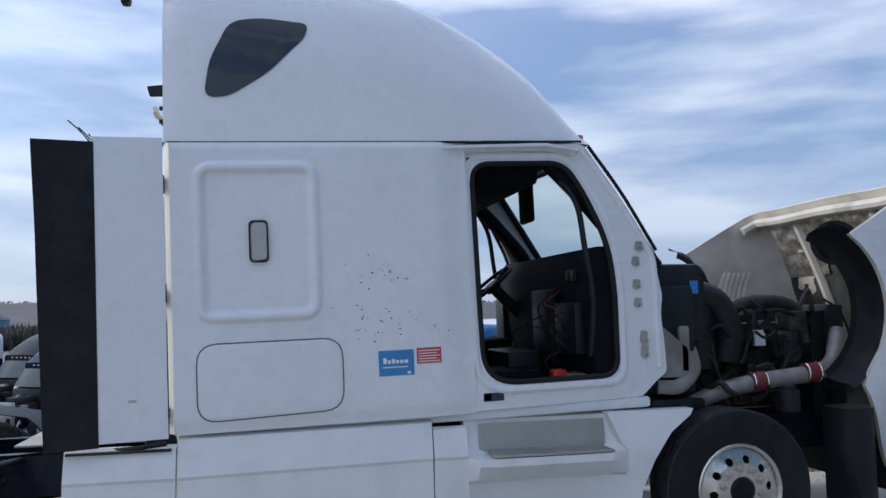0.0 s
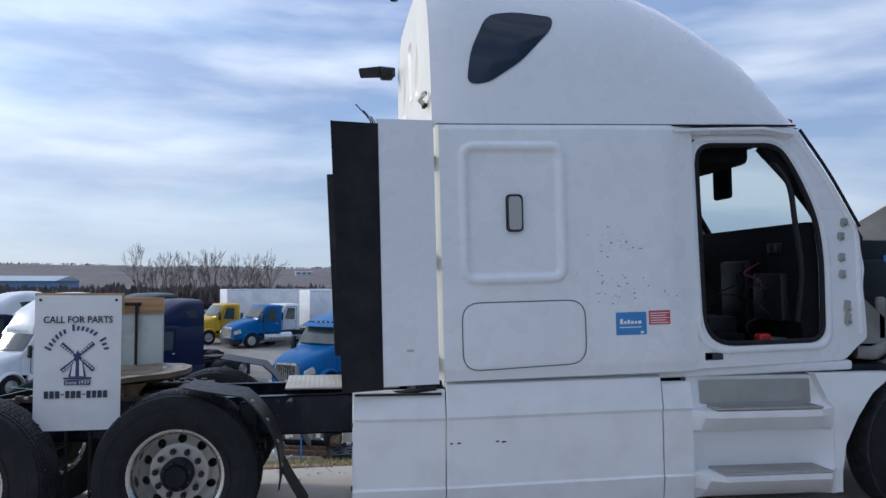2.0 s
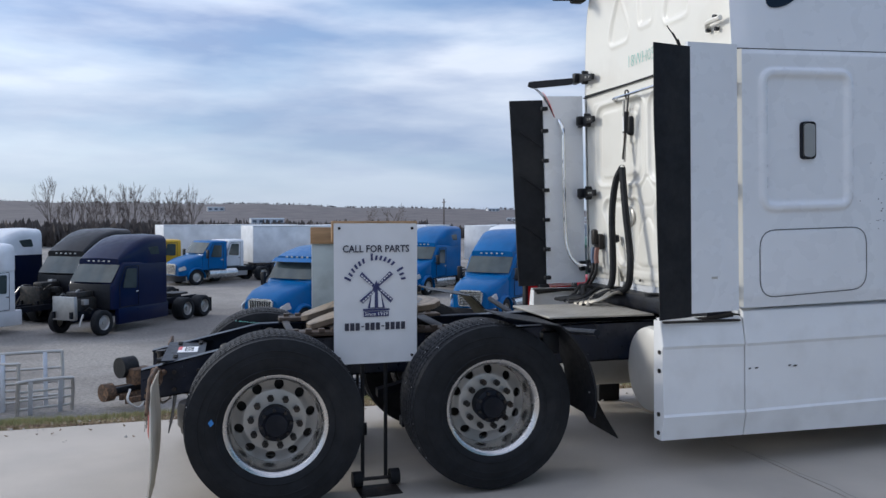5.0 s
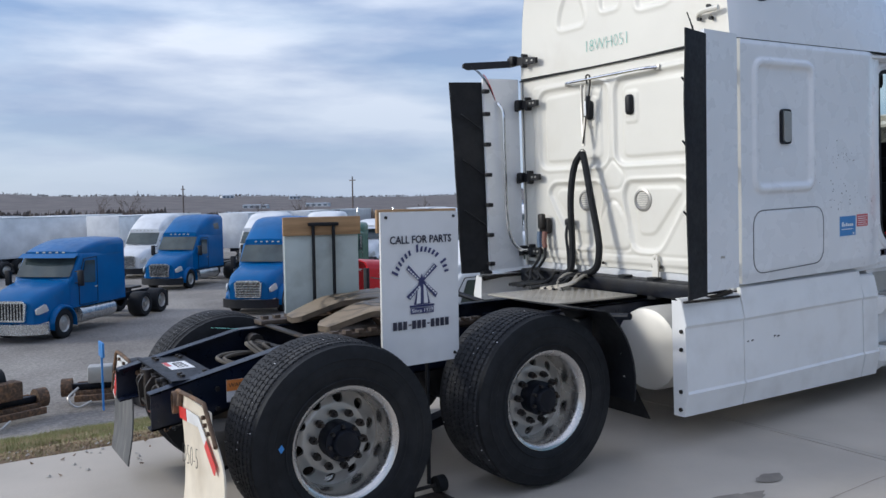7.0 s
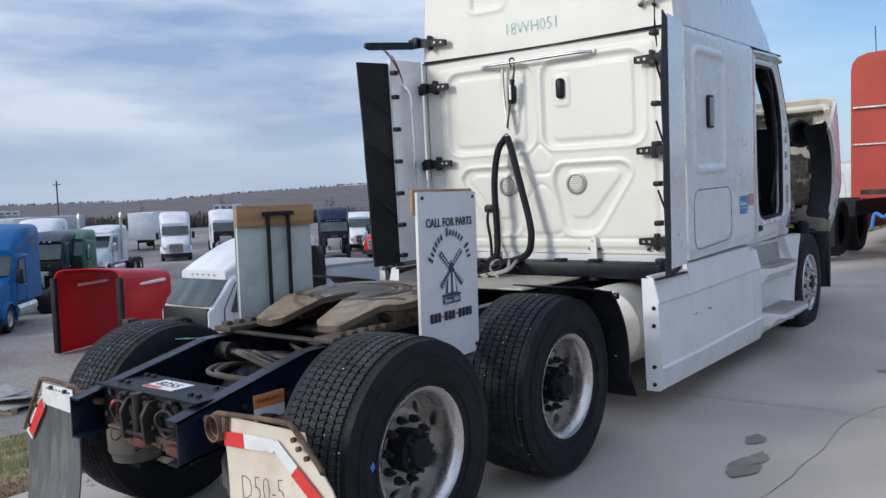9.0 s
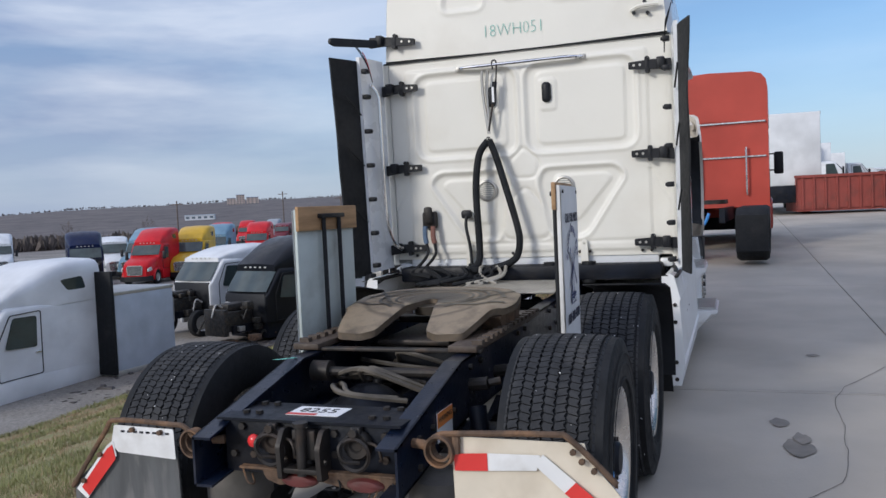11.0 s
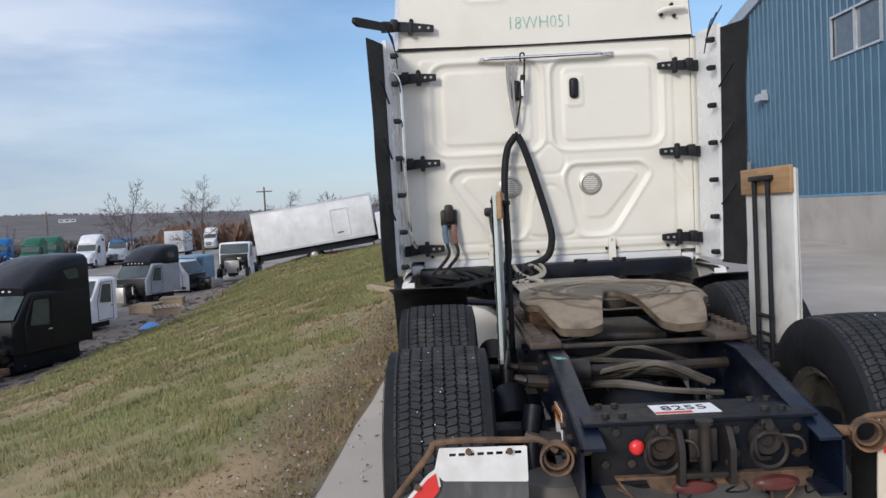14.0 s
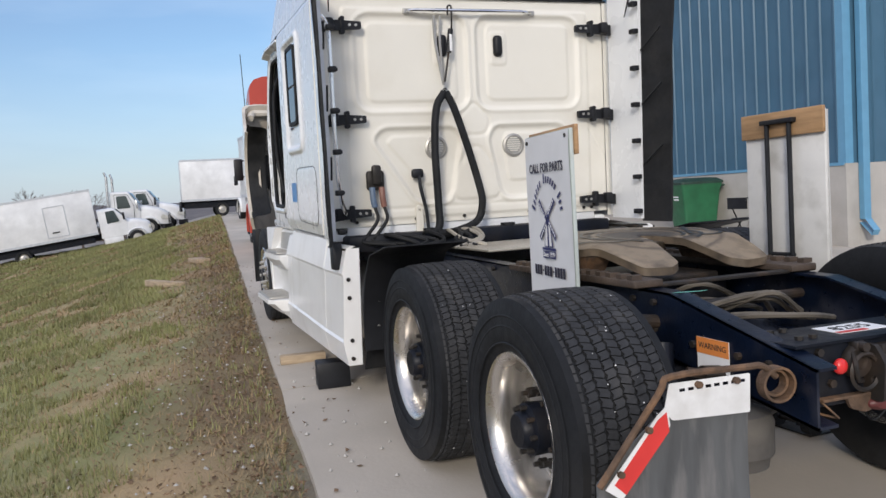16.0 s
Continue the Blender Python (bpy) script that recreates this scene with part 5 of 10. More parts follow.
# ---- chassis ----
def rail(sg):
    y = sg * 0.405
    bm = BM()
    for x0, x1, z0a, z1a, z0b, z1b in ((-0.05, 2.4, 0.60, 0.865, 0.62, 0.90), (2.4, 7.9, 0.62, 0.90, 0.66, 0.95), (-0.80, -0.05, 0.50, 0.695, 0.60, 0.865)):
        for (dy0, dy1, fz) in ((0.018, 0.028, None), (-0.055, 0.028, "t"), (-0.055, 0.028, "b")):
            def sec(x, z0, z1):
                if fz is None:
                    a, b = z0, z1
                elif fz == "t":
                    a, b = z1 - 0.010, z1
                else:
                    a, b = z0, z0 + 0.010
                return [Vector((x, y + sg * dy0, a)), Vector((x, y + sg * dy1, a)), Vector((x, y + sg * dy1, b)), Vector((x, y + sg * dy0, b))]
            loft(bm, [sec(x0, z0a, z1a), sec(x1, z0b, z1b)], close_u=True, caps=True)
    o = part("frame_rail", bm, M["frame_blue"], truck, "glossy blue-black frame rail", smooth=False)
    rr = random.Random(3 + sg)
    for x in [-0.6, -0.45, -0.2, 0.05, 0.2, 0.9, 1.05, 1.7, 1.9, 2.1]:
        for dz in (0.05, 0.16):
            bm = BM()
            z = 0.66 + dz + 0.02 * x - (0.13 if x < -0.05 else 0)
            cyl(bm, (x, y + sg * 0.028, z), (x, y + sg * 0.045, z), 0.014, n=6)
            part("bolt", bm, M["steel"], o)
    return o


rail_r, rail_l = rail(-1), rail(1)
words("marker_writing", "18WH051", 0.06, Matrix.Translation((-0.10, 0.40, 0.872)) @ Matrix.Rotation(radians(7.5), 4, "Y") @ Matrix.Rotation(radians(180), 4, "Z"), M["green_ink"], rail_l, 0.0006)


def cross(name, x0, x1, z0, z1, mat, lab="", bevel=0.01):
    bm = BM()
    box(bm, x0, x1, -0.38, 0.38, z0, z1, bevel)
    return part(name, bm, mat, truck, lab)


xm = cross("rear_crossmember", -0.66, -0.50, 0.52, 0.735, M["frame_black"], "black rear crossmember with a tow pin and hose ends")
bm = BM()
box(bm, -0.68, -0.42, -0.40, 0.40, 0.735, 0.745)
part("crossmember_flange", bm, M["frame_black"], xm)
for y in (-0.31, -0.25, 0.25, 0.31):
    for x in (-0.60, -0.46):
        bm = BM()
        cyl(bm, (x, y, 0.745), (x, y, 0.758), 0.015, n=6)
        part("bolt", bm, M["steel"], xm)
bm = BM()
box(bm, -0.60, -0.47, -0.10, 0.13, 0.7455, 0.7475)
lab = part("paper_label", bm, M["white_print"], xm, "white paper label with a red foot", smooth=False)
bm = BM()
box(bm, -0.60, -0.575, 0.0, 0.13, 0.748, 0.749)
part("label_stripe", bm, M["red_tape"], lab, smooth=False)
words("label_number", "8255", 0.085, Matrix.Translation((-0.53, 0.015, 0.7485)) @ Matrix.Rotation(radians(-90), 4, "Z"), M["black_ink"], lab, 0.0006)
# tow pin bracket, glad hands, tail lamps on the crossmember face
bm = BM()
for y in (-0.095, 0.075):
    plate(bm, rounded([(-0.74, 0.53), (-0.66, 0.53), (-0.66, 0.72), (-0.71, 0.72), (-0.75, 0.66)], 0.015, 3), [circle(-0.705, 0.60, 0.014, 10)], lambda u, v, w: Vector((u, y + w, v)), 0.02)
box(bm, -0.735, -0.66, -0.075, 0.075, 0.555, 0.575, 0.004)
box(bm, -0.70, -0.66, -0.05, 0.05, 0.60, 0.715, 0.008)
cyl(bm, (-0.715, 0, 0.545), (-0.715, 0, 0.735), 0.020, n=14)
cyl(bm, (-0.715, 0, 0.735), (-0.715, 0, 0.75), 0.030, n=14)
part("tow_pin", bm, M["steel"], xm, "rusty tow pin bracket")
for y in (-0.22, 0.14):
    bm = BM()
    m_ = Matrix.Translation((-0.665, y, 0.665)) @ Matrix.Rotation(radians(90), 4, "Z")
    lathe(bm, [(0.058, 0.0), (0.058, 0.018), (0.050, 0.03), (0.028, 0.03), (0.022, 0.02), (0.0, 0.02)], 20, m_)
    lathe(bm, [(0.060, 0.055), (0.068, 0.047), (0.060, 0.039), (0.052, 0.047)], 22, m_ @ Matrix.Translation((0.0, 0, -0.03)), closed=True)
    box(bm, -0.70, -0.66, y - 0.022, y + 0.022, 0.70, 0.735, 0.008)
    cyl(bm, (-0.66, y, 0.718), (-0.72, y, 0.718), 0.016, n=10)
    tube(bm, [(-0.69, y + 0.03, 0.70), (-0.725, y + 0.055, 0.665), (-0.72, y + 0.04, 0.615), (-0.69, y - 0.01, 0.60)], 0.008, 6)
    tube(bm, [(-0.69, y - 0.05, 0.68), (-0.72, y - 0.10, 0.675), (-0.72, y - 0.115, 0.63), (-0.68, y - 0.09, 0.61)], 0.006, 6)
    part("glad_hand", bm, M["steel"], xm)
for y, z in ((-0.33, 0.70), (-0.33, 0.61), (-0.12, 0.70), (-0.12, 0.62), (0.29, 0.71), (0.24, 0.60), (0.33, 0.60), (0.09, 0.69)):
    bm = BM()
    cyl(bm, (-0.66, y, z), (-0.676, y, z), 0.015, n=6)
    part("bolt", bm, M["steel"], xm)
bm = BM()
bmesh.ops.create_uvsphere(bm, u_segments=16, v_segments=10, radius=0.027, matrix=Matrix.Translation((-0.69, 0.225, 0.66)) @ Matrix.Diagonal((0.7, 1, 1, 1)))
part("red_cap", bm, M["red_plastic"], xm, "bright red cap")
bm = BM()
plate(bm, rounded([(-0.32, 0.50), (-0.16, 0.49), (0.0, 0.52), (0.16, 0.49), (0.22, 0.51), (0.24, 0.555), (-0.34, 0.555)], 0.012, 2), [], lambda u, v, w: Vector((-0.675 - w, u - 0.04, v)), 0.012)
box(bm, -0.69, -0.55, -0.37, 0.30, 0.545, 0.556, 0.003)
rp = part("lamp_plate", bm, M["rust"], xm, "rusty bent lamp plate")
for y in (-0.25, 0.03):
    bm = BM()
    lathe(bm, [(0.0, 0.03), (0.05, 0.026), (0.066, 0.014), (0.07, 0.0)], 24, Matrix.Translation((-0.68, y, 0.515)) @ Matrix.Rotation(radians(90), 4, "Z") @ Matrix.Diagonal((1.15, 1, 0.42, 1)))
    part("tail_lamp", bm, M["lamp_red"], rp, "dirty red oval tail lamp")
rq = random.Random(31)
for k in range(7):
    y = rq.uniform(-0.35, 0.3)
    bm = BM()
    tube(bm, [(-0.67, y, 0.55), (-0.70, y + rq.uniform(-0.05, 0.05), 0.50), (-0.68, y + rq.uniform(-0.06, 0.06), 0.46 + rq.uniform(-0.03, 0.03)), (-0.62, y + rq.uniform(-0.05, 0.05), 0.50)], 0.004, 5)
    part("loose_wire", bm, M["rust"] if k % 2 else M["rubber"], rp)
for x in (0.62, 0.75, 1.9, 2.7):
    cross("crossmember", x, x + 0.08, 0.62, 0.80, M["frame_black"])
# air springs under the tail
for y in (-0.47, 0.47):
    bm = BM()
    lathe(bm, [(0.0, 0.0), (0.12, 0.0), (0.125, 0.03), (0.14, 0.05), (0.142, 0.16), (0.13, 0.19), (0.07, 0.20), (0.0, 0.20)], 28, Matrix.Translation((-0.44, y, 0.30)) @ Matrix.Rotation(radians(90), 4, "X"))
    part("air_spring", bm, M["dusty_rubber"], truck, "dusty rubber air spring")
# axles, suspension arms, differential, drive shaft, shocks
for x in (0, 1.32):
    bm = BM()
    box(bm, x - 0.07, x + 0.07, -0.80, 0.80, HUB - 0.07, HUB + 0.07, 0.04)
    bmesh.ops.create_uvsphere(bm, u_segments=20, v_segments=12, radius=0.23, matrix=Matrix.Translation((x, 0.05, HUB)) @ Matrix.Diagonal((0.9, 0.9, 1, 1)))
    part("axle", bm, M["frame_black"], truck, "black drive axle")
    for sg in (-1, 1):
        bm = BM()
        loft(bm, [[Vector((xx, sg * 0.47 + dy, zz + dz)) for dy, dz in ((-0.05, -0.03), (0.05, -0.03), (0.05, 0.03), (-0.05, 0.03))] for xx, zz in ((x - 0.46, 0.28), (x - 0.2, 0.34), (x + 0.1, 0.42), (x + 0.5, 0.56))], close_u=True, caps=True)
        part("trailing_arm", bm, M["frame_black"], truck)
        bm = BM()
        cyl(bm, (x - 0.22, sg * 0.53, 0.36), (x - 0.13, sg * 0.53, 0.58), 0.035, n=12)
        cyl(bm, (x - 0.13, sg * 0.53, 0.58), (x - 0.10, sg * 0.51, 0.68), 0.042, n=12)
        part("shock_absorber", bm, M["frame_black"], truck)
        bm = BM()
        cyl(bm, (x + 0.13, sg * 0.58, HUB + 0.02), (x + 0.34, sg * 0.58, HUB + 0.10), 0.085, n=18)
        part("brake_chamber", bm, M["frame_black"], truck)
bm = BM()
cyl(bm, (0.2, 0.0, 0.56), (1.15, 0.02, 0.58), 0.05, n=14)
cyl(bm, (1.5, 0.0, 0.6), (3.2, 0.0, 0.72), 0.055, n=14)
part("drive_shaft", bm, M["frame_black"], truck)
bm = BM()
cyl(bm, (0.10, -0.36, 0.78), (0.02, 0.33, 0.79), 0.022, n=10)
bmesh.ops.create_cone(bm, cap_ends=True, segments=14, radius1=0.05, radius2=0.05, depth=0.09, matrix=Matrix.Translation((0.03, 0.30, 0.79)) @ Matrix.Rotation(radians(90), 4, "X"))
part("torque_rod", bm, M["steel"], truck)
M["dusty_hose"] = material("dusty_hose", (0.11, 0.095, 0.075), 0.75, var=0.3, scale=9, dirt=(0.045, 0.04, 0.034), dirt_amt=0.7, dirt_scale=7)
rh = random.Random(12)
for k in range(9):
    x0 = rh.uniform(-0.3, 0.5)
    bm = BM()
    tube(bm, [(x0, rh.uniform(-0.33, -0.1), 0.72), (x0 - 0.1, 0, 0.80 + rh.uniform(-0.05, 0.05)), (x0 + 0.1, rh.uniform(0.1, 0.34), 0.75), (x0 + 0.4, rh.uniform(0.2, 0.35), 0.68)], 0.012, 6)
    part("air_hose", bm, M["dusty_hose"], truck)
# fittings outside the rails
for sg in (-1, 1):
    for x, z in ((0.05, 0.74), (-0.35, 0.60), (0.45, 0.72)):
        bm = BM()
        cyl(bm, (x, sg * 0.43, z), (x, sg * 0.52, z + 0.01), 0.03, n=10)
        cyl(bm, (x, sg * 0.52, z + 0.01), (x + 0.02, sg * 0.57, z + 0.02), 0.018, n=8)
        part("shock_mount", bm, M["steel"], truck)
# flap hanger spring and label
for sg in (-1, 1):
    bm = BM()
    yr = sg * (0.50 if sg > 0 else 0.56)
    zr = 0.64 if sg > 0 else 0.67
    lathe(bm, [(0.050, -0.022), (0.058, -0.022), (0.058, 0.022), (0.050, 0.022)], 28, Matrix.Translation((-0.70, yr, zr)) @ Matrix.Rotation(radians(82), 4, "Z"), closed=True)
    lathe(bm, [(0.036, -0.018), (0.045, -0.018), (0.045, 0.018), (0.036, 0.018)], 28, Matrix.Translation((-0.685, yr, zr + 0.004)) @ Matrix.Rotation(radians(82), 4, "Z"), closed=True)
    cyl(bm, (-0.66, yr - sg * 0.12, zr + 0.01), (-0.68, yr - sg * 0.05, zr + 0.01), 0.018, n=10)
    part("hanger_roll", bm, M["rust"], truck, "rolled steel end of the flap hanger")
bm = BM()
box(bm, -0.40, -0.22, -0.4385, -0.436, 0.60, 0.72)
wl_ = part("warning_label", bm, M["white_print"], truck, "orange and white warning label", smooth=False)
bm = BM()
box(bm, -0.40, -0.22, -0.4405, -0.439, 0.66, 0.72)
part("label_head", bm, M["orange"], wl_, smooth=False)
words("label_word", "WARNING", 0.032, Matrix.Translation((-0.31, -0.4412, 0.69)) @ SIDE_R, M["black_ink"], wl_, 0.0005)
bm = BM()
box(bm, -0.40, -0.22, 0.436, 0.4385, 0.60, 0.72)
wl_ = part("warning_label", bm, M["white_print"], truck, "orange and white warning label", smooth=False)
bm = BM()
box(bm, -0.40, -0.22, 0.439, 0.4405, 0.66, 0.72)
part("label_head", bm, M["orange"], wl_, smooth=False)
words("label_word", "WARNING", 0.032, Matrix.Translation((-0.31, 0.4412, 0.69)) @ SIDE_L, M["black_ink"], wl_, 0.0005)


# ---- mud flaps on bent hangers ----
def flap(sg, mat, label):
    tilt = pose(-0.67, sg * 0.60, 0.66, 0, 6, 0)

    def put(u, v, w):
        bow = 0.05 * math.sin(min(1.0, -v / 0.6) * 2.2) if v < 0 else 0
        return tilt @ Vector((w + bow - 0.02, sg * u, v))
    bm = BM()
    n = 14
    out = []
    for i in range(n + 1):
        if sg < 0:
            v = 0.058 - 0.70 * i / n
            u1 = 0.475 + 0.155 * step01(-v, -0.06, 0.20) - 0.02 * step01(-v, 0.4, 0.6)
        else:
            v = -0.02 - 0.62 * i / n
            u1 = 0.50 + 0.05 * step01(-v, 0, 0.25) - 0.04 * step01(-v, 0.3, 0.6) - max(0.0, 0.24 + v)
        out.append([put((j / 8) * u1, v, 0) for j in range(9)] + [put((j / 8) * u1, v, 0.008) for j in range(8, -1, -1)])
    loft(bm, out, close_u=True, caps=True)
    f = part("mud_flap", bm, mat, truck, label, angle=50)
    # steel backing strip with slots and reflective tape
    if sg > 0:
        bm = BM()
        plate(bm, rounded([(0.0, -0.10), (0.29, -0.085), (0.32, -0.05), (0.30, 0.03), (0.0, 0.025)], 0.006, 2), [rect(0.02 + 0.032 * k, 0.042 + 0.032 * k, 0.0, 0.010) for k in range(8)], lambda u, v, w: put(u, v, -0.008 - w), 0.003)
        part("flap_strip", bm, M["white_tape"], f, angle=30)
        bm = BM()
        plate(bm, [Vector(p) for p in ((0.31, -0.035), (0.345, -0.06), (0.53, -0.26), (0.475, -0.30), (0.30, -0.10))], [], lambda u, v, w: put(u, v, -0.010 - w), 0.003)
        part("flap_strip", bm, M["white_tape"], f, smooth=False)
        tapes = [((0.315, -0.055), (0.345, -0.075), (0.50, -0.25), (0.462, -0.285), (0.305, -0.115))]
    else:
        for tp in (((0.135, -0.055), (0.31, -0.043), (0.325, 0.012), (0.135, 0.008)), ((0.30, -0.02), (0.335, 0.015), (0.445, -0.075), (0.405, -0.115))):
            bm = BM()
            plate(bm, [Vector(p) for p in tp], [], lambda u, v, w: put(u, v, -0.010 - w), 0.003)
            part("white_tape", bm, M["white_tape"], f, smooth=False)
        tapes = [((0.012, -0.062), (0.135, -0.055), (0.135, 0.008), (0.012, 0.0)), ((0.405, -0.115), (0.445, -0.075), (0.565, -0.172), (0.545, -0.215), (0.525, -0.215))]
    for tp in tapes:
        bm = BM()
        plate(bm, [Vector(p) for p in tp], [], lambda u, v, w: put(u, v, -0.0135 - w), 0.002)
        part("red_tape", bm, M["red_tape"], f, smooth=False)
    bm = BM()
    run = [(-0.10, 0.0), (-0.05, 0.04), (0.02, 0.045), (0.29, 0.05), (0.345, 0.0), (0.55, -0.25)] if sg > 0 else [(-0.10, 0.02), (-0.05, 0.06), (0.02, 0.07), (0.36, 0.085), (0.43, 0.07), (0.57, -0.06), (0.575, -0.075)]
    tube(bm, [put(u, v, -0.011) for u, v in run], 0.011, 8, k=4)
    if sg < 0:
        cyl(bm, put(0.02, 0.06, -0.012), put(0.02, 0.0, -0.012), 0.016, n=8)
    part("flap_hanger", bm, M["rust"], f, "rusty bent flap hanger")
    for u, v in ((0.06, 0.01), (0.2, 0.015), (0.38, -0.1), (0.48, -0.22)) if sg > 0 else ((0.44, 0.03), (0.47, 0.0), (0.51, -0.03)):
        bm = BM()
        cyl(bm, put(u, v, -0.012), put(u, v, -0.028), 0.011, n=8)
        part("bolt", bm, M["rust"], f)
    return f


fl_r = flap(-1, M["cream_flap"], "cream mud flap with red and white tape and black marker writing")
fl_l = flap(1, M["grey_flap"], "grey mud flap with red and white tape")
words("marker_writing", "D50-5", 0.145, Matrix.Translation((-0.726, -0.87, 0.47)) @ Matrix.Rotation(radians(3), 4, "Y") @ REAR @ Matrix.Rotation(radians(6), 4, "Z") @ Matrix.Diagonal((0.72, 1, 1, 1)), M["black_ink"], fl_r, 0.0008, "", 0.0048)

# ---- fifth wheel ----
bm = BM()
half_plate = [(0.06, 0.036), (-0.05, 0.066), (-0.24, 0.105), (-0.41, 0.135), (-0.455, 0.20), (-0.44, 0.335), (-0.30, 0.375), (-0.17, 0.40), (-0.10, 0.452), (0.06, 0.475), (0.22, 0.46), (0.42, 0.345), (0.515, 0.16), (0.53, 0.0)]
outl = [(0.095, 0.0)] + half_plate + [(u, -v) for u, v in reversed(half_plate[:-1])]
FW = pose(0.70, 0.0, 1.043, 0, -2.6, 0)


def fw_put(u, v, w):
    ramp_ = -0.085 * max(0.0, (-0.13 - u) / 0.32) ** 1.08 - 0.022 * step01(abs(v), 0.37, 0.47) * step01(u, 0.25, -0.05)
    return FW @ Vector((u, v, ramp_ - w))


tmp_out = rounded(outl, 0.02, 2)
# dense sheet clipped to the outline, so that the ramps bend
cells = []
nu, nv = 72, 72
gv_ = {(i, j): (-0.53 + 1.08 * i / nu, -0.49 + 0.98 * j / nv) for i in range(nu + 1) for j in range(nv + 1)}
for i in range(nu):
    for j in range(nv):
        if sd_poly(-0.53 + 1.08 * (i + 0.5) / nu, -0.49 + 0.98 * (j + 0.5) / nv, tmp_out) < 0.0:
            cells.append((i, j))
cs = set(cells)
# cell corners at the border slide on to the outline
for (i, j), (u, v) in list(gv_.items()):
    near = [(i - 1, j - 1) in cs, (i, j - 1) in cs, (i - 1, j) in cs, (i, j) in cs]
    if any(near) and not all(near):
        for _ in range(2):
            d0, e_ = sd_poly(u, v, tmp_out), 0.002
            gx, gy = (sd_poly(u + e_, v, tmp_out) - d0) / e_, (sd_poly(u, v + e_, tmp_out) - d0) / e_
            q = max(0.3, gx * gx + gy * gy)
            u, v = u - d0 * gx / q, v - d0 * gy / q
        gv_[i, j] = (u, v)
used = {}
under = BM()
for lvl, dz in ((0, 0.0), (1, 0.006), (2, 0.040)):
    for (i, j) in cells:
        for a, b in ((i, j), (i + 1, j), (i + 1, j + 1), (i, j + 1)):
            if (lvl, a, b) not in used:
                u, v = gv_[a, b]
                s = sd_poly(u, v, tmp_out)
                used[lvl, a, b] = (bm if lvl == 0 else under).verts.new(fw_put(u, v, dz + 0.005 * step01(s, -0.012, 0.002) * (lvl == 0) - 0.03 * step01(s, -0.10, -0.03) * (lvl == 2) + 0.03 * (lvl == 2)))
for (i, j) in cells:
    q = [(i, j), (i + 1, j), (i + 1, j + 1), (i, j + 1)]
    bm.faces.new([used[0, a, b] for a, b in q])
    under.faces.new([used[2, a, b] for a, b in reversed(q)])
    for (di, dj), (p, r) in (((0, -1), (0, 1)), ((1, 0), (1, 2)), ((0, 1), (2, 3)), ((-1, 0), (3, 0))):
        if (i + di, j + dj) not in cs:
            under.faces.new((used[1, *q[p]], used[1, *q[r]], used[2, *q[r]], used[2, *q[p]]))
for v_ in [v for v in under.verts if not v.link_faces]:
    under.verts.remove(v_)


def greasy_plate():
    """Worn steel the colour of dry dust, with dark grease worked into rings round the jaw."""
    m = bpy.data.materials.new("greasy_ringed_plate")
    m.use_nodes = True
    n, l = m.node_tree.nodes, m.node_tree.links
    b = n["Principled BSDF"]
    co = n.new("ShaderNodeTexCoord")
    wob = n.new("ShaderNodeTexNoise")
    wob.inputs["Scale"].default_value, wob.inputs["Detail"].default_value = 5.0, 4
    l.new(co.outputs["Object"], wob.inputs["Vector"])
    away = n.new("ShaderNodeVectorMath")
    away.operation = "SUBTRACT"
    away.inputs[1].default_value = (0.80, 0.0, 1.04)
    l.new(co.outputs["Object"], away.inputs[0])
    size = n.new("ShaderNodeVectorMath")
    size.operation = "LENGTH"
    l.new(away.outputs[0], size.inputs[0])
    add = n.new("ShaderNodeMath")
    add.operation = "MULTIPLY_ADD"
    add.inputs[1].default_value = 0.09
    l.new(wob.outputs["Fac"], add.inputs[0])
    l.new(size.outputs["Value"], add.inputs[2])
    r = n.new("ShaderNodeValToRGB")
    dark, mid, tan = (0.035, 0.029, 0.023, 1), (0.12, 0.093, 0.063, 1), (0.275, 0.215, 0.145, 1)
    stops = ((0.0, dark), (0.20, (0.06, 0.05, 0.04, 1)), (0.235, mid), (0.255, tan), (0.285, tan), (0.30, dark), (0.325, mid), (0.35, tan), (0.41, tan), (0.43, mid), (0.455, tan), (0.60, tan))
    while len(r.color_ramp.elements) < len(stops):
        r.color_ramp.elements.new(0.5)
    for e, (p, c) in zip(r.color_ramp.elements, stops):
        e.position, e.color = p, c
    l.new(add.outputs[0], r.inputs["Fac"])
    blot = n.new("ShaderNodeTexNoise")
    blot.inputs["Scale"].default_value, blot.inputs["Detail"].default_value, blot.inputs["Roughness"].default_value = 7.0, 9, 0.65
    l.new(co.outputs["Object"], blot.inputs["Vector"])
    br = n.new("ShaderNodeMapRange")
    br.inputs[1].default_value, br.inputs[2].default_value, br.inputs[4].default_value = 0.47, 0.70, 0.8
    l.new(blot.outputs["Fac"], br.inputs[0])
    mx = n.new("ShaderNodeMix")
    mx.data_type = "RGBA"
    mx.inputs[7].default_value = (0.085, 0.065, 0.045, 1)
    l.new(br.outputs[0], mx.inputs[0])
    l.new(r.outputs["Color"], mx.inputs[6])
    l.new(mx.outputs[2], b.inputs["Base Color"])
    b.inputs["Roughness"].default_value, b.inputs["Metallic"].default_value = 0.5, 0.15
    bp = n.new("ShaderNodeBump")
    bp.inputs["Strength"].default_value, bp.inputs["Distance"].default_value = 0.35, 0.012
    l.new(blot.outputs["Fac"], bp.inputs["Height"])
    l.new(bp.outputs["Normal"], b.inputs["Normal"])
    return m


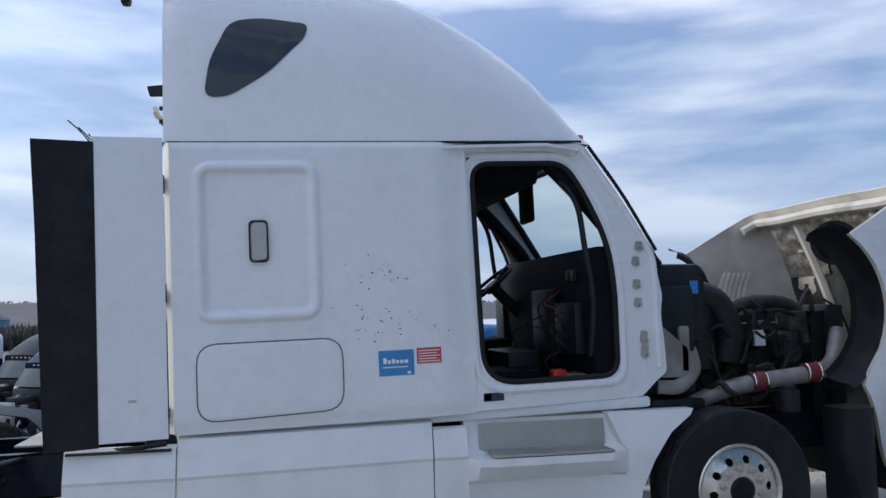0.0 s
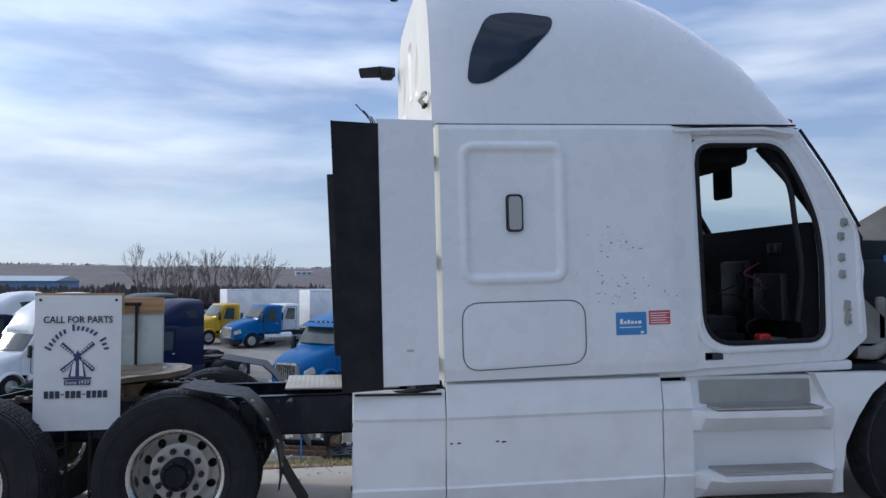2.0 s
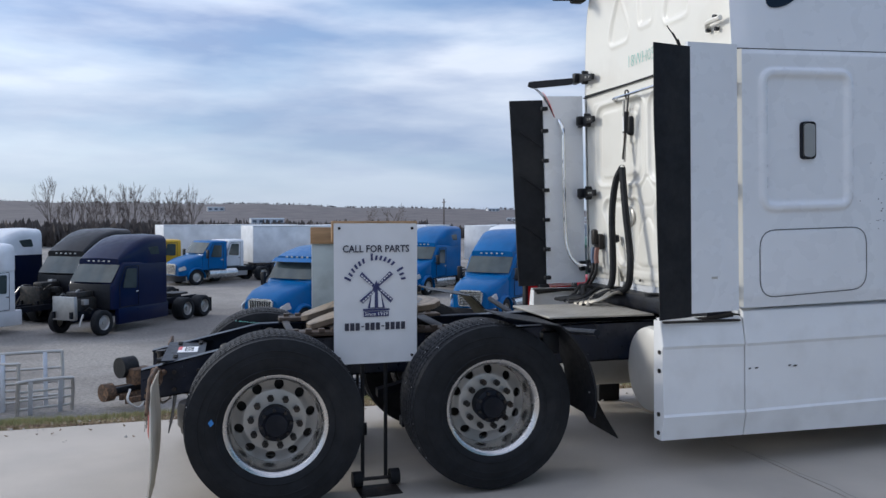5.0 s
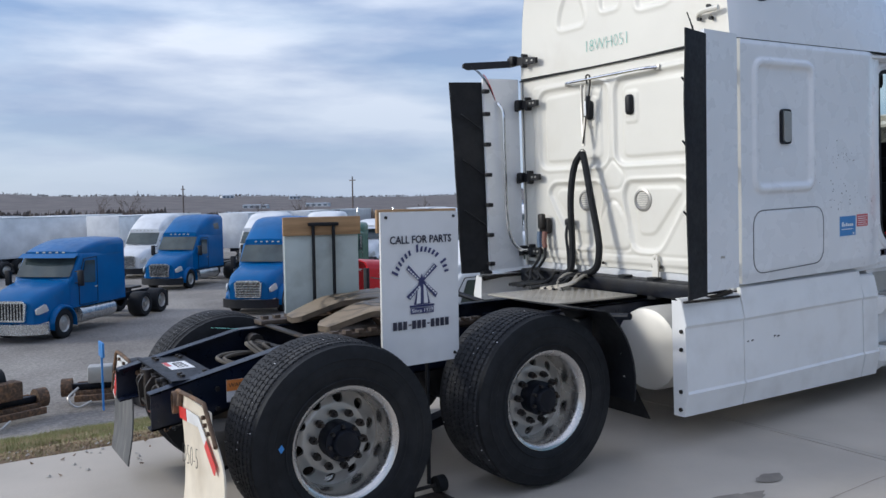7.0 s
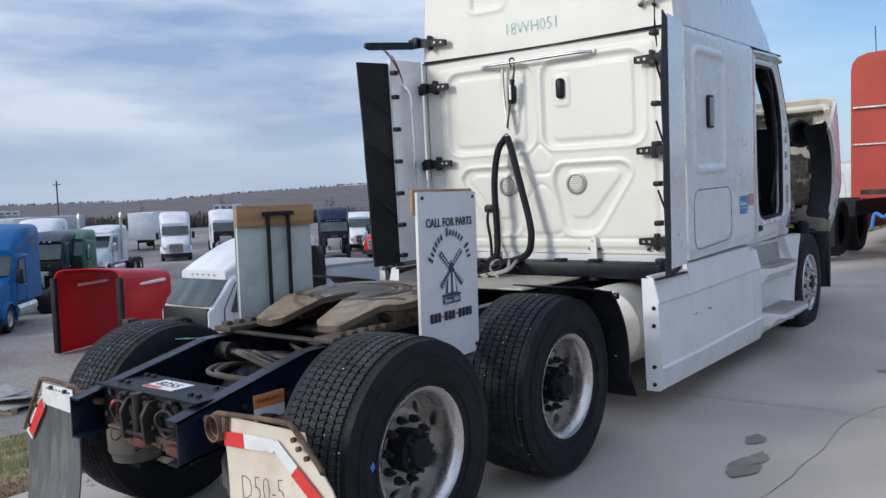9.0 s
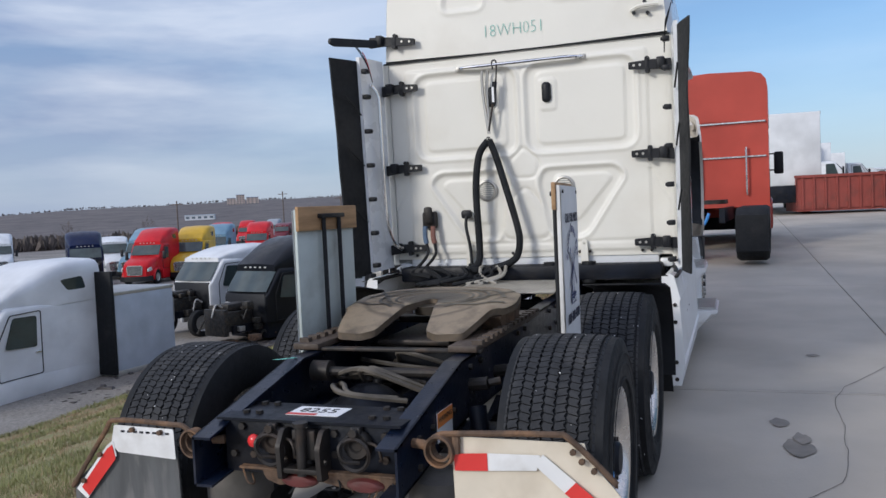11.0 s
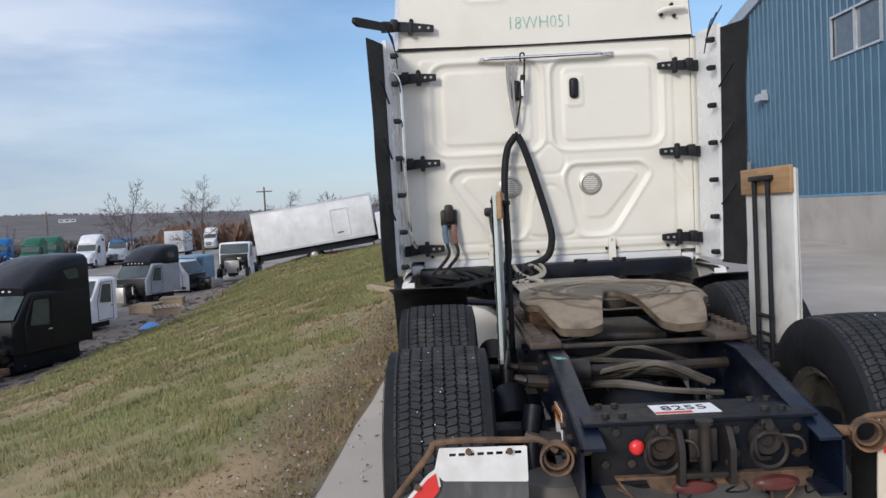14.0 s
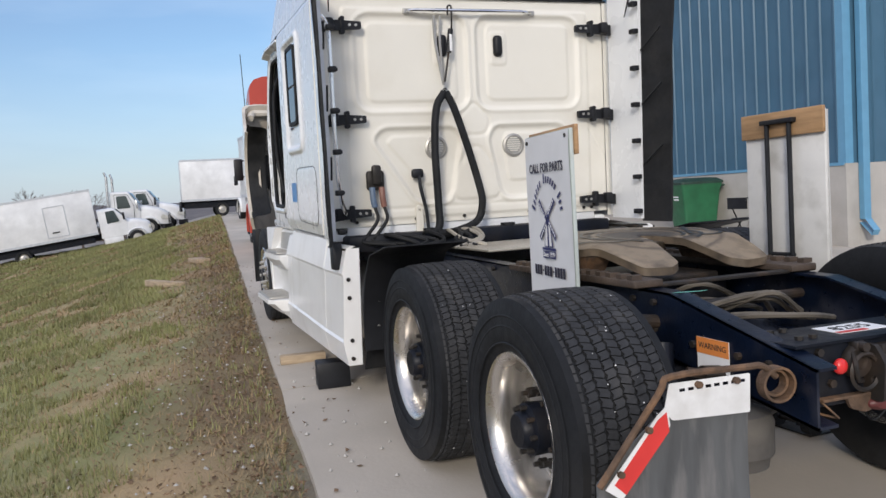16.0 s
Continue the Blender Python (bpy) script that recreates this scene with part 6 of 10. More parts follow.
fw = part("fifth_wheel", bm, greasy_plate(), truck, "greasy worn fifth wheel coupling plate", angle=50)
M["slide"] = material("rusty_grease", (0.065, 0.046, 0.033), 0.6, var=0.35, scale=9, grain=0.4, grain_scale=50, dirt=(0.04, 0.033, 0.028), dirt_amt=0.8, dirt_scale=6)
# side and underside faces: darker brown carries their shade along with the grease
part("plate_rim", under, material("rim_grease", (0.12, 0.09, 0.06), 0.6, var=0.3, scale=8, grain=0.3, grain_scale=40, dirt=(0.05, 0.04, 0.03), dirt_amt=0.95, dirt_scale=11), fw, "greasy rim of the plate, its shade put into the colour", angle=50)
M["grease"] = material("black_grease", (0.035, 0.028, 0.02), 0.35, var=0.3, scale=14, grain=0.2, grain_scale=40)
# grease grooves pressed in the plate
for r0 in (0.215, 0.30):
    bm = BM()
    L = []
    for k in range(41):
        a = radians(-150 + 300 * k / 40)
        p = [(0.10 + (r0 + d) * math.cos(a), (r0 + d) * math.sin(a)) for d in (-0.009, 0.009)]
        L.append([fw_put(*q, -0.0035) for q in p])
    loft(bm, L)
    part("grease_groove", bm, M["grease"], fw)
for sg in (-1, 1):
    for path in ([(0.36, 0.12), (0.30, 0.30), (0.10, 0.40)], [(-0.10, 0.16), (-0.12, 0.30), (0.0, 0.43)], [(-0.05, 0.20), (0.2, 0.34), (0.3, 0.40)]):
        P = curve_pts([(a, sg * b, 0) for a, b in path], 8)
        bm = BM()
        L = []
        for i, p in enumerate(P):
            d = (P[min(i + 1, len(P) - 1)] - P[max(i - 1, 0)]).normalized()
            s = Vector((-d.y, d.x, 0)) * 0.011
            L.append([fw_put(p.x + s.x, p.y + s.y, -0.0035), fw_put(p.x - s.x, p.y - s.y, -0.0035)])
        loft(bm, L)
        part("grease_groove", bm, M["grease"], fw)
bm = BM()
cyl(bm, FW @ Vector((0.06, 0, -0.075)), FW @ Vector((0.06, 0, -0.03)), 0.10, n=24)
part("lock_jaw", bm, M["grease"], fw)
for sg in (-1, 1):
    bm = BM()
    loft(bm, [[FW @ Vector((u, sg * v, z)) for u, z in ((-0.16, -0.06), (0.28, -0.06), (0.20, -0.16), (-0.08, -0.16))] for v in (0.33, 0.44)], close_u=True, caps=True)
    part("pivot_bracket", bm, M["rust"], fw)
    bm = BM()
    box(bm, 0.1, 1.35, sg * 0.405 - 0.05, sg * 0.405 + 0.09, 0.875, 0.905, 0.005)
    sl = part("slide_rail", bm, M["slide"], fw, "dark greasy slide rail with notches")
    for k in range(14):
        bm = BM()
        box(bm, 0.14 + 0.085 * k, 0.18 + 0.085 * k, sg * 0.45 - 0.02, sg * 0.45 + 0.03, 0.905, 0.925)
        part("slide_tooth", bm, M["slide"], sl, smooth=False)
bm = BM()
box(bm, 0.12, 0.17, -0.47, 0.47, 0.868, 0.884, 0.004)
box(bm, 1.12, 1.22, -0.44, 0.44, 0.86, 0.90, 0.006)
box(bm, 0.45, 1.05, -0.2, 0.2, 0.84, 0.87, 0.01)
part("base_plate", bm, M["steel"], fw)

# ---- deck plate, tank and step behind the cab ----
bm = BM()
box(bm, 1.95, 2.78, -0.42, 0.36, 0.935, 0.95, 0.004)
M["deck"] = material("deck_plate_alloy", (0.45, 0.42, 0.36), 0.45, metal=0.5, var=0.12, scale=6, grain=0.3, grain_scale=70, dirt=(0.25, 0.21, 0.16), dirt_amt=0.5)
dk = part("deck_plate", bm, M["deck"], truck, "dull alloy deck plate behind the cab")
bm = BM()
for i in range(22):
    for j in range(20):
        x, y = 1.98 + 0.036 * i, -0.40 + 0.038 * j
        a = 0.8 if (i + j) % 2 else -0.8
        d = Vector((math.cos(a), math.sin(a), 0)) * 0.012
        s = Vector((-d.y, d.x, 0)) * 0.22
        p = Vector((x, y, 0.9515))
        t = p + Vector((0, 0, 0.003))
        vs = [bm.verts.new(q) for q in (p - d, p - s, p + d, p + s)]
        tv = bm.verts.new(t)
        for k in range(4):
            bm.faces.new((vs[k], vs[(k + 1) % 4], tv))
part("diamond_tread", bm, M["deck"], dk)
for sg in (-1, 1):
    bm = BM()
    lathe(bm, [(0.0, -0.02), (0.24, -0.02), (0.29, 0.0), (0.30, 0.04), (0.30, 1.8), (0.29, 1.84), (0.24, 1.86), (0.0, 1.86)], 32, Matrix.Translation((2.58, sg * 0.70, 0.60 if sg < 0 else 0.50)) @ Matrix.Rotation(radians(-90), 4, "Z"))
    part("fuel_tank", bm, M["tank"], truck, "round fuel tank behind the side skirt", angle=50)
    # quarter fender and rubber flap ahead of the drive wheels
    bm = BM()
    secs = []
    for k in range(9):
        a = radians(38 + 62 * k / 8)
        r0 = 0.62
        x, z = 1.32 + r0 * math.sin(a) * 1.02, HUB + r0 * math.cos(a) * 0.98
        secs.append([Vector((x, sg * 0.72, z)), Vector((x, sg * 1.19, z)), Vector((x + 0.012, sg * 1.19, z + 0.004)), Vector((x + 0.012, sg * 0.72, z + 0.004))])
    ext = [[Vector((x, sg * y, z + d)) for y, d in ((0.72, 0), (1.19, 0), (1.19, 0.008), (0.72, 0.008))] for x, z in ((1.36, 1.05),)]
    loft(bm, ext + secs, close_u=True, caps=True)
    qf = part("quarter_fender", bm, M["plastic"], truck, "black quarter fender")
    bm = BM()
    loft(bm, [[Vector((x, sg * y, z)) for y in (0.74, 0.95, 1.16)] for x, z in ((1.95, 0.55), (2.02, 0.42), (2.12, 0.26))])
    loft(bm, [[Vector((x + 0.008, sg * y, z)) for y in (0.74, 0.95, 1.16)] for x, z in ((1.95, 0.55), (2.02, 0.42), (2.12, 0.26))])
    part("fender_flap", bm, M["rubber"], qf)
    for k in range(4):
        bm = BM()
        a = radians(45 + 14 * k)
        p = Vector((1.32 + 0.635 * math.sin(a), sg * 1.1, HUB + 0.62 * math.cos(a)))
        cyl(bm, p, p + Vector((0.01, 0, 0.012)), 0.012, n=8)
        part("bolt", bm, M["alu_dull"], qf)
    bm = BM()
    cyl(bm, (2.0, sg * 0.43, 0.86), (2.0, sg * 1.1, 0.93), 0.022, n=10)
    part("fender_bracket", bm, M["frame_black"], qf)
# lamp bracket on the right rail, cab mounts, pipes under the cab
bm = BM()
box(bm, 1.68, 1.80, -0.98, -0.90, 0.78, 0.93, 0.02, m=None)
part("lamp_bracket", bm, M["plastic"], truck)
for y in (-0.5, -0.2, 0.42):
    bm = BM()
    cyl(bm, (2.88, y, 0.92), (2.88, y, 1.08), 0.055, n=16)
    part("cab_mount", bm, M["rubber"], truck)
rp = random.Random(31)
for k in range(10):
    bm = BM()
    y = rp.uniform(0.2, 0.75)
    tube(bm, [(2.9, y, 1.02), (2.75, y + rp.uniform(-0.1, 0.1), 1.06), (2.6, y + rp.uniform(-0.2, 0.1), 1.0), (2.5, y + rp.uniform(-0.2, 0.2), 0.95)], 0.014, 6)
    part("air_fitting" if k < 3 else "air_hose", bm, M["deck"] if k < 3 else M["rubber"], truck)
bm = BM()
box(bm, 2.82, 3.2, -1.05, 1.05, 0.94, 1.06, 0.02)
part("cab_crossbeam", bm, M["frame_black"], truck)
for sg in (-1, 1):
    bm = BM()
    tube(bm, [(2.45, sg * 1.1, 0.98), (2.75, sg * 1.15, 1.0), (2.95, sg * 1.13, 1.02)], 0.02, 6)
    box(bm, 2.42, 2.98, sg * 1.14 - 0.05, sg * 1.14 + 0.03, 0.985, 1.0, 0.004)
    part("skirt_top_rail", bm, M["steel"], truck)


# ---- side skirts and steps ----
PROF = [(0.235, 1.195), (0.39, 1.225), (0.405, 1.212), (0.82, 1.196), (0.84, 1.205), (1.0, 1.165), (1.015, 1.14)]


def skirt_panel(sg, x0, x1, name, label="", top=0.0):
    bm = BM()
    secs = []
    for x in (x0, x0 + 0.004, x1 - 0.004, x1):
        d = 0.004 if x in (x0, x1) else 0
        f = 0.03 * step01((x - 3.0) / 1.5, 0, 1)
        pr = [(z + (f if z > 0.3 else 0) + (0.045 if x0 > 3 and z > 0.9 else 0), y - d) for z, y in PROF]
        secs.append([Vector((x, sg * y, z)) for z, y in pr] + [Vector((x, sg * (y - 0.03), z)) for z, y in reversed(pr)])
    loft(bm, secs, close_u=True, caps=True)
    return part(name, bm, M["skirt_white"], truck, label, angle=25)


def skirt(sg):
    a = skirt_panel(sg, 2.41, 3.005, "skirt_panel", "white fuel tank skirt panel")
    b = skirt_panel(sg, 3.012, 4.485, "skirt_panel", "white fuel tank skirt panel")
    # rear return flange with bolts
    bm = BM()
    loft(bm, [[Vector((2.41 + d, sg * (y - 0.002), z)) for z, y in PROF] for d in (0.0, 0.012)], caps=False)
    plate(bm, [Vector((PROF[0][1] - 0.09, 0.235)), Vector((PROF[0][1], 0.235)), Vector((1.222, 0.39)), Vector((1.195, 0.82)), Vector((1.16, 1.0)), Vector((1.08, 1.0))], [], lambda u, v, w: Vector((2.409 + w, sg * u, v)), 0.006)
    fl = part("skirt_flange", bm, M["skirt_white"], a, smooth=False)
    for z in (0.28, 0.40, 0.68, 0.80):
        bm = BM()
        cyl(bm, (2.41, sg * 1.165, z), (2.400, sg * 1.165, z), 0.014, n=10)
        part("bolt", bm, M["steel"], fl)
    # step unit
    bm = BM()
    f = 0.03
    pr = [(z + (f if z > 0.3 else 0), y) for z, y in PROF]
    secs = [[Vector((x, sg * y, z)) for z, y in pr] + [Vector((x, sg * (y - 0.03), z)) for z, y in reversed(pr)] for x in (4.492, 4.70)]
    loft(bm, secs, close_u=True, caps=True)
    st_ = part("step_unit", bm, M["skirt_white"], truck, "white step unit with two alloy treads", angle=25)
    # lower body under and between the steps: z, y pairs bulging out at each tread
    sp = [(0.265, 1.16), (0.34, 1.30), (0.41, 1.385), (0.445, 1.385), (0.448, 1.13), (0.50, 1.125), (0.70, 1.15), (0.72, 1.20), (0.81, 1.285), (0.855, 1.285), (0.86, 1.115), (0.90, 1.105), (1.07, 1.085), (1.08, 1.05)]
    bm = BM()
    secs = []
    for x, k in ((4.695, 0.0), (4.70, 0.02), (4.76, 0.7), (4.84, 1.0), (5.60, 1.0), (5.72, 0.15), (5.76, 0.0)):
        s = []
        for (z, y) in sp:
            base = 1.20 if z < 0.9 else 1.15
            yy = y * k + (base if z < 1.05 else 1.10) * (1 - k)
            s.append(Vector((x, sg * yy, z)))
        secs.append(s + [Vector((p.x, sg * 1.02, p.z)) for p in reversed(s)])
    loft(bm, secs, close_u=True, caps=True)
    part("step_body", bm, M["skirt_white"], st_, angle=25)
    for z, y0, y1 in ((0.448, 1.13, 1.37), (0.861, 1.12, 1.275)):
        bm = BM()
        box(bm, 4.84, 5.62, min(sg * y0, sg * y1), max(sg * y0, sg * y1), z, z + 0.014, 0.004)
        tr = part("step_tread", bm, M["alu_dull"], st_, "ribbed alloy tread")
        bm = BM()
        for k in range(24):
            x = 4.85 + 0.032 * k
            box(bm, x, x + 0.014, min(sg * (y0 + 0.01), sg * (y1 - 0.012)), max(sg * (y0 + 0.01), sg * (y1 - 0.012)), z + 0.014, z + 0.019)
        part("tread_rib", bm, M["alu_dull"], tr, smooth=False)
    bm = BM()
    loft(bm, [[Vector((x, sg * (1.112 - 0.003), 0.885)), Vector((x, sg * (1.090), 1.045))] for x in (4.79, 5.62)])
    loft(bm, [[Vector((x, sg * (1.122 - 0.003), 0.885)), Vector((x, sg * (1.100), 1.045))] for x in (4.79, 5.62)])
    part("kick_plate", bm, M["alu_dull"], st_, "brushed alloy kick plate", smooth=False)
    # front arch piece
    arch = [Vector(p) for p in ((5.74, 0.27), (5.80, 0.27), (5.80, 0.40), (5.83, 0.60), (5.92, 0.78), (6.05, 0.95), (6.20, 1.05), (6.22, 1.09), (5.62, 1.09), (5.70, 0.90), (5.74, 0.86))]
    bm = BM()
    plate(bm, arch, [], lambda u, v, w: Vector((u, sg * (1.205 - 0.04 * step01(v, 0.85, 1.09) - w), v)), 0.10)
    part("wheel_arch", bm, M["skirt_white"], st_, "white arch behind the steer wheel", angle=30)
    return a, b


sk_r = skirt(-1)
sk_l = skirt(1)
for x0, x1, dz in ((3.03, 3.055, 0), (3.075, 3.11, 0.002), (3.33, 3.36, 0.008), (3.365, 3.41, 0.004)):
    bm = BM()
    plate(bm, rounded([(x0, 0.672 + dz), ((x0 + x1) / 2, 0.668 + dz), (x1, 0.676 + dz), ((x0 + x1) / 2, 0.682 + dz)], 0.003, 1), [], lambda u, v, w: Vector((u, -1.2075 + w, v)), 0.001)
    part("scrape_mark", bm, M["steel"], sk_r[1], smooth=False)
bm = BM()
box(bm, 2.50, 2.60, 1.17, 1.235, 0.86, 1.04, 0.01)
part("loose_bracket", bm, M["plastic"], sk_l[0])

# ---- engine bay ----
bm = BM()
box(bm, 5.98, 6.40, -0.92, 0.92, 1.15, 1.90, 0.04)
box(bm, 6.05, 6.50, -0.85, -0.35, 1.50, 2.05, 0.03)
fwall = part("cowl", bm, M["plastic"], truck, "black cowl and heater box")
for k in range(6):
    bm = BM()
    box(bm, 6.50, 6.53, -0.82 + 0.07 * k, -0.79 + 0.07 * k, 1.55, 1.95)
    part("cowl_rib", bm, M["plastic"], fwall, smooth=False)
bm = BM()
box(bm, 6.40, 6.46, -0.862, -0.856, 1.84, 1.93)
part("sticker", bm, M["blue_plastic"], fwall, smooth=False)
bm = BM()
box(bm, 6.45, 7.55, -0.32, 0.32, 0.95, 1.50, 0.06)
box(bm, 6.55, 7.50, -0.24, 0.24, 1.50, 1.72, 0.05)
eng = part("engine", bm, M["engine"], truck, "greasy diesel engine with pipes and hoses")
for k in range(5):
    bm = BM()
    box(bm, 6.58 + 0.18 * k, 6.70 + 0.18 * k, -0.22, 0.20, 1.70, 1.77, 0.025)
    part("valve_cover", bm, M["engine"], eng)
bm = BM()
tube(bm, [(6.40, -0.50, 1.80), (6.55, -0.58, 1.84), (6.72, -0.62, 1.78), (6.82, -0.62, 1.58), (6.80, -0.60, 1.35)], 0.105, 16)
part("intake_pipe", bm, M["plastic"], eng, "thick black intake pipe")
bm = BM()
cyl(bm, (6.60, -0.55, 1.30), (6.60, -0.55, 1.75), 0.14, n=24)
part("air_cleaner", bm, M["plastic"], eng)
bm = BM()
tube(bm, [(7.75, -0.62, 1.55), (7.62, -0.70, 1.32), (7.45, -0.72, 1.25), (7.0, -0.72, 1.20), (6.70, -0.70, 1.14), (6.50, -0.65, 1.05)], 0.062, 14)
cp = part("charge_pipe", bm, M["pipe_grey"], eng, "dirty alloy charge air pipe")
for x, z in ((7.42, 1.25), (6.98, 1.197)):
    bm = BM()
    cyl(bm, (x - 0.06, -0.72, z - 0.006), (x + 0.06, -0.72, z + 0.006), 0.072, n=18)
    part("hose_coupler", bm, M["coupler"], cp, "dark red silicone coupler")
    for d in (-0.05, 0.05):
        bm = BM()
        lathe(bm, [(0.074, -0.006), (0.078, 0.0), (0.074, 0.006)], 20, Matrix.Translation((x + d, -0.72, z)) @ Matrix.Rotation(radians(90), 4, "Z"))
        part("hose_clamp", bm, M["chrome"], cp)
bm = BM()
tube(bm, [(6.98, -0.34, 1.62), (7.05, -0.42, 1.75), (7.25, -0.42, 1.78), (7.5, -0.40, 1.74), (7.6, -0.4, 1.6), (7.62, -0.42, 1.45)], 0.055, 12)
part("coolant_pipe", bm, M["engine"], eng)
bm = BM()
box(bm, 7.02, 7.40, -0.40, -0.30, 1.46, 1.62, 0.03)
part("oil_cooler", bm, M["engine"], eng)
bm = BM()
box(bm, 7.16, 7.25, -0.44, -0.40, 1.44, 1.56, 0.004)
part("engine_label", bm, M["white_print"], eng, smooth=False)
re_ = random.Random(77)
for k in range(46):
    bm = BM()
    p = Vector((re_.uniform(6.5, 7.65), re_.uniform(-0.66, -0.3), re_.uniform(1.1, 1.80)))
    q = p + Vector((re_.uniform(-0.3, 0.3), re_.uniform(-0.15, 0.1), re_.uniform(-0.35, 0.1)))
    tube(bm, [p, p.lerp(q, 0.35) + Vector((0, -0.06, re_.uniform(-0.05, 0.12))), p.lerp(q, 0.7) + Vector((0, -0.05, re_.uniform(-0.1, 0.05))), q], re_.uniform(0.008, 0.022), 7)
    part("engine_hose", bm, M["rubber"] if k % 3 else M["engine"], eng)
for k in range(30):
    bm = BM()
    x, y, z, s = re_.uniform(6.5, 7.5), re_.uniform(-0.5, -0.28), re_.uniform(1.0, 1.65), re_.uniform(0.03, 0.08)
    if k % 2:
        box(bm, x - s, x + s, y - s, y + s, z - s, z + s, 0.012)
    else:
        cyl(bm, (x, y - s, z), (x, y + s, z), s, n=14)
    part("engine_unit", bm, M["engine"], eng)
bm = BM()
box(bm, 7.72, 7.86, -0.55, 0.55, 0.85, 1.75, 0.02)
rad = part("radiator", bm, M["plastic"], truck, "black radiator and shroud")
bm = BM()
loft(bm, [[Vector((x, y, z)) for y, z in ((-0.5, 0.9), (0.5, 0.9), (0.5, 1.7), (-0.5, 1.7))] for x in (7.72, 7.60)], close_u=True)
part("fan_shroud", bm, M["plastic"], rad)
bm = BM()
box(bm, 6.15, 6.55, -0.75, -0.45, 0.98, 1.10, 0.02)
box(bm, 6.0, 6.3, -1.02, -0.6, 1.02, 1.14, 0.03)
part("fender_apron", bm, M["plastic"], truck)
bm = BM()
tube(bm, [(6.05, -1.0, 1.22), (6.2, -1.02, 1.22), (6.35, -0.95, 1.32), (6.38, -0.85, 1.45)], 0.05, 12)
part("drain_duct", bm, M["apron_grey"], truck)
bm = BM()
box(bm, 6.22, 6.30, -1.02, -0.98, 1.30, 1.62, 0.02)
plate(bm, rounded([(6.02, 1.28), (6.32, 1.28), (6.36, 1.40), (6.10, 1.62), (6.02, 1.62)], 0.03, 3), [], lambda u, v, w: Vector((u, -1.02 + w, v)), 0.03)
part("apron_panel", bm, M["apron_grey"], truck, "dirty plastic apron panel")
# bumper end, splash guard, reservoir, front spring, axle beam
for sg in (-1, 1):
    bm = BM()
    loft(bm, [[Vector((x, sg * y, z)) for x, y in ((7.31 + 0.10 * (z < 0.5), 1.10), (7.34 + 0.10 * (z < 0.5), 1.17), (7.42, 1.19), (7.52, 1.18), (7.60, 1.13), (7.65, 1.02), (7.64, 0.9), (7.33, 0.95))] for z in (0.40, 0.46, 0.8, 1.0, 1.04)], close_u=True, caps=True)
    part("bumper_end", bm, M["plastic"], truck, "black bumper end piece", angle=40)
bm = BM()
box(bm, 7.85, 8.10, -1.05, 1.05, 0.40, 0.80, 0.05)
part("bumper", bm, M["plastic"], truck, "black front bumper")
bm = BM()
cyl(bm, (7.05, -0.98, 1.02), (7.05, -0.98, 1.16), 0.075, n=18)
cyl(bm, (7.05, -0.98, 1.16), (7.05, -0.98, 1.19), 0.05, n=14)
part("reservoir", bm, M["plastic"], truck)
bm = BM()
box(bm, 6.46, 6.60, -0.9, 0.9, 0.42, 0.53, 0.03)
part("front_axle", bm, M["frame_black"], truck)
for sg in (-1, 1):
    bm = BM()
    loft(bm, [[Vector((x, sg * 0.43 + d, z + e)) for d, e in ((-0.045, 0), (0.045, 0), (0.045, 0.05), (-0.045, 0.05))] for x, z in ((5.75, 0.66), (6.1, 0.58), (6.53, 0.53), (6.95, 0.58), (7.3, 0.66))], close_u=True, caps=True)
    part("leaf_spring", bm, M["frame_black"], truck)
bm = BM()
cyl(bm, (6.9, -0.75, 0.62), (7.2, -0.55, 0.85), 0.05, n=10)
part("steering_gear", bm, M["frame_black"], truck)

# ---- tilted hood ----
HOOD = pose(8.30, 0, 0.74, 0, 60, 0)      # hinged at the bumper, thrown forward
HL = 1.72
ARCH_X, ARCH_Z, ARCH_R = -1.45, -0.56, 0.62


def hood_foot(x):
    """Lower edge of the flank: the fender skirt, then the wheel arch."""
    d = ARCH_R ** 2 - (x - ARCH_X) ** 2
    return ARCH_Z + math.sqrt(d) if d > 0.02 else -0.47


def hood_sec(s, inset=0.0):
    """Section at s = 0 front to 1 rear, in hood space: x back along the hood, z out from the engine."""
    x = -HL * s
    w = 0.90 + 0.26 * step01(s, 0.0, 0.45) - inset
    h = 0.58 + 0.28 * step01(s, 0, 1.0) - inset
    zb = hood_foot(x)
    r = 0.30 - 0.12 * s
    P = [(w + 0.03, zb), (w + 0.02, zb + (h - r - zb) * 0.33), (w, zb + (h - r - zb) * 0.66), (w - 0.02, h - r), (w - 0.02 - r * 0.10, h - r * 0.55), (w - 0.02 - r * 0.36, h - r * 0.18), (w - 0.02 - r, h), (w * 0.55, h + 0.035 - 0.05 * s), (w * 0.28, h + 0.075 - 0.07 * s), (0.0, h + 0.09 - 0.07 * s)]
    return [Vector((x, -y, z)) for y, z in P] + [Vector((x, y, z)) for y, z in P[-2::-1]]


NS = 24
So = [[HOOD @ p for p in hood_sec(i / NS)] for i in range(NS + 1)]
bm = BM()
loft(bm, So)
hood = part("hood", bm, M["white"], truck, "white hood tilted forward with a dirty inner skin", angle=40)
bm = BM()
Si = [[HOOD @ p for p in hood_sec(i / NS, 0.035)] for i in range(NS + 1)]
loft(bm, Si)
loft(bm, [So[-1], Si[-1]])
loft(bm, [[p for p in (a[0] for a in So)], [a[0] for a in Si]])
loft(bm, [[a[-1] for a in So], [a[-1] for a in Si]])
part("hood_liner", bm, M["hood_in"], hood, "dirty cream inner skin", angle=40)
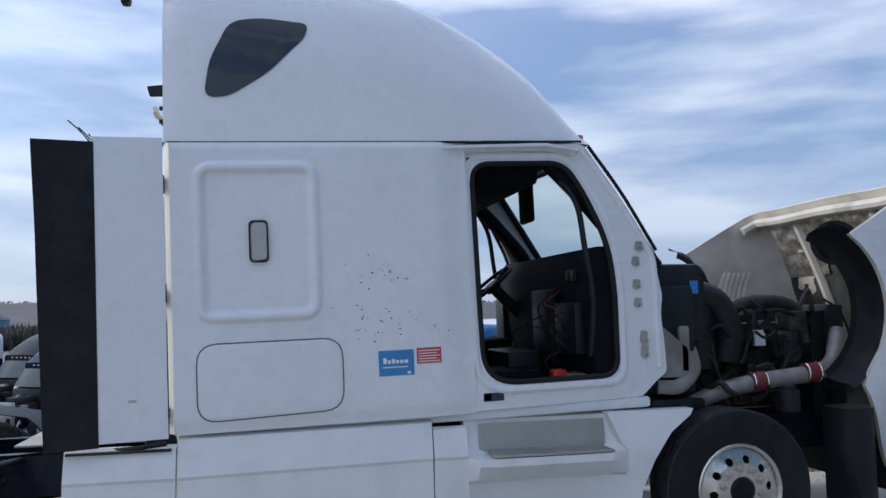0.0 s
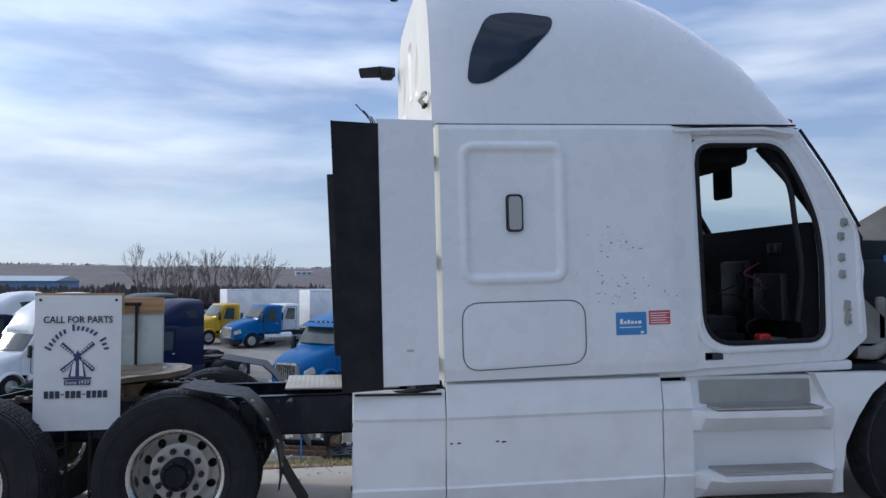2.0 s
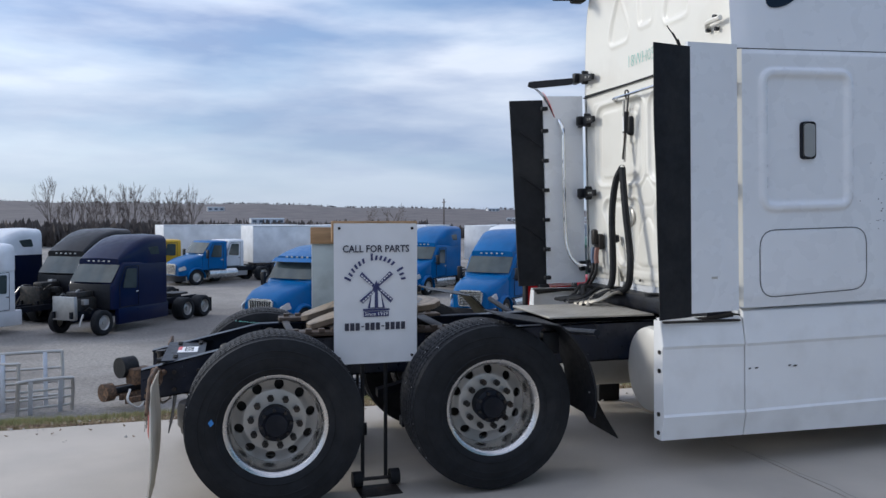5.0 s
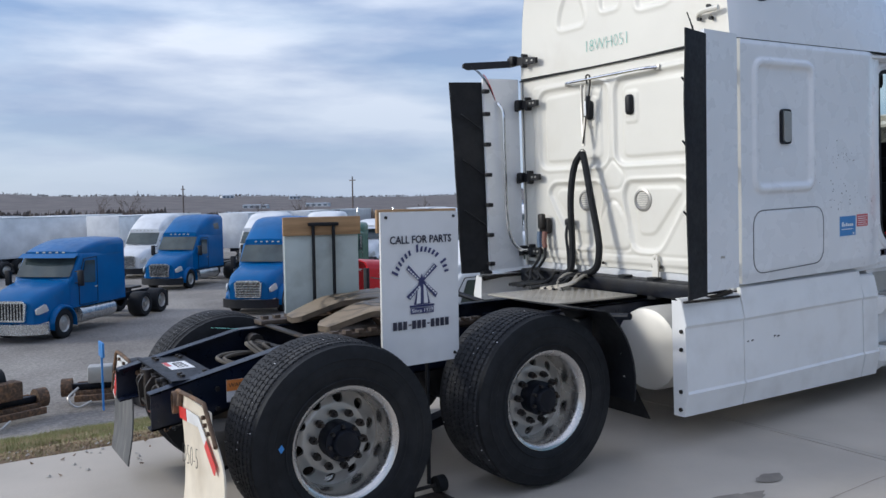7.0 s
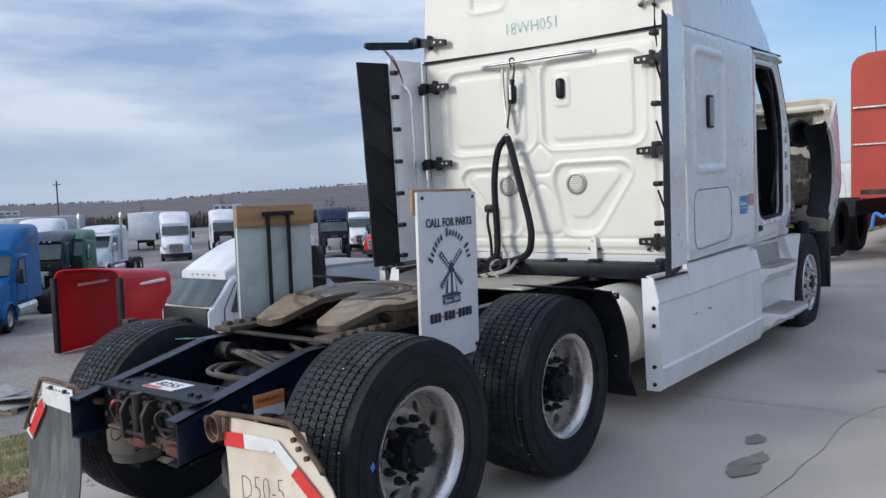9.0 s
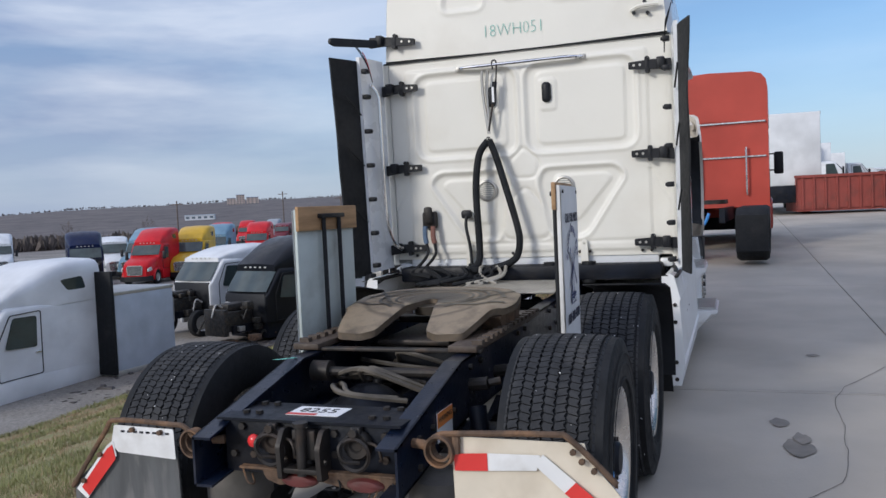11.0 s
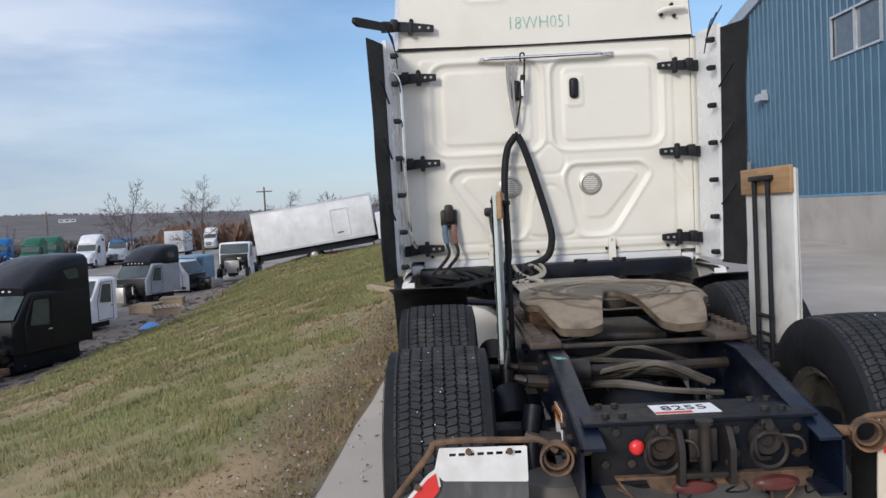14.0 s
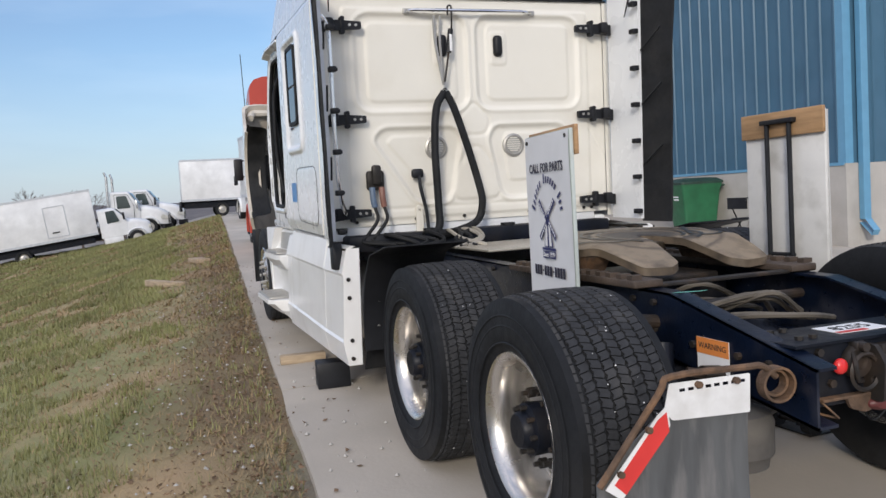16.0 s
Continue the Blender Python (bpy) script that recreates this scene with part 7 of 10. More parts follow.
# raised stiffener along the rear edge and down the middle
bm = BM()
edge = [HOOD @ Vector((p.x + 0.07, p.y * 0.955, p.z - 0.035 if abs(p.y) < 1.0 else p.z)) for p in hood_sec(0.985, 0.05)]
tube(bm, edge[3:-3], 0.045, 8)
part("rear_stiffener", bm, M["hood_in"], hood, "cream moulded edge stiffener")
for y in (-0.42, 0.42):
    bm = BM()
    tube(bm, [HOOD @ Vector((-HL * s, y * (0.8 + 0.4 * s), 0.56 + 0.28 * step01(s, 0, 1.0))) for s in (0.1, 0.35, 0.6, 0.93)], 0.05, 8)
    part("hood_stiffener", bm, M["hood_in"], hood)
# dark insulation and heat foil against the top panel
M["quilt"] = material("quilted_insulation", (0.045, 0.043, 0.040), 0.6, var=0.3, scale=8, grain=0.6, grain_scale=18)
M["foil"] = material("heat_foil", (0.50, 0.47, 0.42), 0.3, metal=0.85, var=0.35, scale=16, grain=1.0, grain_scale=14)
for (x0, x1, y0, y1, mt, nm, lb) in ((-1.22, -0.30, -0.86, 0.86, "quilt", "insulation_pad", "black quilted insulation pad"), (-1.42, -1.05, 0.30, 0.84, "foil", "heat_foil", "crumpled heat foil"), (-0.95, -0.35, -0.72, -0.05, "foil", "heat_foil", "crumpled heat foil")):
    bm = BM()

    def pad_put(u, v, h):
        s = -u / HL
        return HOOD @ Vector((u, v, 0.58 + 0.28 * step01(s, 0, 1.0) - 0.05 + 0.06 * (1 - abs(v)) - (0.018 if mt == "foil" else 0) + h))
    relief(bm, x0, x1, y0, y1, 26, 30, pad_put, lambda u, v: 0.014 * noise.noise((u * 9, v * 9, 1)))
    part(nm, bm, M[mt], hood, lb)
for sg in (-1, 1):
    # wheel arch liner: a ribbed black bowl inside the flank
    bm = BM()
    L = []
    for k in range(19):
        a = radians(2 + 128 * k / 18)
        rib = 0.018 if k % 3 == 0 else 0.0
        rr_ = ARCH_R + 0.02
        L.append([HOOD @ Vector((ARCH_X + (rr_ - d - rib * (0.2 < q < 0.9)) * math.cos(a), sg * y, ARCH_Z + (rr_ - d - rib * (0.2 < q < 0.9)) * math.sin(a))) for y, d, q in ((1.17, 0.0, 0), (1.14, 0.012, 0.3), (1.08, 0.02, 0.5), (1.0, 0.03, 0.7), (0.95, 0.07, 1.0), (0.945, 0.12, 1.0))])
    loft(bm, L)
    part("arch_liner", bm, M["rubber"], hood, "black ribbed wheel arch liner", angle=40)
    # cream inner box over the flank and the round intake mouth
    if sg > 0:
        continue
    bm = BM()
    lathe(bm, [(0.10, -0.16), (0.145, -0.10), (0.15, 0.0), (0.165, 0.03), (0.165, 0.05), (0.13, 0.05), (0.125, 0.0), (0.10, -0.10), (0.0, -0.11)], 28)
    bm.transform(Matrix.Translation((7.62, sg * 0.80, 2.20)) @ Matrix.Rotation(radians(90 - 53 * sg), 4, "Z"))
    part("intake_boot", bm, M["rubber"], hood, "round black air intake boot")
    bm = BM()
    box(bm, -1.60, -0.9, min(sg * 0.90, sg * 1.09), max(sg * 0.90, sg * 1.09), 0.10, 0.55, 0.09, m=HOOD)
    part("inner_duct", bm, M["hood_in"], hood, "cream moulded intake duct")
bm = BM()
relief(bm, 7.66, 7.98, 1.20, 2.06, 48, 10, lambda u, v, h: Vector((u + 0.10 * ((v - 1.6) / 0.45) ** 2, 1.03 - h, v)), lambda u, v: 0.022 * (0.5 + 0.5 * math.cos((u - 7.66) / 0.053 * 2 * math.pi)))
part("ribbed_lining", bm, M["hood_in"], hood, "cream ribbed fender lining", angle=60)
bm = BM()
relief(bm, -1.58, -1.28, -0.80, 0.80, 20, 44, lambda u, v, h: HOOD @ Vector((u, v, 0.58 + 0.28 * step01(-u / HL, 0, 1.0) - 0.075 + 0.05 * (1 - abs(v)) + h)), lambda u, v: 0.020 * noise.noise((u * 11, v * 11, 4)))
part("heat_foil", bm, M["foil"], hood, "crumpled heat foil")
bm = BM()
box(bm, -0.02, 0.03, -0.75, 0.75, -0.25, 0.55, 0.04, m=HOOD)
part("grille_back", bm, M["plastic"], hood)


# ---- sign stands: boards on black hand-truck frames ----
def sign_stand(y, face, x0, x1, z1, back_mat, lab, turn=0.0):
    """face -1: the banner looks to -y; +1: to +y."""
    gz = ground_z((x0 + x1) / 2, y)
    z0, z1 = 0.765 - gz, z1 - gz
    e = emptyf("sign_stand", pose((x0 + x1) / 2, y, gz, 0, 0, turn))
    tagged(e, lab, "sign stand", "sign stands between the wheels")
    hw = (x1 - x0) / 2
    bm = BM()
    box(bm, -hw, hw, -0.009, 0.009, z0, z1, 0.003)
    b = part("board", bm, back_mat, e, angle=30)
    # banner, slightly wavy, on the outward side
    bm = BM()
    relief(bm, -hw - 0.004, hw + 0.004, z0 - 0.02, z1 - 0.005, 14, 22, lambda u, v, h: Vector((u, face * (0.012 + h), v)), lambda u, v: 0.004 + 0.004 * noise.noise((u * 5, v * 4, y)))
    ban = part("banner", bm, M["vinyl"], e, "white vinyl banner with navy print")
    for u in (-hw + 0.03, hw - 0.03):
        for v in (z0 + 0.02, z1 - 0.03):
            bm = BM()
            cyl(bm, (u, face * 0.012, v), (u, face * 0.022, v), 0.009, n=10)
            part("grommet", bm, M["steel"], ban)
    S = SIDE_R if face < 0 else SIDE_L

    def flat(loop, mat, nm="print"):
        bm = BM()
        plate(bm, loop, [], lambda u, v, w: S @ Vector((u, v, 0.023 - w)), 0.001)
        return part(nm, bm, mat, ban, smooth=False)
    words("print_line", "CALL FOR PARTS", 0.062, Matrix.Translation((0, 0, 0)) @ S @ Matrix.Translation((0, z1 - 0.160, 0.0225)) @ Matrix.Diagonal((0.90, 1, 1, 1)), M["inkdark"], ban, 0.0008, "", -0.0010)
    cz = z1 - 0.415
    # bars standing for the firm's name, on an arc
    for k in range(17):
        if k in (6, 13):
            continue
        a = radians(160 - 140 * k / 16)
        p = Vector((0.0 + 0.185 * math.cos(a), cz + 0.20 * math.sin(a)))
        d, n_ = Vector((math.sin(a), -math.cos(a))), Vector((math.cos(a), math.sin(a)))
        h_ = 0.030 if k in (0, 7, 14) else 0.016
        flat([p - d * 0.009 - n_ * 0.014, p + d * 0.005 - n_ * 0.014, p + d * 0.010 + n_ * h_, p - d * 0.004 + n_ * h_], M["navy"], "name_bar")
    # windmill
    flat([Vector((-0.055, cz - 0.115)), Vector((0.055, cz - 0.115)), Vector((0.026, cz + 0.0)), Vector((0.0, cz + 0.06)), Vector((-0.026, cz + 0.0))], M["navy"], "windmill_body")
    for s_ in (-1, 1):
        bm = BM()
        plate(bm, [Vector((s_ * 0.012, cz - 0.11)), Vector((s_ * 0.040, cz - 0.11)), Vector((s_ * 0.026, cz + 0.0)), Vector((s_ * 0.010, cz + 0.0))][::s_], [], lambda u, v, w: S @ Vector((u, v, 0.0245 - w)), 0.001)
        part("windmill_panel", bm, M["vinyl"], ban, smooth=False)
    for a in (42, 138, 222, 318):
        d = Vector((math.cos(radians(a)), math.sin(radians(a))))
        n_ = Vector((-d.y, d.x))
        c = Vector((0, cz + 0.015))
        bm = BM()
        plate(bm, [c + n_ * 0.012, c + d * 0.13 + n_ * 0.017, c + d * 0.134 - n_ * 0.012, c - n_ * 0.004][::-1], [], lambda u, v, w: S @ Vector((u, v, 0.026 - w)), 0.001)
        part("windmill_sail", bm, M["navy"], ban, smooth=False)
        for k in range(5):
            q = c + d * (0.03 + 0.02 * k)
            bm = BM()
            plate(bm, [q + n_ * 0.003, q + n_ * 0.011, q + d * 0.013 + n_ * 0.011, q + d * 0.013 + n_ * 0.003], [], lambda u, v, w: S @ Vector((u, v, 0.0272 - w)), 0.001)
            part("sail_lattice", bm, M["vinyl"], ban, smooth=False)
    flat(rect(-0.085, 0.085, cz - 0.130, cz - 0.118), M["navy"])
    flat(rect(-0.08, 0.08, cz - 0.168, cz - 0.134), M["navy"])
    words("print_line", "Since 1939", 0.034, S @ Matrix.Translation((0, cz - 0.151, 0.0245)), M["vinyl"], ban, 0.0006)
    # bars standing for the telephone number
    x = -0.20
    for k, w_ in enumerate((3, 3, 4)):
        for q in range(w_):
            flat(rect(x, x + 0.026, cz - 0.252, cz - 0.205), M["inkdark"], "number_bar")
            x += 0.034
        if k < 2:
            flat(rect(x + 0.002, x + 0.02, cz - 0.232, cz - 0.225), M["inkdark"], "number_bar")
            x += 0.027
    # timber head piece and black steel frame behind
    bm = BM()
    box(bm, -hw - 0.012, hw + 0.012, min(-face * 0.010, -face * 0.030), max(-face * 0.010, -face * 0.030), z1 - 0.115, z1 + 0.015, 0.004)
    part("timber_head", bm, M["wood"], e, "bare timber strip")
    for u in (-0.075, 0.075):
        bm = BM()
        cyl(bm, (u, -face * 0.045, 0.06), (u + 0.0, -face * 0.045, z1 - 0.03), 0.0125, n=10)
        part("frame_tube", bm, M["plastic"], e)
    bm = BM()
    box(bm, -0.11, 0.11, -0.02, 0.02, z1 - 0.05, z1 - 0.025, 0.006, m=Matrix.Translation((0, -face * 0.045, 0)))
    part("frame_handle", bm, M["plastic"], e)
    for z in (0.86, 0.95):
        bm = BM()
        cyl(bm, (-0.09, -face * 0.045, z), (0.075, -face * 0.045, z), 0.010, n=8)
        part("frame_rung", bm, M["plastic"], e)
    bm = BM()
    box(bm, -0.13, 0.13, min(0, face * 0.16) - 0.02, max(0, face * 0.16) + 0.02, 0.004, 0.012)
    part("foot_plate", bm, M["steel"], e, smooth=False)
    bm = BM()
    cyl(bm, (-0.12, 0, 0.06), (0.12, 0, 0.06), 0.012, n=8)
    part("frame_axle", bm, M["steel"], e)
    for u in (-0.12, 0.12):
        bm = BM()
        cyl(bm, (u - 0.03, 0, 0.062), (u + 0.03, 0, 0.062), 0.05, n=18)
        part("roller", bm, M["rubber"], e)


sign_stand(-0.785, -1, 0.37, 0.895, 1.622, M["board"], "white parts sign on a black hand-truck frame between the drive tyres", 3.0)
sign_stand(0.575, 1, 0.37, 0.92, 1.565, M["board_green"], "white parts sign on a black hand-truck frame, its back greenish", -6.0)


# ---- steel building ----
M["blue_wall"] = material("blue_steel_siding", (0.050, 0.125, 0.195), 0.42, var=0.10, scale=1.2, grain=0.03, grain_scale=30, dirt=(0.10, 0.20, 0.30), dirt_amt=0.4, dirt_scale=0.8)
M["blue_trim"] = material("blue_trim", (0.13, 0.31, 0.47), 0.4, var=0.05)
M["base_conc"] = material("base_concrete", (0.42, 0.40, 0.37), 0.85, var=0.10, scale=1.2, grain=0.25, grain_scale=30, dirt=(0.27, 0.25, 0.22), dirt_amt=0.5, dirt_scale=1.5)
M["grey_door"] = material("grey_door_paint", (0.24, 0.25, 0.27), 0.5, var=0.06)
M["roof_metal"] = material("roof_metal", (0.45, 0.50, 0.55), 0.4, metal=0.4, var=0.1)
M["frame_alu"] = material("window_alloy", (0.55, 0.57, 0.60), 0.4, metal=0.5, var=0.08)
M["pane"] = material("window_pane", (0.10, 0.13, 0.16), 0.06, var=0.15, rough_var=0.03)


def build_building():
    X0, X1, Y0, Y1, ZJ = 7.35, 26.9, -8.15, -34.0, 1.46

    def top(x):
        return 5.73 + 0.17 * (X1 - x)
    wn_ = emptyf("wall_north")
    tagged(wn_, "blue ribbed steel wall on a concrete base", "wall", kind="structure")
    # base
    bm = BM()
    secs = []
    for i in range(9):
        x = X0 - 0.03 + (X1 - X0 + 0.03) * i / 8
        secs.append([Vector((x, Y0 + 0.03, pad_z(x) - 0.3)), Vector((x, Y0 + 0.03, ZJ)), Vector((x, Y0 - 0.22, ZJ)), Vector((x, Y0 - 0.22, pad_z(x) - 0.3))])
    loft(bm, secs, close_u=True, caps=True)
    part("base_wall", bm, M["base_conc"], wn_, "grey concrete base wall", smooth=False)
    bm = BM()
    outl = [Vector((X0, ZJ)), Vector((X1, ZJ)), Vector((X1, top(X1))), Vector((X0, top(X0)))]
    wins = [(23.62, 24.99, 4.17, 5.01), (13.15, 15.2, 4.55, 5.42)]
    plate(bm, outl, [rect(*w) for w in wins], lambda u, v, w: Vector((u, Y0 - w, v)), 0.15)
    part("siding", bm, M["blue_wall"], wn_, smooth=False)
    # ribs: each a trapezium strip
    bm0 = BM()
    loft(bm0, [[Vector((-0.035, 0, z)), Vector((-0.018, 0.028, z)), Vector((0.018, 0.028, z)), Vector((0.035, 0, z))] for z in (0.0, 1.0)], caps=True)
    rib = None
    x = X0 + 0.15
    while x < X1 - 0.05:
        h0, h1 = ZJ, top(x) - 0.05
        spans = [(h0, h1)]
        for a, b, c, d in wins:
            if a - 0.06 < x < b + 0.06:
                spans = [(h0, c - 0.06), (d + 0.06, h1)]
        for s0, s1 in spans:
            m = Matrix.Translation((x, Y0 - 0.002, s0)) @ Matrix.Diagonal((1, 1, s1 - s0, 1))
            if rib is None:
                rib = part("siding_rib", bm0, M["blue_wall"], wn_, smooth=False, m=m)
            else:
                share(rib, m, wn_)
        x += 0.305
    bm = BM()
    box(bm, X0, X1, Y0 - 0.02, Y0 + 0.045, ZJ - 0.03, ZJ + 0.02)
    part("base_flashing", bm, M["blue_trim"], wn_, smooth=False)
    bm = BM()
    loft(bm, [[Vector((x, Y0 + a, top(x) + b)) for a, b in ((-0.2, -0.18), (0.09, -0.18), (0.12, 0.06), (-0.2, 0.06))] for x in (X0 - 0.1, X1 + 0.15)], close_u=True, caps=True)
    part("rake_trim", bm, M["roof_metal"], wn_, smooth=False)
    for i, (a, b, c, d) in enumerate(wins):
        w = emptyf("window_%d" % (i + 1))
        tagged(w, "two-pane sliding window in a pale metal frame", "window", kind="structure")
        mid = (a + b) / 2
        bm = BM()
        plate(bm, rect(a - 0.05, b + 0.05, c - 0.05, d + 0.05), [rect(a, mid - 0.03, c, d), rect(mid + 0.03, b, c, d)], lambda u, v, t: Vector((u, Y0 + 0.045 - t, v)), 0.10)
        part("window_frame", bm, M["frame_alu"], w, smooth=False)
        for p, q in ((a, mid - 0.03), (mid + 0.03, b)):
            bm = BM()
            box(bm, p, q, Y0 - 0.03, Y0 - 0.02, c, d)
            part("pane", bm, M["pane"], w, smooth=False)
    # west end wall, seen past the corner
    ww = emptyf("wall_west")
    tagged(ww, "sunlit blue end wall with a downpipe", "wall", kind="structure")
    bm = BM()
    box(bm, X0 - 0.03, X0 + 0.22, Y1, Y0 - 0.224, -0.3, ZJ - 0.004)
    part("base_wall", bm, M["base_conc"], ww, smooth=False)
    bm = BM()
    box(bm, X0, X0 + 0.15, Y1, Y0 - 0.004, ZJ, top(X0) + 2.0)
    part("siding", bm, M["blue_wall"], ww, smooth=False)
    bm0 = BM()
    loft(bm0, [[Vector((0, -0.035, z)), Vector((-0.028, -0.018, z)), Vector((-0.028, 0.018, z)), Vector((0, 0.035, z))] for z in (ZJ, 8.8)], caps=True)
    rib = part("siding_rib", bm0, M["blue_wall"], ww, smooth=False, m=Matrix.Translation((X0 + 0.002, Y0 - 0.6, 0)))
    for k in range(1, 20):
        share(rib, Matrix.Translation((X0 + 0.002, Y0 - 0.6 - 0.305 * k, 0)), ww)
    bm = BM()
    box(bm, X0 - 0.02, X0 + 0.14, Y0 - 0.14, Y0 + 0.02, ZJ, top(X0))
    part("corner_trim", bm, M["blue_trim"], ww, smooth=False)
    bm = BM()
    box(bm, X0 - 0.14, X0 - 0.03, Y0 - 0.36, Y0 - 0.22, 0.55, top(X0), 0.01)
    loft(bm, [[Vector((x, y, z)) for y in (Y0 - 0.36, Y0 - 0.22)] for x, z in ((X0 - 0.14, 0.56), (X0 - 0.30, 0.38), (X0 - 0.26, 0.30), (X0 - 0.03, 0.50))])
    part("downpipe", bm, M["blue_trim"], ww, "blue square downpipe", smooth=False)
    bm = BM()
    box(bm, X1 - 0.15, X1 - 0.004, Y1, Y0 - 0.16, 0.2, top(X1) - 0.2)
    tagged(part("wall_east", bm, M["blue_wall"], None, smooth=False), "plain blue end wall", "wall", kind="structure")
    bm = BM()
    box(bm, X0 + 0.2, X1, Y1 - 0.15, Y1, 0.0, 6.0)
    tagged(part("wall_south", bm, M["blue_wall"], None, smooth=False), "plain blue rear wall", "wall", kind="structure")
    bm = BM()
    loft(bm, [[Vector((x, y, top(x) + 0.07 + dz)) for y, dz in ((Y0 + 0.12, 0), (Y1 - 0.2, 0), (Y1 - 0.2, 0.08), (Y0 + 0.12, 0.08))] for x in (X0 - 0.1, X1 + 0.15)], close_u=True, caps=True)
    tagged(part("roof", bm, M["roof_metal"], None, smooth=False), "pale metal roof sheet", "roof", kind="structure")
    # open steel door leaf, standing square to the wall
    d = emptyf("door_1")
    tagged(d, "open grey steel door with a small blue sign", "door", kind="structure")
    z0 = pad_z(20.2) + 0.02
    bm = BM()
    box(bm, 20.16, 20.21, Y0 + 0.06, Y0 + 1.0, z0, z0 + 2.05, 0.004)
    part("door_leaf", bm, M["grey_door"], d)
    bm = BM()
    box(bm, 20.152, 20.158, Y0 + 0.42, Y0 + 0.58, z0 + 1.30, z0 + 1.52)
    sg = part("door_sign", bm, M["navy"], d, "small navy sign with white lines", smooth=False)
    for k in range(4):
        bm = BM()
        box(bm, 20.148, 20.1515, Y0 + 0.45, Y0 + 0.55, z0 + 1.34 + 0.042 * k, z0 + 1.355 + 0.042 * k)
        part("print_bar", bm, M["white_print"], sg, smooth=False)
    bm = BM()
    box(bm, 20.09, 20.16, Y0 + 0.90, Y0 + 0.96, z0 + 0.98, z0 + 1.05, 0.01)
    part("door_handle", bm, M["frame_alu"], d)
    # near-black sheet on the solid wall stands in for the shaded doorway
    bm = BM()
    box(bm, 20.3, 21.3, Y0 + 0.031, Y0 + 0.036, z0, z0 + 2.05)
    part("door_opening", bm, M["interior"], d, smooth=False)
    # wall lamps, louvre
    for x, z, s in ((19.1, 4.2, 1.0), (20.6, 2.95, 0.45), (26.6, 5.3, 0.4)):
        bm = BM()
        loft(bm, [[Vector((x + u, Y0 + 0.02 + y, z + w)) for u, w in ((-0.22 * s, -0.08 * s), (0.22 * s, -0.08 * s), (0.16 * s, 0.10 * s), (-0.16 * s, 0.10 * s))] for y in (0.0, 0.22 * s)], close_u=True, caps=True)
        box(bm, x - 0.06 * s, x + 0.06 * s, Y0, Y0 + 0.1, z + 0.1 * s, z + 0.22 * s)
        tagged(part("wall_lamp", bm, M["frame_alu"], None), "grey wall lamp on the blue siding, unlit", "lamp", "wall lamps")
    lv = emptyf("wall_louvre")
    tagged(lv, "white louvre vent in the blue siding", "vent")
    for k in range(9):
        bm = BM()
        box(bm, 25.9, 26.35, Y0 + 0.03, Y0 + 0.06, 1.80 + 0.09 * k, 1.86 + 0.09 * k)
        part("slat", bm, M["white_print"], lv, smooth=False)


build_building()


# ---- things along the building ----
M["bin_green"] = material("green_bin_plastic", (0.022, 0.125, 0.055), 0.45, var=0.15, scale=5)
M["bin_lid"] = material("dark_bin_lid", (0.018, 0.045, 0.032), 0.5, var=0.2, scale=5)


def wheelie_bin(x, y, rot):
    z = pad_z(x)
    e = emptyf("wheelie_bin", pose(x, y, z, 0, 0, rot))
    tagged(e, "dark green wheelie bin with a closed lid against the base wall", "bin")
    bm = BM()
    secs = []
    for zz, hx, hy in ((0.05, 0.27, 0.30), (0.5, 0.31, 0.34), (0.95, 0.345, 0.39), (1.02, 0.37, 0.42), (1.06, 0.37, 0.42)):
        secs.append([Vector((p.x, p.y, zz)) for p in rect(-hx, hx, -hy, hy, 0.05, 3)])
    loft(bm, secs, close_u=True, caps=True)
    b = part("bin_body", bm, M["bin_green"], e, angle=35)
    bm = BM()
    secs = []
    for zz, hx, hy in ((1.06, 0.39, 0.44), (1.10, 0.39, 0.44), (1.16, 0.30, 0.36), (1.18, 0.15, 0.2)):
        secs.append([Vector((p.x, p.y, zz)) for p in rect(-hx, hx, -hy, hy, 0.06, 3)])
    loft(bm, secs, close_u=True, caps=True)
    part("bin_lid", bm, M["bin_lid"], e, "near-black green lid", angle=35)
    for k in range(3):
        bm = BM()
        box(bm, -0.12, 0.14 - 0.03 * k, 0.372, 0.378, 0.86 - 0.05 * k, 0.885 - 0.05 * k)
        part("print_bar", bm, M["white_print"], b, smooth=False)
    for sx in (-0.3, 0.3):
        bm = BM()
        cyl(bm, (sx - 0.03, -0.30, 0.12), (sx + 0.03, -0.30, 0.12), 0.12, n=20)
        part("bin_wheel", bm, M["rubber"], e)
    bm = BM()
    tube(bm, [(-0.30, -0.42, 1.0), (-0.28, -0.48, 1.02), (0.28, -0.48, 1.02), (0.30, -0.42, 1.0)], 0.018, 8)
    part("bin_handle", bm, M["bin_lid"], e)


wheelie_bin(10.55, -7.62, -10)


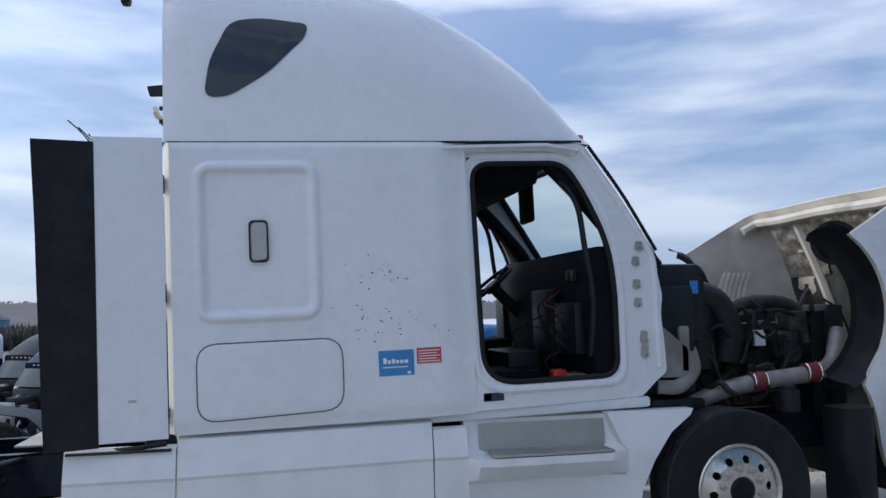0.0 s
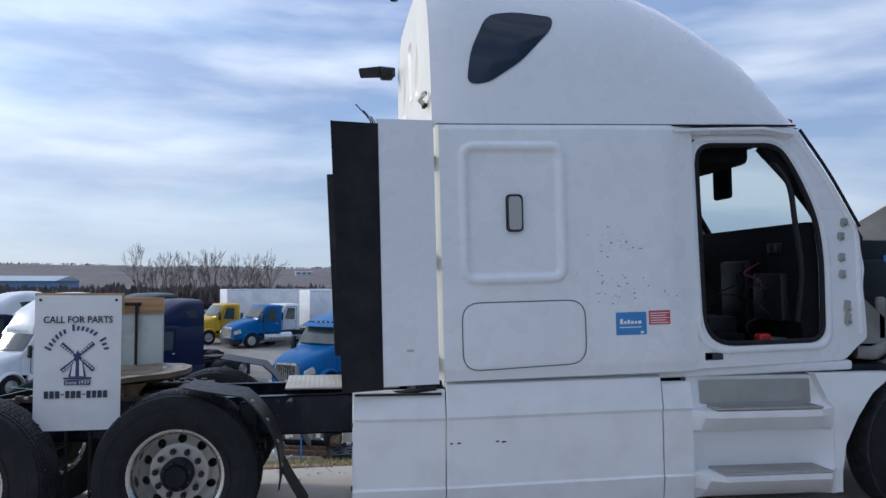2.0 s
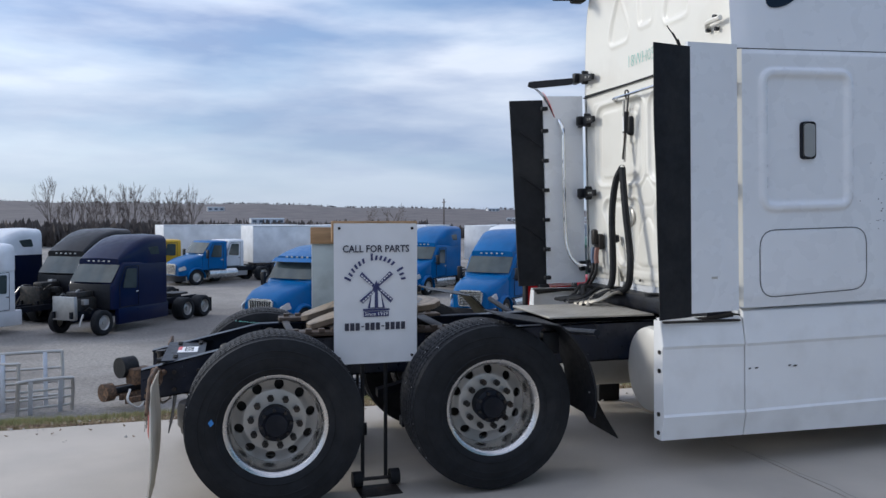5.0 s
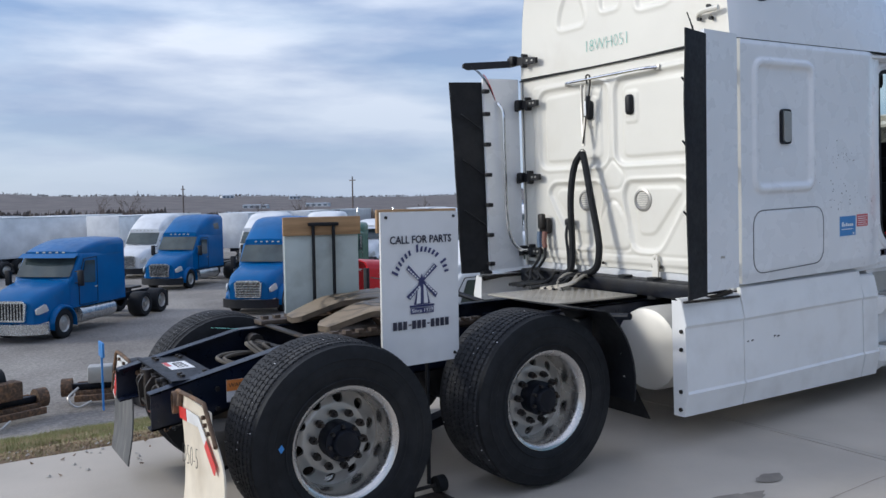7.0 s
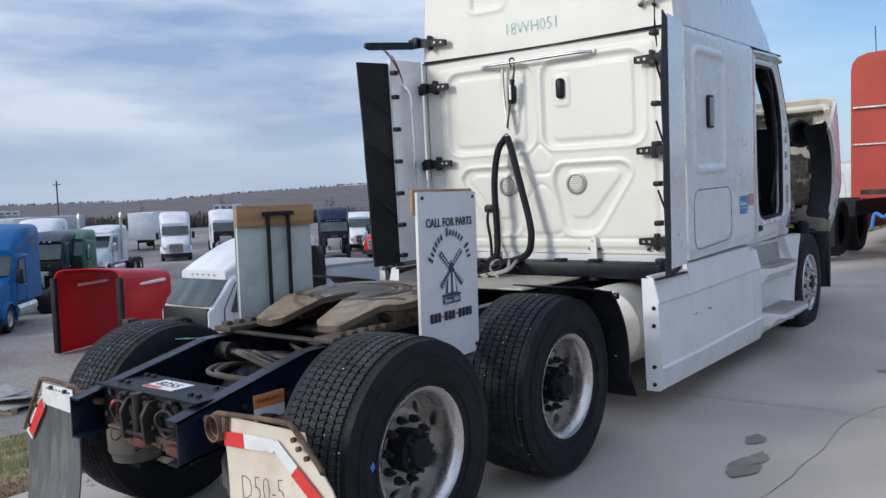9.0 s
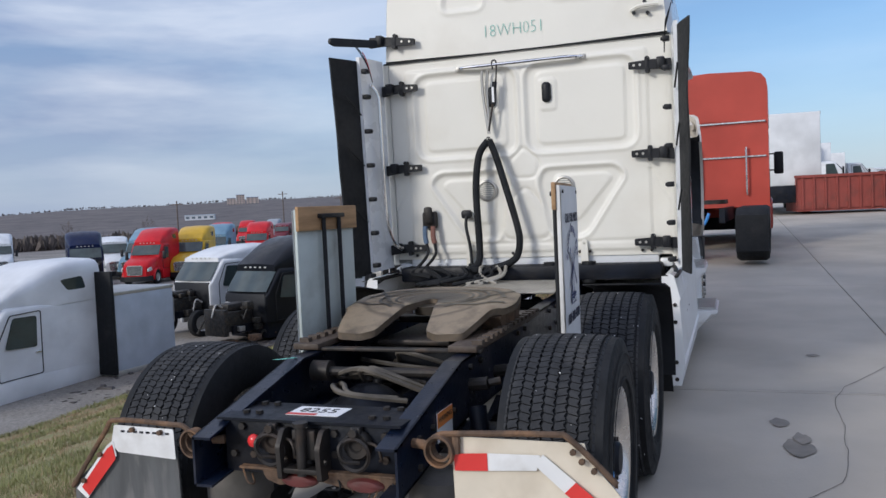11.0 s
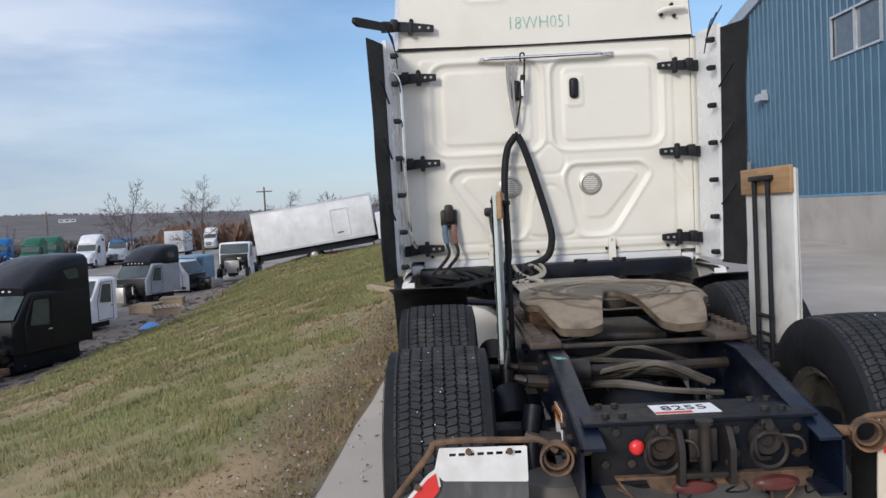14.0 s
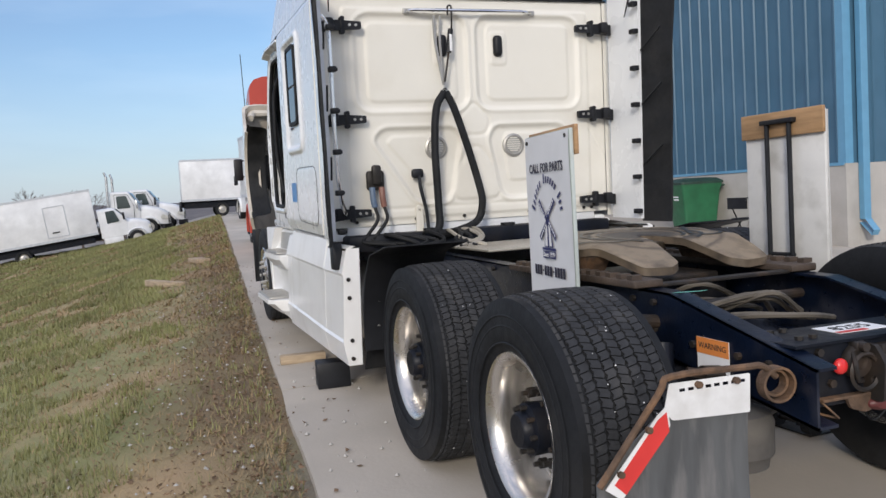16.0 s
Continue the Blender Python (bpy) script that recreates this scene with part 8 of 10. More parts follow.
def folding_chair(x, y, rot):
    z = pad_z(x)
    e = emptyf("folding_chair", pose(x, y, z, 0, 0, rot))
    tagged(e, "black metal folding chair by the base wall", "chair")
    bm = BM()
    relief(bm, -0.21, 0.21, 0.0, 0.2, 10, 3, lambda u, v, h: Vector((u, -0.22 + h, 0.62 + v)), lambda u, v: -0.04 * (u / 0.21) ** 2)
    relief(bm, -0.21, 0.21, 0.0, 0.2, 10, 3, lambda u, v, h: Vector((u, -0.235 + h, 0.62 + v)), lambda u, v: -0.04 * (u / 0.21) ** 2)
    part("backrest", bm, M["plastic"], e)
    bm = BM()
    box(bm, -0.20, 0.20, -0.2, 0.2, 0.43, 0.46, 0.012)
    part("seat", bm, M["plastic"], e)
    for sx in (-0.22, 0.22):
        bm = BM()
        cyl(bm, (sx, -0.25, 0.82), (sx, 0.24, 0.0), 0.012, n=8)
        part("front_leg", bm, M["plastic"], e)
        bm = BM()
        cyl(bm, (sx * 0.9, 0.1, 0.45), (sx * 0.9, -0.28, 0.0), 0.012, n=8)
        part("rear_leg", bm, M["plastic"], e)


folding_chair(8.95, -7.55, 190)
for x, w, h, ln in ((8.62, 0.30, 1.0, 5), (8.15, 0.33, 0.9, -4), (7.85, 0.28, 0.8, 3)):
    bm = BM()
    box(bm, -w / 2, w / 2, -0.03, 0.03, 0, h, 0.006, m=pose(0, 0, 0, 12, ln, 0))
    o = part("plank", bm, M["oldwood"], None)
    o.matrix_world = pose(x, -7.88, pad_z(x), 0, 0, 0)
    tagged(o, "weathered plank leaning on the base wall", "plank", "leaning planks")
bm = BM()
cyl(bm, (9.0, -7.5, pad_z(9) + 0.2), (8.6, -8.08, 1.75), 0.014, n=8)
tagged(part("pole", bm, M["alu_dull"], None), "thin grey pole leaning on the wall", "pole")
# timber blocks on the pad and grass by the left wheels
for x, y, l_, w, h, r in ((4.1, 1.22, 0.38, 0.10, 0.075, 86), (3.16, 1.16, 0.24, 0.20, 0.19, 84), (13.2, 2.2, 1.4, 0.14, 0.12, 25), (16.5, 1.4, 0.9, 0.3, 0.1, 10), (6.6, 3.0, 0.1, 0.05, 0.03, 30)):
    bm = BM()
    box(bm, -l_ / 2, l_ / 2, -w / 2, w / 2, 0, h, 0.008)
    o = part("timber_block", bm, M["oldwood"] if h < 0.15 else M["plastic"], None)
    o.matrix_world = pose(x, y, ground_z(x, y) - 0.004, 0, 0, r)
    tagged(o, "weathered timber block lying on the ground" if h < 0.15 else "black block standing under the skirt panel", "block", "blocks on the ground")


# ---- other trucks ----
PAINT = {}


def paint(name, c, rough=0.36):
    if name not in PAINT:
        PAINT[name] = material(name + "_paint", c, rough, var=0.12, scale=1.2, coat=0.14, dirt=tuple(0.75 * v + 0.008 for v in c), dirt_amt=0.35, dirt_scale=1.5)
        PAINT[name].node_tree.nodes["Principled BSDF"].inputs["Specular IOR Level"].default_value = 0.16
    return PAINT[name]


COL = dict(blue=(0.004, 0.105, 0.30), royal=(0.0015, 0.007, 0.040), navy=(0.003, 0.007, 0.026), white=(0.70, 0.71, 0.72), black=(0.007, 0.008, 0.011), red=(0.52, 0.012, 0.018), orange=(0.42, 0.068, 0.048), yellow=(0.58, 0.36, 0.03), green=(0.015, 0.10, 0.055), grey=(0.30, 0.32, 0.35), maroon=(0.14, 0.015, 0.025), steel=(0.16, 0.27, 0.36))
M["chrome_far"] = material("far_chrome", (0.62, 0.62, 0.60), 0.25, metal=0.8, var=0.15, scale=8)
M["lamp_lens"] = material("lamp_lens", (0.55, 0.55, 0.52), 0.15, var=0.1)
M["truck_glass"] = material("truck_glass", (0.05, 0.065, 0.065), 0.08, var=0.25, scale=1.5, rough_var=0.03)
WHEELS = {}


def simple_wheel(parent, x, y, z, r=0.5, w=0.28, dual=False, rim="alu_dull"):
    key = (r, w, rim)
    if key not in WHEELS:
        bm = BM()
        h = w / 2
        lathe(bm, [(0.56 * r, -h * 0.85), (0.66 * r, -h), (0.92 * r, -h), (r, -h * 0.8), (r, h * 0.8), (0.92 * r, h), (0.66 * r, h), (0.56 * r, h * 0.85)], 28)
        t = bpy.data.meshes.new("wheel")
        bm.to_mesh(t)
        bm.free()
        t.materials.append(M["rubber"])
        t.shade_smooth()
        t.set_sharp_from_angle(angle=radians(40))
        bm = BM()
        lathe(bm, [(0.58 * r, -h * 0.9), (0.54 * r, -h * 0.8), (0.50 * r, -h * 0.5), (0.34 * r, -h * 0.62), (0.20 * r, -h * 0.66), (0.18 * r, -h * 0.95), (0.0, -h * 0.95)], 28)
        for k in range(8):
            a = 2 * math.pi * k / 8
            cyl(bm, (0.40 * r * math.cos(a), -h * 0.56, 0.40 * r * math.sin(a)), (0.40 * r * math.cos(a), -h * 0.60, 0.40 * r * math.sin(a)), 0.05 * r, n=8)
        d = bpy.data.meshes.new("rim")
        bm.to_mesh(d)
        bm.free()
        d.materials.append(M[rim])
        d.shade_smooth()
        d.set_sharp_from_angle(angle=radians(40))
        WHEELS[key] = (t, d)
    t, d = WHEELS[key]
    o = new("wheel", t)
    o.parent = parent
    o.matrix_local = pose(x, y, z, 0, 0, 0 if y < 0 else 180)
    q = new("rim", d)
    q.parent = o
    return o


def sec10(x, zb, zt, hw, r):
    r = min(r, 0.45 * (zt - zb), 0.6 * hw)
    P = [(hw, zb), (hw, zt - r), (hw - 0.08 * r, zt - 0.55 * r), (hw - 0.35 * r, zt - 0.2 * r), (hw - 0.9 * r, zt - 0.02 * r), (0.0, zt + 0.03 * hw)]
    return [Vector((x, y, z)) for y, z in P] + [Vector((x, -y, z)) for y, z in P[-2::-1]]


def tractor(name_color, at_xy, head, roof="high", hood=True, cab_only=False, tail=True, stacks=False, visor=False, sleeper=True, gz=None, roof_color=None, label=None, scale=1.07, wheels=True, long=1.0):
    """A parked road tractor: origin under its front axle, nose to +x."""
    pm = paint(name_color, COL[name_color])
    rm = paint(roof_color, COL[roof_color]) if roof_color else pm
    x, y = at_xy
    z = ground_z(x, y) if gz is None else gz
    e = emptyf("semi_truck", pose(x, y, z, 0, 0, head) @ Matrix.Diagonal((scale * long, scale, scale, 1)))
    kindw = "sleeper" if sleeper else "day cab"
    tagged(e, label or ("%s %s tractor %s parked in the yard" % ({"royal": "deep-blue", "steel": "steel-blue", "navy": "navy-blue", "green": "dark-green"}.get(name_color, name_color), kindw, "" if hood else "with exposed engine")).replace("  ", " "), "truck", "parked trucks")
    xb = -3.75 if sleeper else -2.25
    top = {"high": 3.85, "mid": 3.25, "flat": 2.75}[roof]
    hw = 1.20
    # cab and sleeper body
    bm = BM()
    S = [sec10(-0.50, 0.95, 1.88, 1.04, 0.10), sec10(-0.62, 0.95, 2.02, 1.10, 0.12), sec10(-1.12, 0.95, 2.72, 1.12, 0.15), sec10(-1.22, 0.95, 2.80, 1.14, 0.15), sec10(-2.05, 0.95, 2.80, 1.17, 0.15), sec10(xb, 0.95, 2.80, hw if sleeper else 1.17, 0.15)]
    loft(bm, S, caps=True)
    body = part("cab_body", bm, pm, e, angle=40)
    if roof != "flat":
        bm = BM()
        n = 9
        R = []
        for i in range(n + 1):
            t = i / n
            xx = -1.05 + (xb + 1.05) * t
            zt = 2.76 + (top - 2.76) * math.sin(min(1.0, 0.08 + t * 1.15) * math.pi / 2) ** (0.9 if roof == "high" else 0.8)
            R.append(sec10(xx, 2.70, zt, 0.98 + (hw - 0.98) * min(1, t * 1.8), 0.34))
        loft(bm, R, caps=True)
        rf = part("roof_fairing", bm, rm, e, angle=45)
        for k in range(5):
            bm = BM()
            box(bm, -1.14, -1.02, -0.5 + 0.25 * k - 0.05, -0.5 + 0.25 * k + 0.05, 2.80, 2.86, 0.02)
            part("marker_lamp", bm, M["lamp_lens"], rf)
        if roof == "high" and sleeper:
            for sg in (-1, 1):
                bm = BM()
                plate(bm, rounded([(-3.3, 3.05), (-2.75, 3.05), (-2.55, 3.35), (-3.2, 3.40)], 0.08, 3), [], lambda u, v, w: Vector((u, sg * (hw - 0.028 + 0.03 - w), v)), 0.03)
                part("sleeper_window", bm, M["truck_glass"], rf)
    # glass
    bm = BM()
    loft(bm, [[Vector((xx + 0.13 * (1 - (u) ** 2) * 0.6 + 0.012, u * w, zz)) for u in (-1, -0.66, -0.33, 0, 0.33, 0.66, 1)] for xx, zz, w in ((-0.56, 2.02, 1.02), (-0.84, 2.38, 1.02), (-1.09, 2.70, 1.0))])
    part("windscreen", bm, M["truck_glass"], e, angle=60)
    for sg in (-1, 1):
        bm = BM()
        plate(bm, rounded([(-1.05, 1.78), (-1.85, 1.72), (-1.88, 2.52), (-1.28, 2.54)][::-1], 0.07, 3), [], lambda u, v, w: Vector((u, sg * (1.176 - w), v)), 0.02)
        part("side_window", bm, M["truck_glass"], e)
        bm = BM()
        plate(bm, rounded([(-0.85, 1.0), (-1.98, 1.0), (-2.0, 2.64), (-1.2, 2.62), (-0.85, 1.9)][::-1], 0.06, 3), [rounded([(-0.87, 1.02), (-1.96, 1.02), (-1.98, 2.62), (-1.21, 2.60), (-0.87, 1.9)][::-1], 0.05, 3)], lambda u, v, w: Vector((u, sg * (1.178 - w), v)), 0.02)
        part("door_gap", bm, M["rubber"], body)
        bm = BM()
        box(bm, -1.95, -1.80, sg * 1.178 - 0.02, sg * 1.178 + 0.02, 1.55, 1.60, 0.008)
        part("door_handle", bm, M["chrome_far"], body)
        if hood:
            bm = BM()
            box(bm, -0.72, -0.60, sg * 1.38 - 0.11, sg * 1.38 + 0.11, 1.70, 2.25, 0.04)
            mr = part("mirror", bm, M["plastic"] if not stacks else M["chrome_far"], e)
            bm = BM()
            cyl(bm, (-0.68, sg * 1.15, 2.20), (-0.66, sg * 1.30, 2.20), 0.02, n=6)
            cyl(bm, (-0.68, sg * 1.15, 1.80), (-0.66, sg * 1.30, 1.80), 0.02, n=6)
            part("mirror_arm", bm, M["plastic"], mr)
    if visor:
        bm = BM()
        loft(bm, [[Vector((xx + 0.13 * (1 - u * u), u * 1.08, zz)) for u in (-1, -0.5, 0, 0.5, 1)] for xx, zz in ((-1.05, 2.80), (-0.78, 2.66))])
        part("sun_visor", bm, pm, e)
    if hood:
        bm = BM()
        H = []
        for xx, zb, zt, w, r in ((-0.48, 0.70, 1.90, 1.05, 0.22), (0.0, 0.70, 1.80, 1.06, 0.28), (0.55, 0.66, 1.68, 1.02, 0.34), (0.95, 0.62, 1.50, 0.92, 0.36), (1.12, 0.62, 1.36, 0.80, 0.34)):
            H.append(sec10(xx, zb, zt, w, r))
        loft(bm, H, caps=True)
        hd = part("hood", bm, pm, e, angle=45)
        for sg in (-1, 1):
            bm = BM()
            L = []
            for k in range(11):
                a = radians(-8 + 196 * k / 10)
                cx, cz = 0.60 * math.cos(a), 0.52 + 0.62 * math.sin(a)
                L.append([Vector((cx * 1.06, sg * yy, max(0.35, cz + dz))) for yy, dz in ((1.0, 0.03), (1.17, 0.0), (1.21, -0.05), (1.20, -0.10), (1.0, -0.06))])
            loft(bm, L, close_u=True, caps=True)
            part("fender", bm, pm, hd, angle=50)
            bm = BM()
            plate(bm, rounded([(0.70, 1.02), (1.12, 0.92), (1.16, 1.10), (0.80, 1.26)], 0.05, 3), [], lambda u, v, w: Vector((u, sg * (1.06 - 0.30 * max(0, u - 0.7) - w + 0.02), v)), 0.06)
            part("headlight", bm, M["lamp_lens"], hd)
        bm = BM()
        plate(bm, rounded([(-0.52, 0.70), (0.52, 0.70), (0.58, 1.28), (0.42, 1.38), (-0.42, 1.38), (-0.58, 1.28)], 0.05, 3), [], lambda u, v, w: Vector((1.20 - w - 0.03 * (v - 0.7), u, v)), 0.10)
        gr = part("grille", bm, M["chrome_far"], e)
        for k in range(9):
            bm = BM()
            if visor:
                box(bm, 1.19, 1.215, -0.44 + 0.11 * k - 0.02, -0.44 + 0.11 * k + 0.02, 0.76, 1.30)
            else:
                box(bm, 1.185, 1.213, -0.50, 0.50, 0.75 + 0.065 * k, 0.785 + 0.065 * k)
            part("grille_slot", bm, M["plastic"], gr, smooth=False)
        bm = BM()
        B = []
        for u in (-1, -0.8, -0.4, 0, 0.4, 0.8, 1):
            xx = 1.34 - 0.42 * abs(u) ** 3
            B.append([Vector((xx, u * 1.18, z_)) for z_ in (0.28, 0.62)] + [Vector((xx - 0.14, u * 1.14, z_)) for z_ in (0.62, 0.28)])
        loft(bm, B, close_u=True, caps=True)
        part("bumper", bm, M["plastic"] if not visor else M["chrome_far"], e, angle=50)
    else:
        bm = BM()
        box(bm, -0.5, 0.7, -0.38, 0.38, 0.75, 1.45, 0.08)
        box(bm, -0.45, 0.5, -0.26, 0.26, 1.45, 1.70, 0.06)
        en = part("engine", bm, M["engine"], e)
        bm = BM()
        box(bm, 0.72, 0.90, -0.52, 0.52, 0.65, 1.55, 0.02)
        part("radiator", bm, M["alu_dull"] if name_color != "black" else M["engine"], e, "bare radiator core")
        rr = random.Random(int(abs(x * 10 + y * 7)))
        for k in range(16):
            bm = BM()
            p = Vector((rr.uniform(-0.5, 0.7), rr.uniform(-0.9, 0.9), rr.uniform(0.7, 1.7)))
            s = rr.uniform(0.06, 0.16)
            if k % 3 == 0:
                tube(bm, [p, p + Vector((0.2, rr.uniform(-0.3, 0.3), 0.1)), p + Vector((0.4, rr.uniform(-0.3, 0.3), -0.3))], 0.035, 6)
            else:
                box(bm, p.x - s, p.x + s, p.y - s, p.y + s, p.z - s * 0.8, p.z + s * 0.8, 0.02)
            part("engine_unit", bm, M["engine"] if k % 4 else M["alu_dull"], en)
        bm = BM()
        box(bm, -0.60, -0.48, -1.0, 1.0, 0.95, 1.95, 0.03)
        part("firewall", bm, M["plastic"], e)
    if stacks:
        for sg in (-1, 1):
            bm = BM()
            cyl(bm, (-2.35, sg * 1.28, 1.1), (-2.35, sg * 1.28, 3.75), 0.085, n=12)
            cyl(bm, (-2.35, sg * 1.28, 3.75), (-2.45, sg * 1.28, 4.05), 0.07, n=12)
            part("exhaust_stack", bm, M["chrome_far"], e)
    if not cab_only:
        for sg in (-1, 1):
            bm = BM()
            box(bm, -6.9, 1.0, sg * 0.42 - 0.05, sg * 0.42 + 0.05, 0.72, 0.98)
            part("frame_rail", bm, M["frame_black"], e, smooth=False)
        for sg in (-1, 1):
            bm = BM()
            if name_color == "blue" or stacks:
                cyl(bm, (-0.95, sg * 0.90, 0.66), (-3.1, sg * 0.90, 0.66), 0.31, n=22)
                part("fuel_tank", bm, M["chrome_far"], e)
            else:
                box(bm, -3.9 if sleeper else -2.6, -0.80, sg * 1.05 - 0.12, sg * 1.05 + 0.12, 0.32, 0.98, 0.05)
                part("side_skirt", bm, pm, e)
        if wheels:
            for sg in (-1, 1):
                simple_wheel(e, 0, sg * 1.02, 0.5)
                for xx in (-5.25, -6.55):
                    simple_wheel(e, xx, sg * 0.93, 0.5, 0.5, 0.56)
        bm = BM()
        plate(bm, rounded([(-6.4, -0.45), (-5.3, -0.45), (-5.3, 0.45), (-6.4, 0.45)], 0.2, 3), [], lambda u, v, w: Vector((u, v, 1.14 - w)), 0.08)
        part("fifth_wheel", bm, M["steel"], e)
        for sg in (-1, 1):
            bm = BM()
            box(bm, -7.05, -7.02, sg * 0.93 - 0.28, sg * 0.93 + 0.28, 0.2, 0.85)
            part("mud_flap", bm, M["rubber"], e, smooth=False)
    if cab_only:
        low = (ground_z(x, y) - z) / scale
        bm = BM()
        for sg in (-1, 1):
            box(bm, (-3.5 if sleeper else -2.1), 0.5, sg * 0.42 - 0.06, sg * 0.42 + 0.06, 0.70, 0.97)
        box(bm, (-3.4 if sleeper else -2.0), -0.6, -0.95, 0.95, low + 0.12, 0.97, 0.04)
        under = part("under_frame", bm, M["frame_black"], e, "dark frame and floor under the cab")
        rj = random.Random(int(abs(x * 13 + y * 5)))
        for k in range(14):
            p = Vector((rj.uniform(-2.8, 0.9), rj.uniform(-1.1, 1.1), low + rj.uniform(0.05, 0.45)))
            q = rj.uniform(0.08, 0.22)
            bm = BM()
            if k % 2:
                tube(bm, [p, p + Vector((q, -q, 0.2)), p + Vector((2 * q, rj.uniform(-0.3, 0.3), -0.05))], 0.035, 6)
            else:
                box(bm, p.x - q, p.x + q, p.y - q, p.y + q, p.z - q * 0.6, p.z + q * 0.6, 0.02)
            part("loose_part", bm, M["engine"] if k % 3 else M["rust"], under)
    if cab_only and long > 1:
        for sg in (-1, 1):
            bm = BM()
            box(bm, -3.7, -0.6, sg * 1.08 - 0.10, sg * 1.08 + 0.10, 0.45, 1.0, 0.05)
            part("side_skirt", bm, pm, e)
    return e


def trailer(at_xy, head, length=12.0, color="white", z=None, label="white box trailer parked in the yard", legs=True, height=4.0):
    x, y = at_xy
    gz = ground_z(x, y) if z is None else z
    e = emptyf("box_trailer", pose(x, y, gz, 0, 0, head))
    tagged(e, label, "trailer", "parked trailers")
    bm = BM()
    box(bm, -length, 0, -1.28, 1.28, 1.15, height, 0.03)
    b = part("box_body", bm, paint(color, COL[color]), e, angle=30)
    for sg in (-1, 1):
        for za, zb in ((1.12, 1.25), (height - 0.10, height)):
            bm = BM()
            box(bm, -length, 0, sg * 1.28 - 0.012, sg * 1.28 + 0.012, za, zb)
            part("edge_rail", bm, M["frame_alu"], b, smooth=False)
    bm = BM()
    box(bm, -length + 0.3, -0.3, -0.5, 0.5, 0.85, 1.15)
    part("chassis", bm, M["frame_black"], e, smooth=False)
    for xx in (-length + 1.2, -length + 2.45) if length > 4 else ():
        for sg in (-1, 1):
            simple_wheel(e, xx, sg * 0.98, 0.5, 0.5, 0.56)
    if legs:
        for sg in (-1, 1):
            bm = BM()
            box(bm, -2.6, -2.45, sg * 0.8 - 0.06, sg * 0.8 + 0.06, 0.0, 1.1)
            part("landing_leg", bm, M["frame_black"], e, smooth=False)
    bm = BM()
    plate(bm, rect(-1.2, 1.2, 1.2, height - 0.08), [rect(-1.12, -0.04, 1.28, height - 0.16), rect(0.04, 1.12, 1.28, height - 0.16)], lambda u, v, w: Vector((-length - 0.02 + w, u, v)), 0.03)
    part("rear_door_frame", bm, M["frame_alu"], e, smooth=False)
    return e


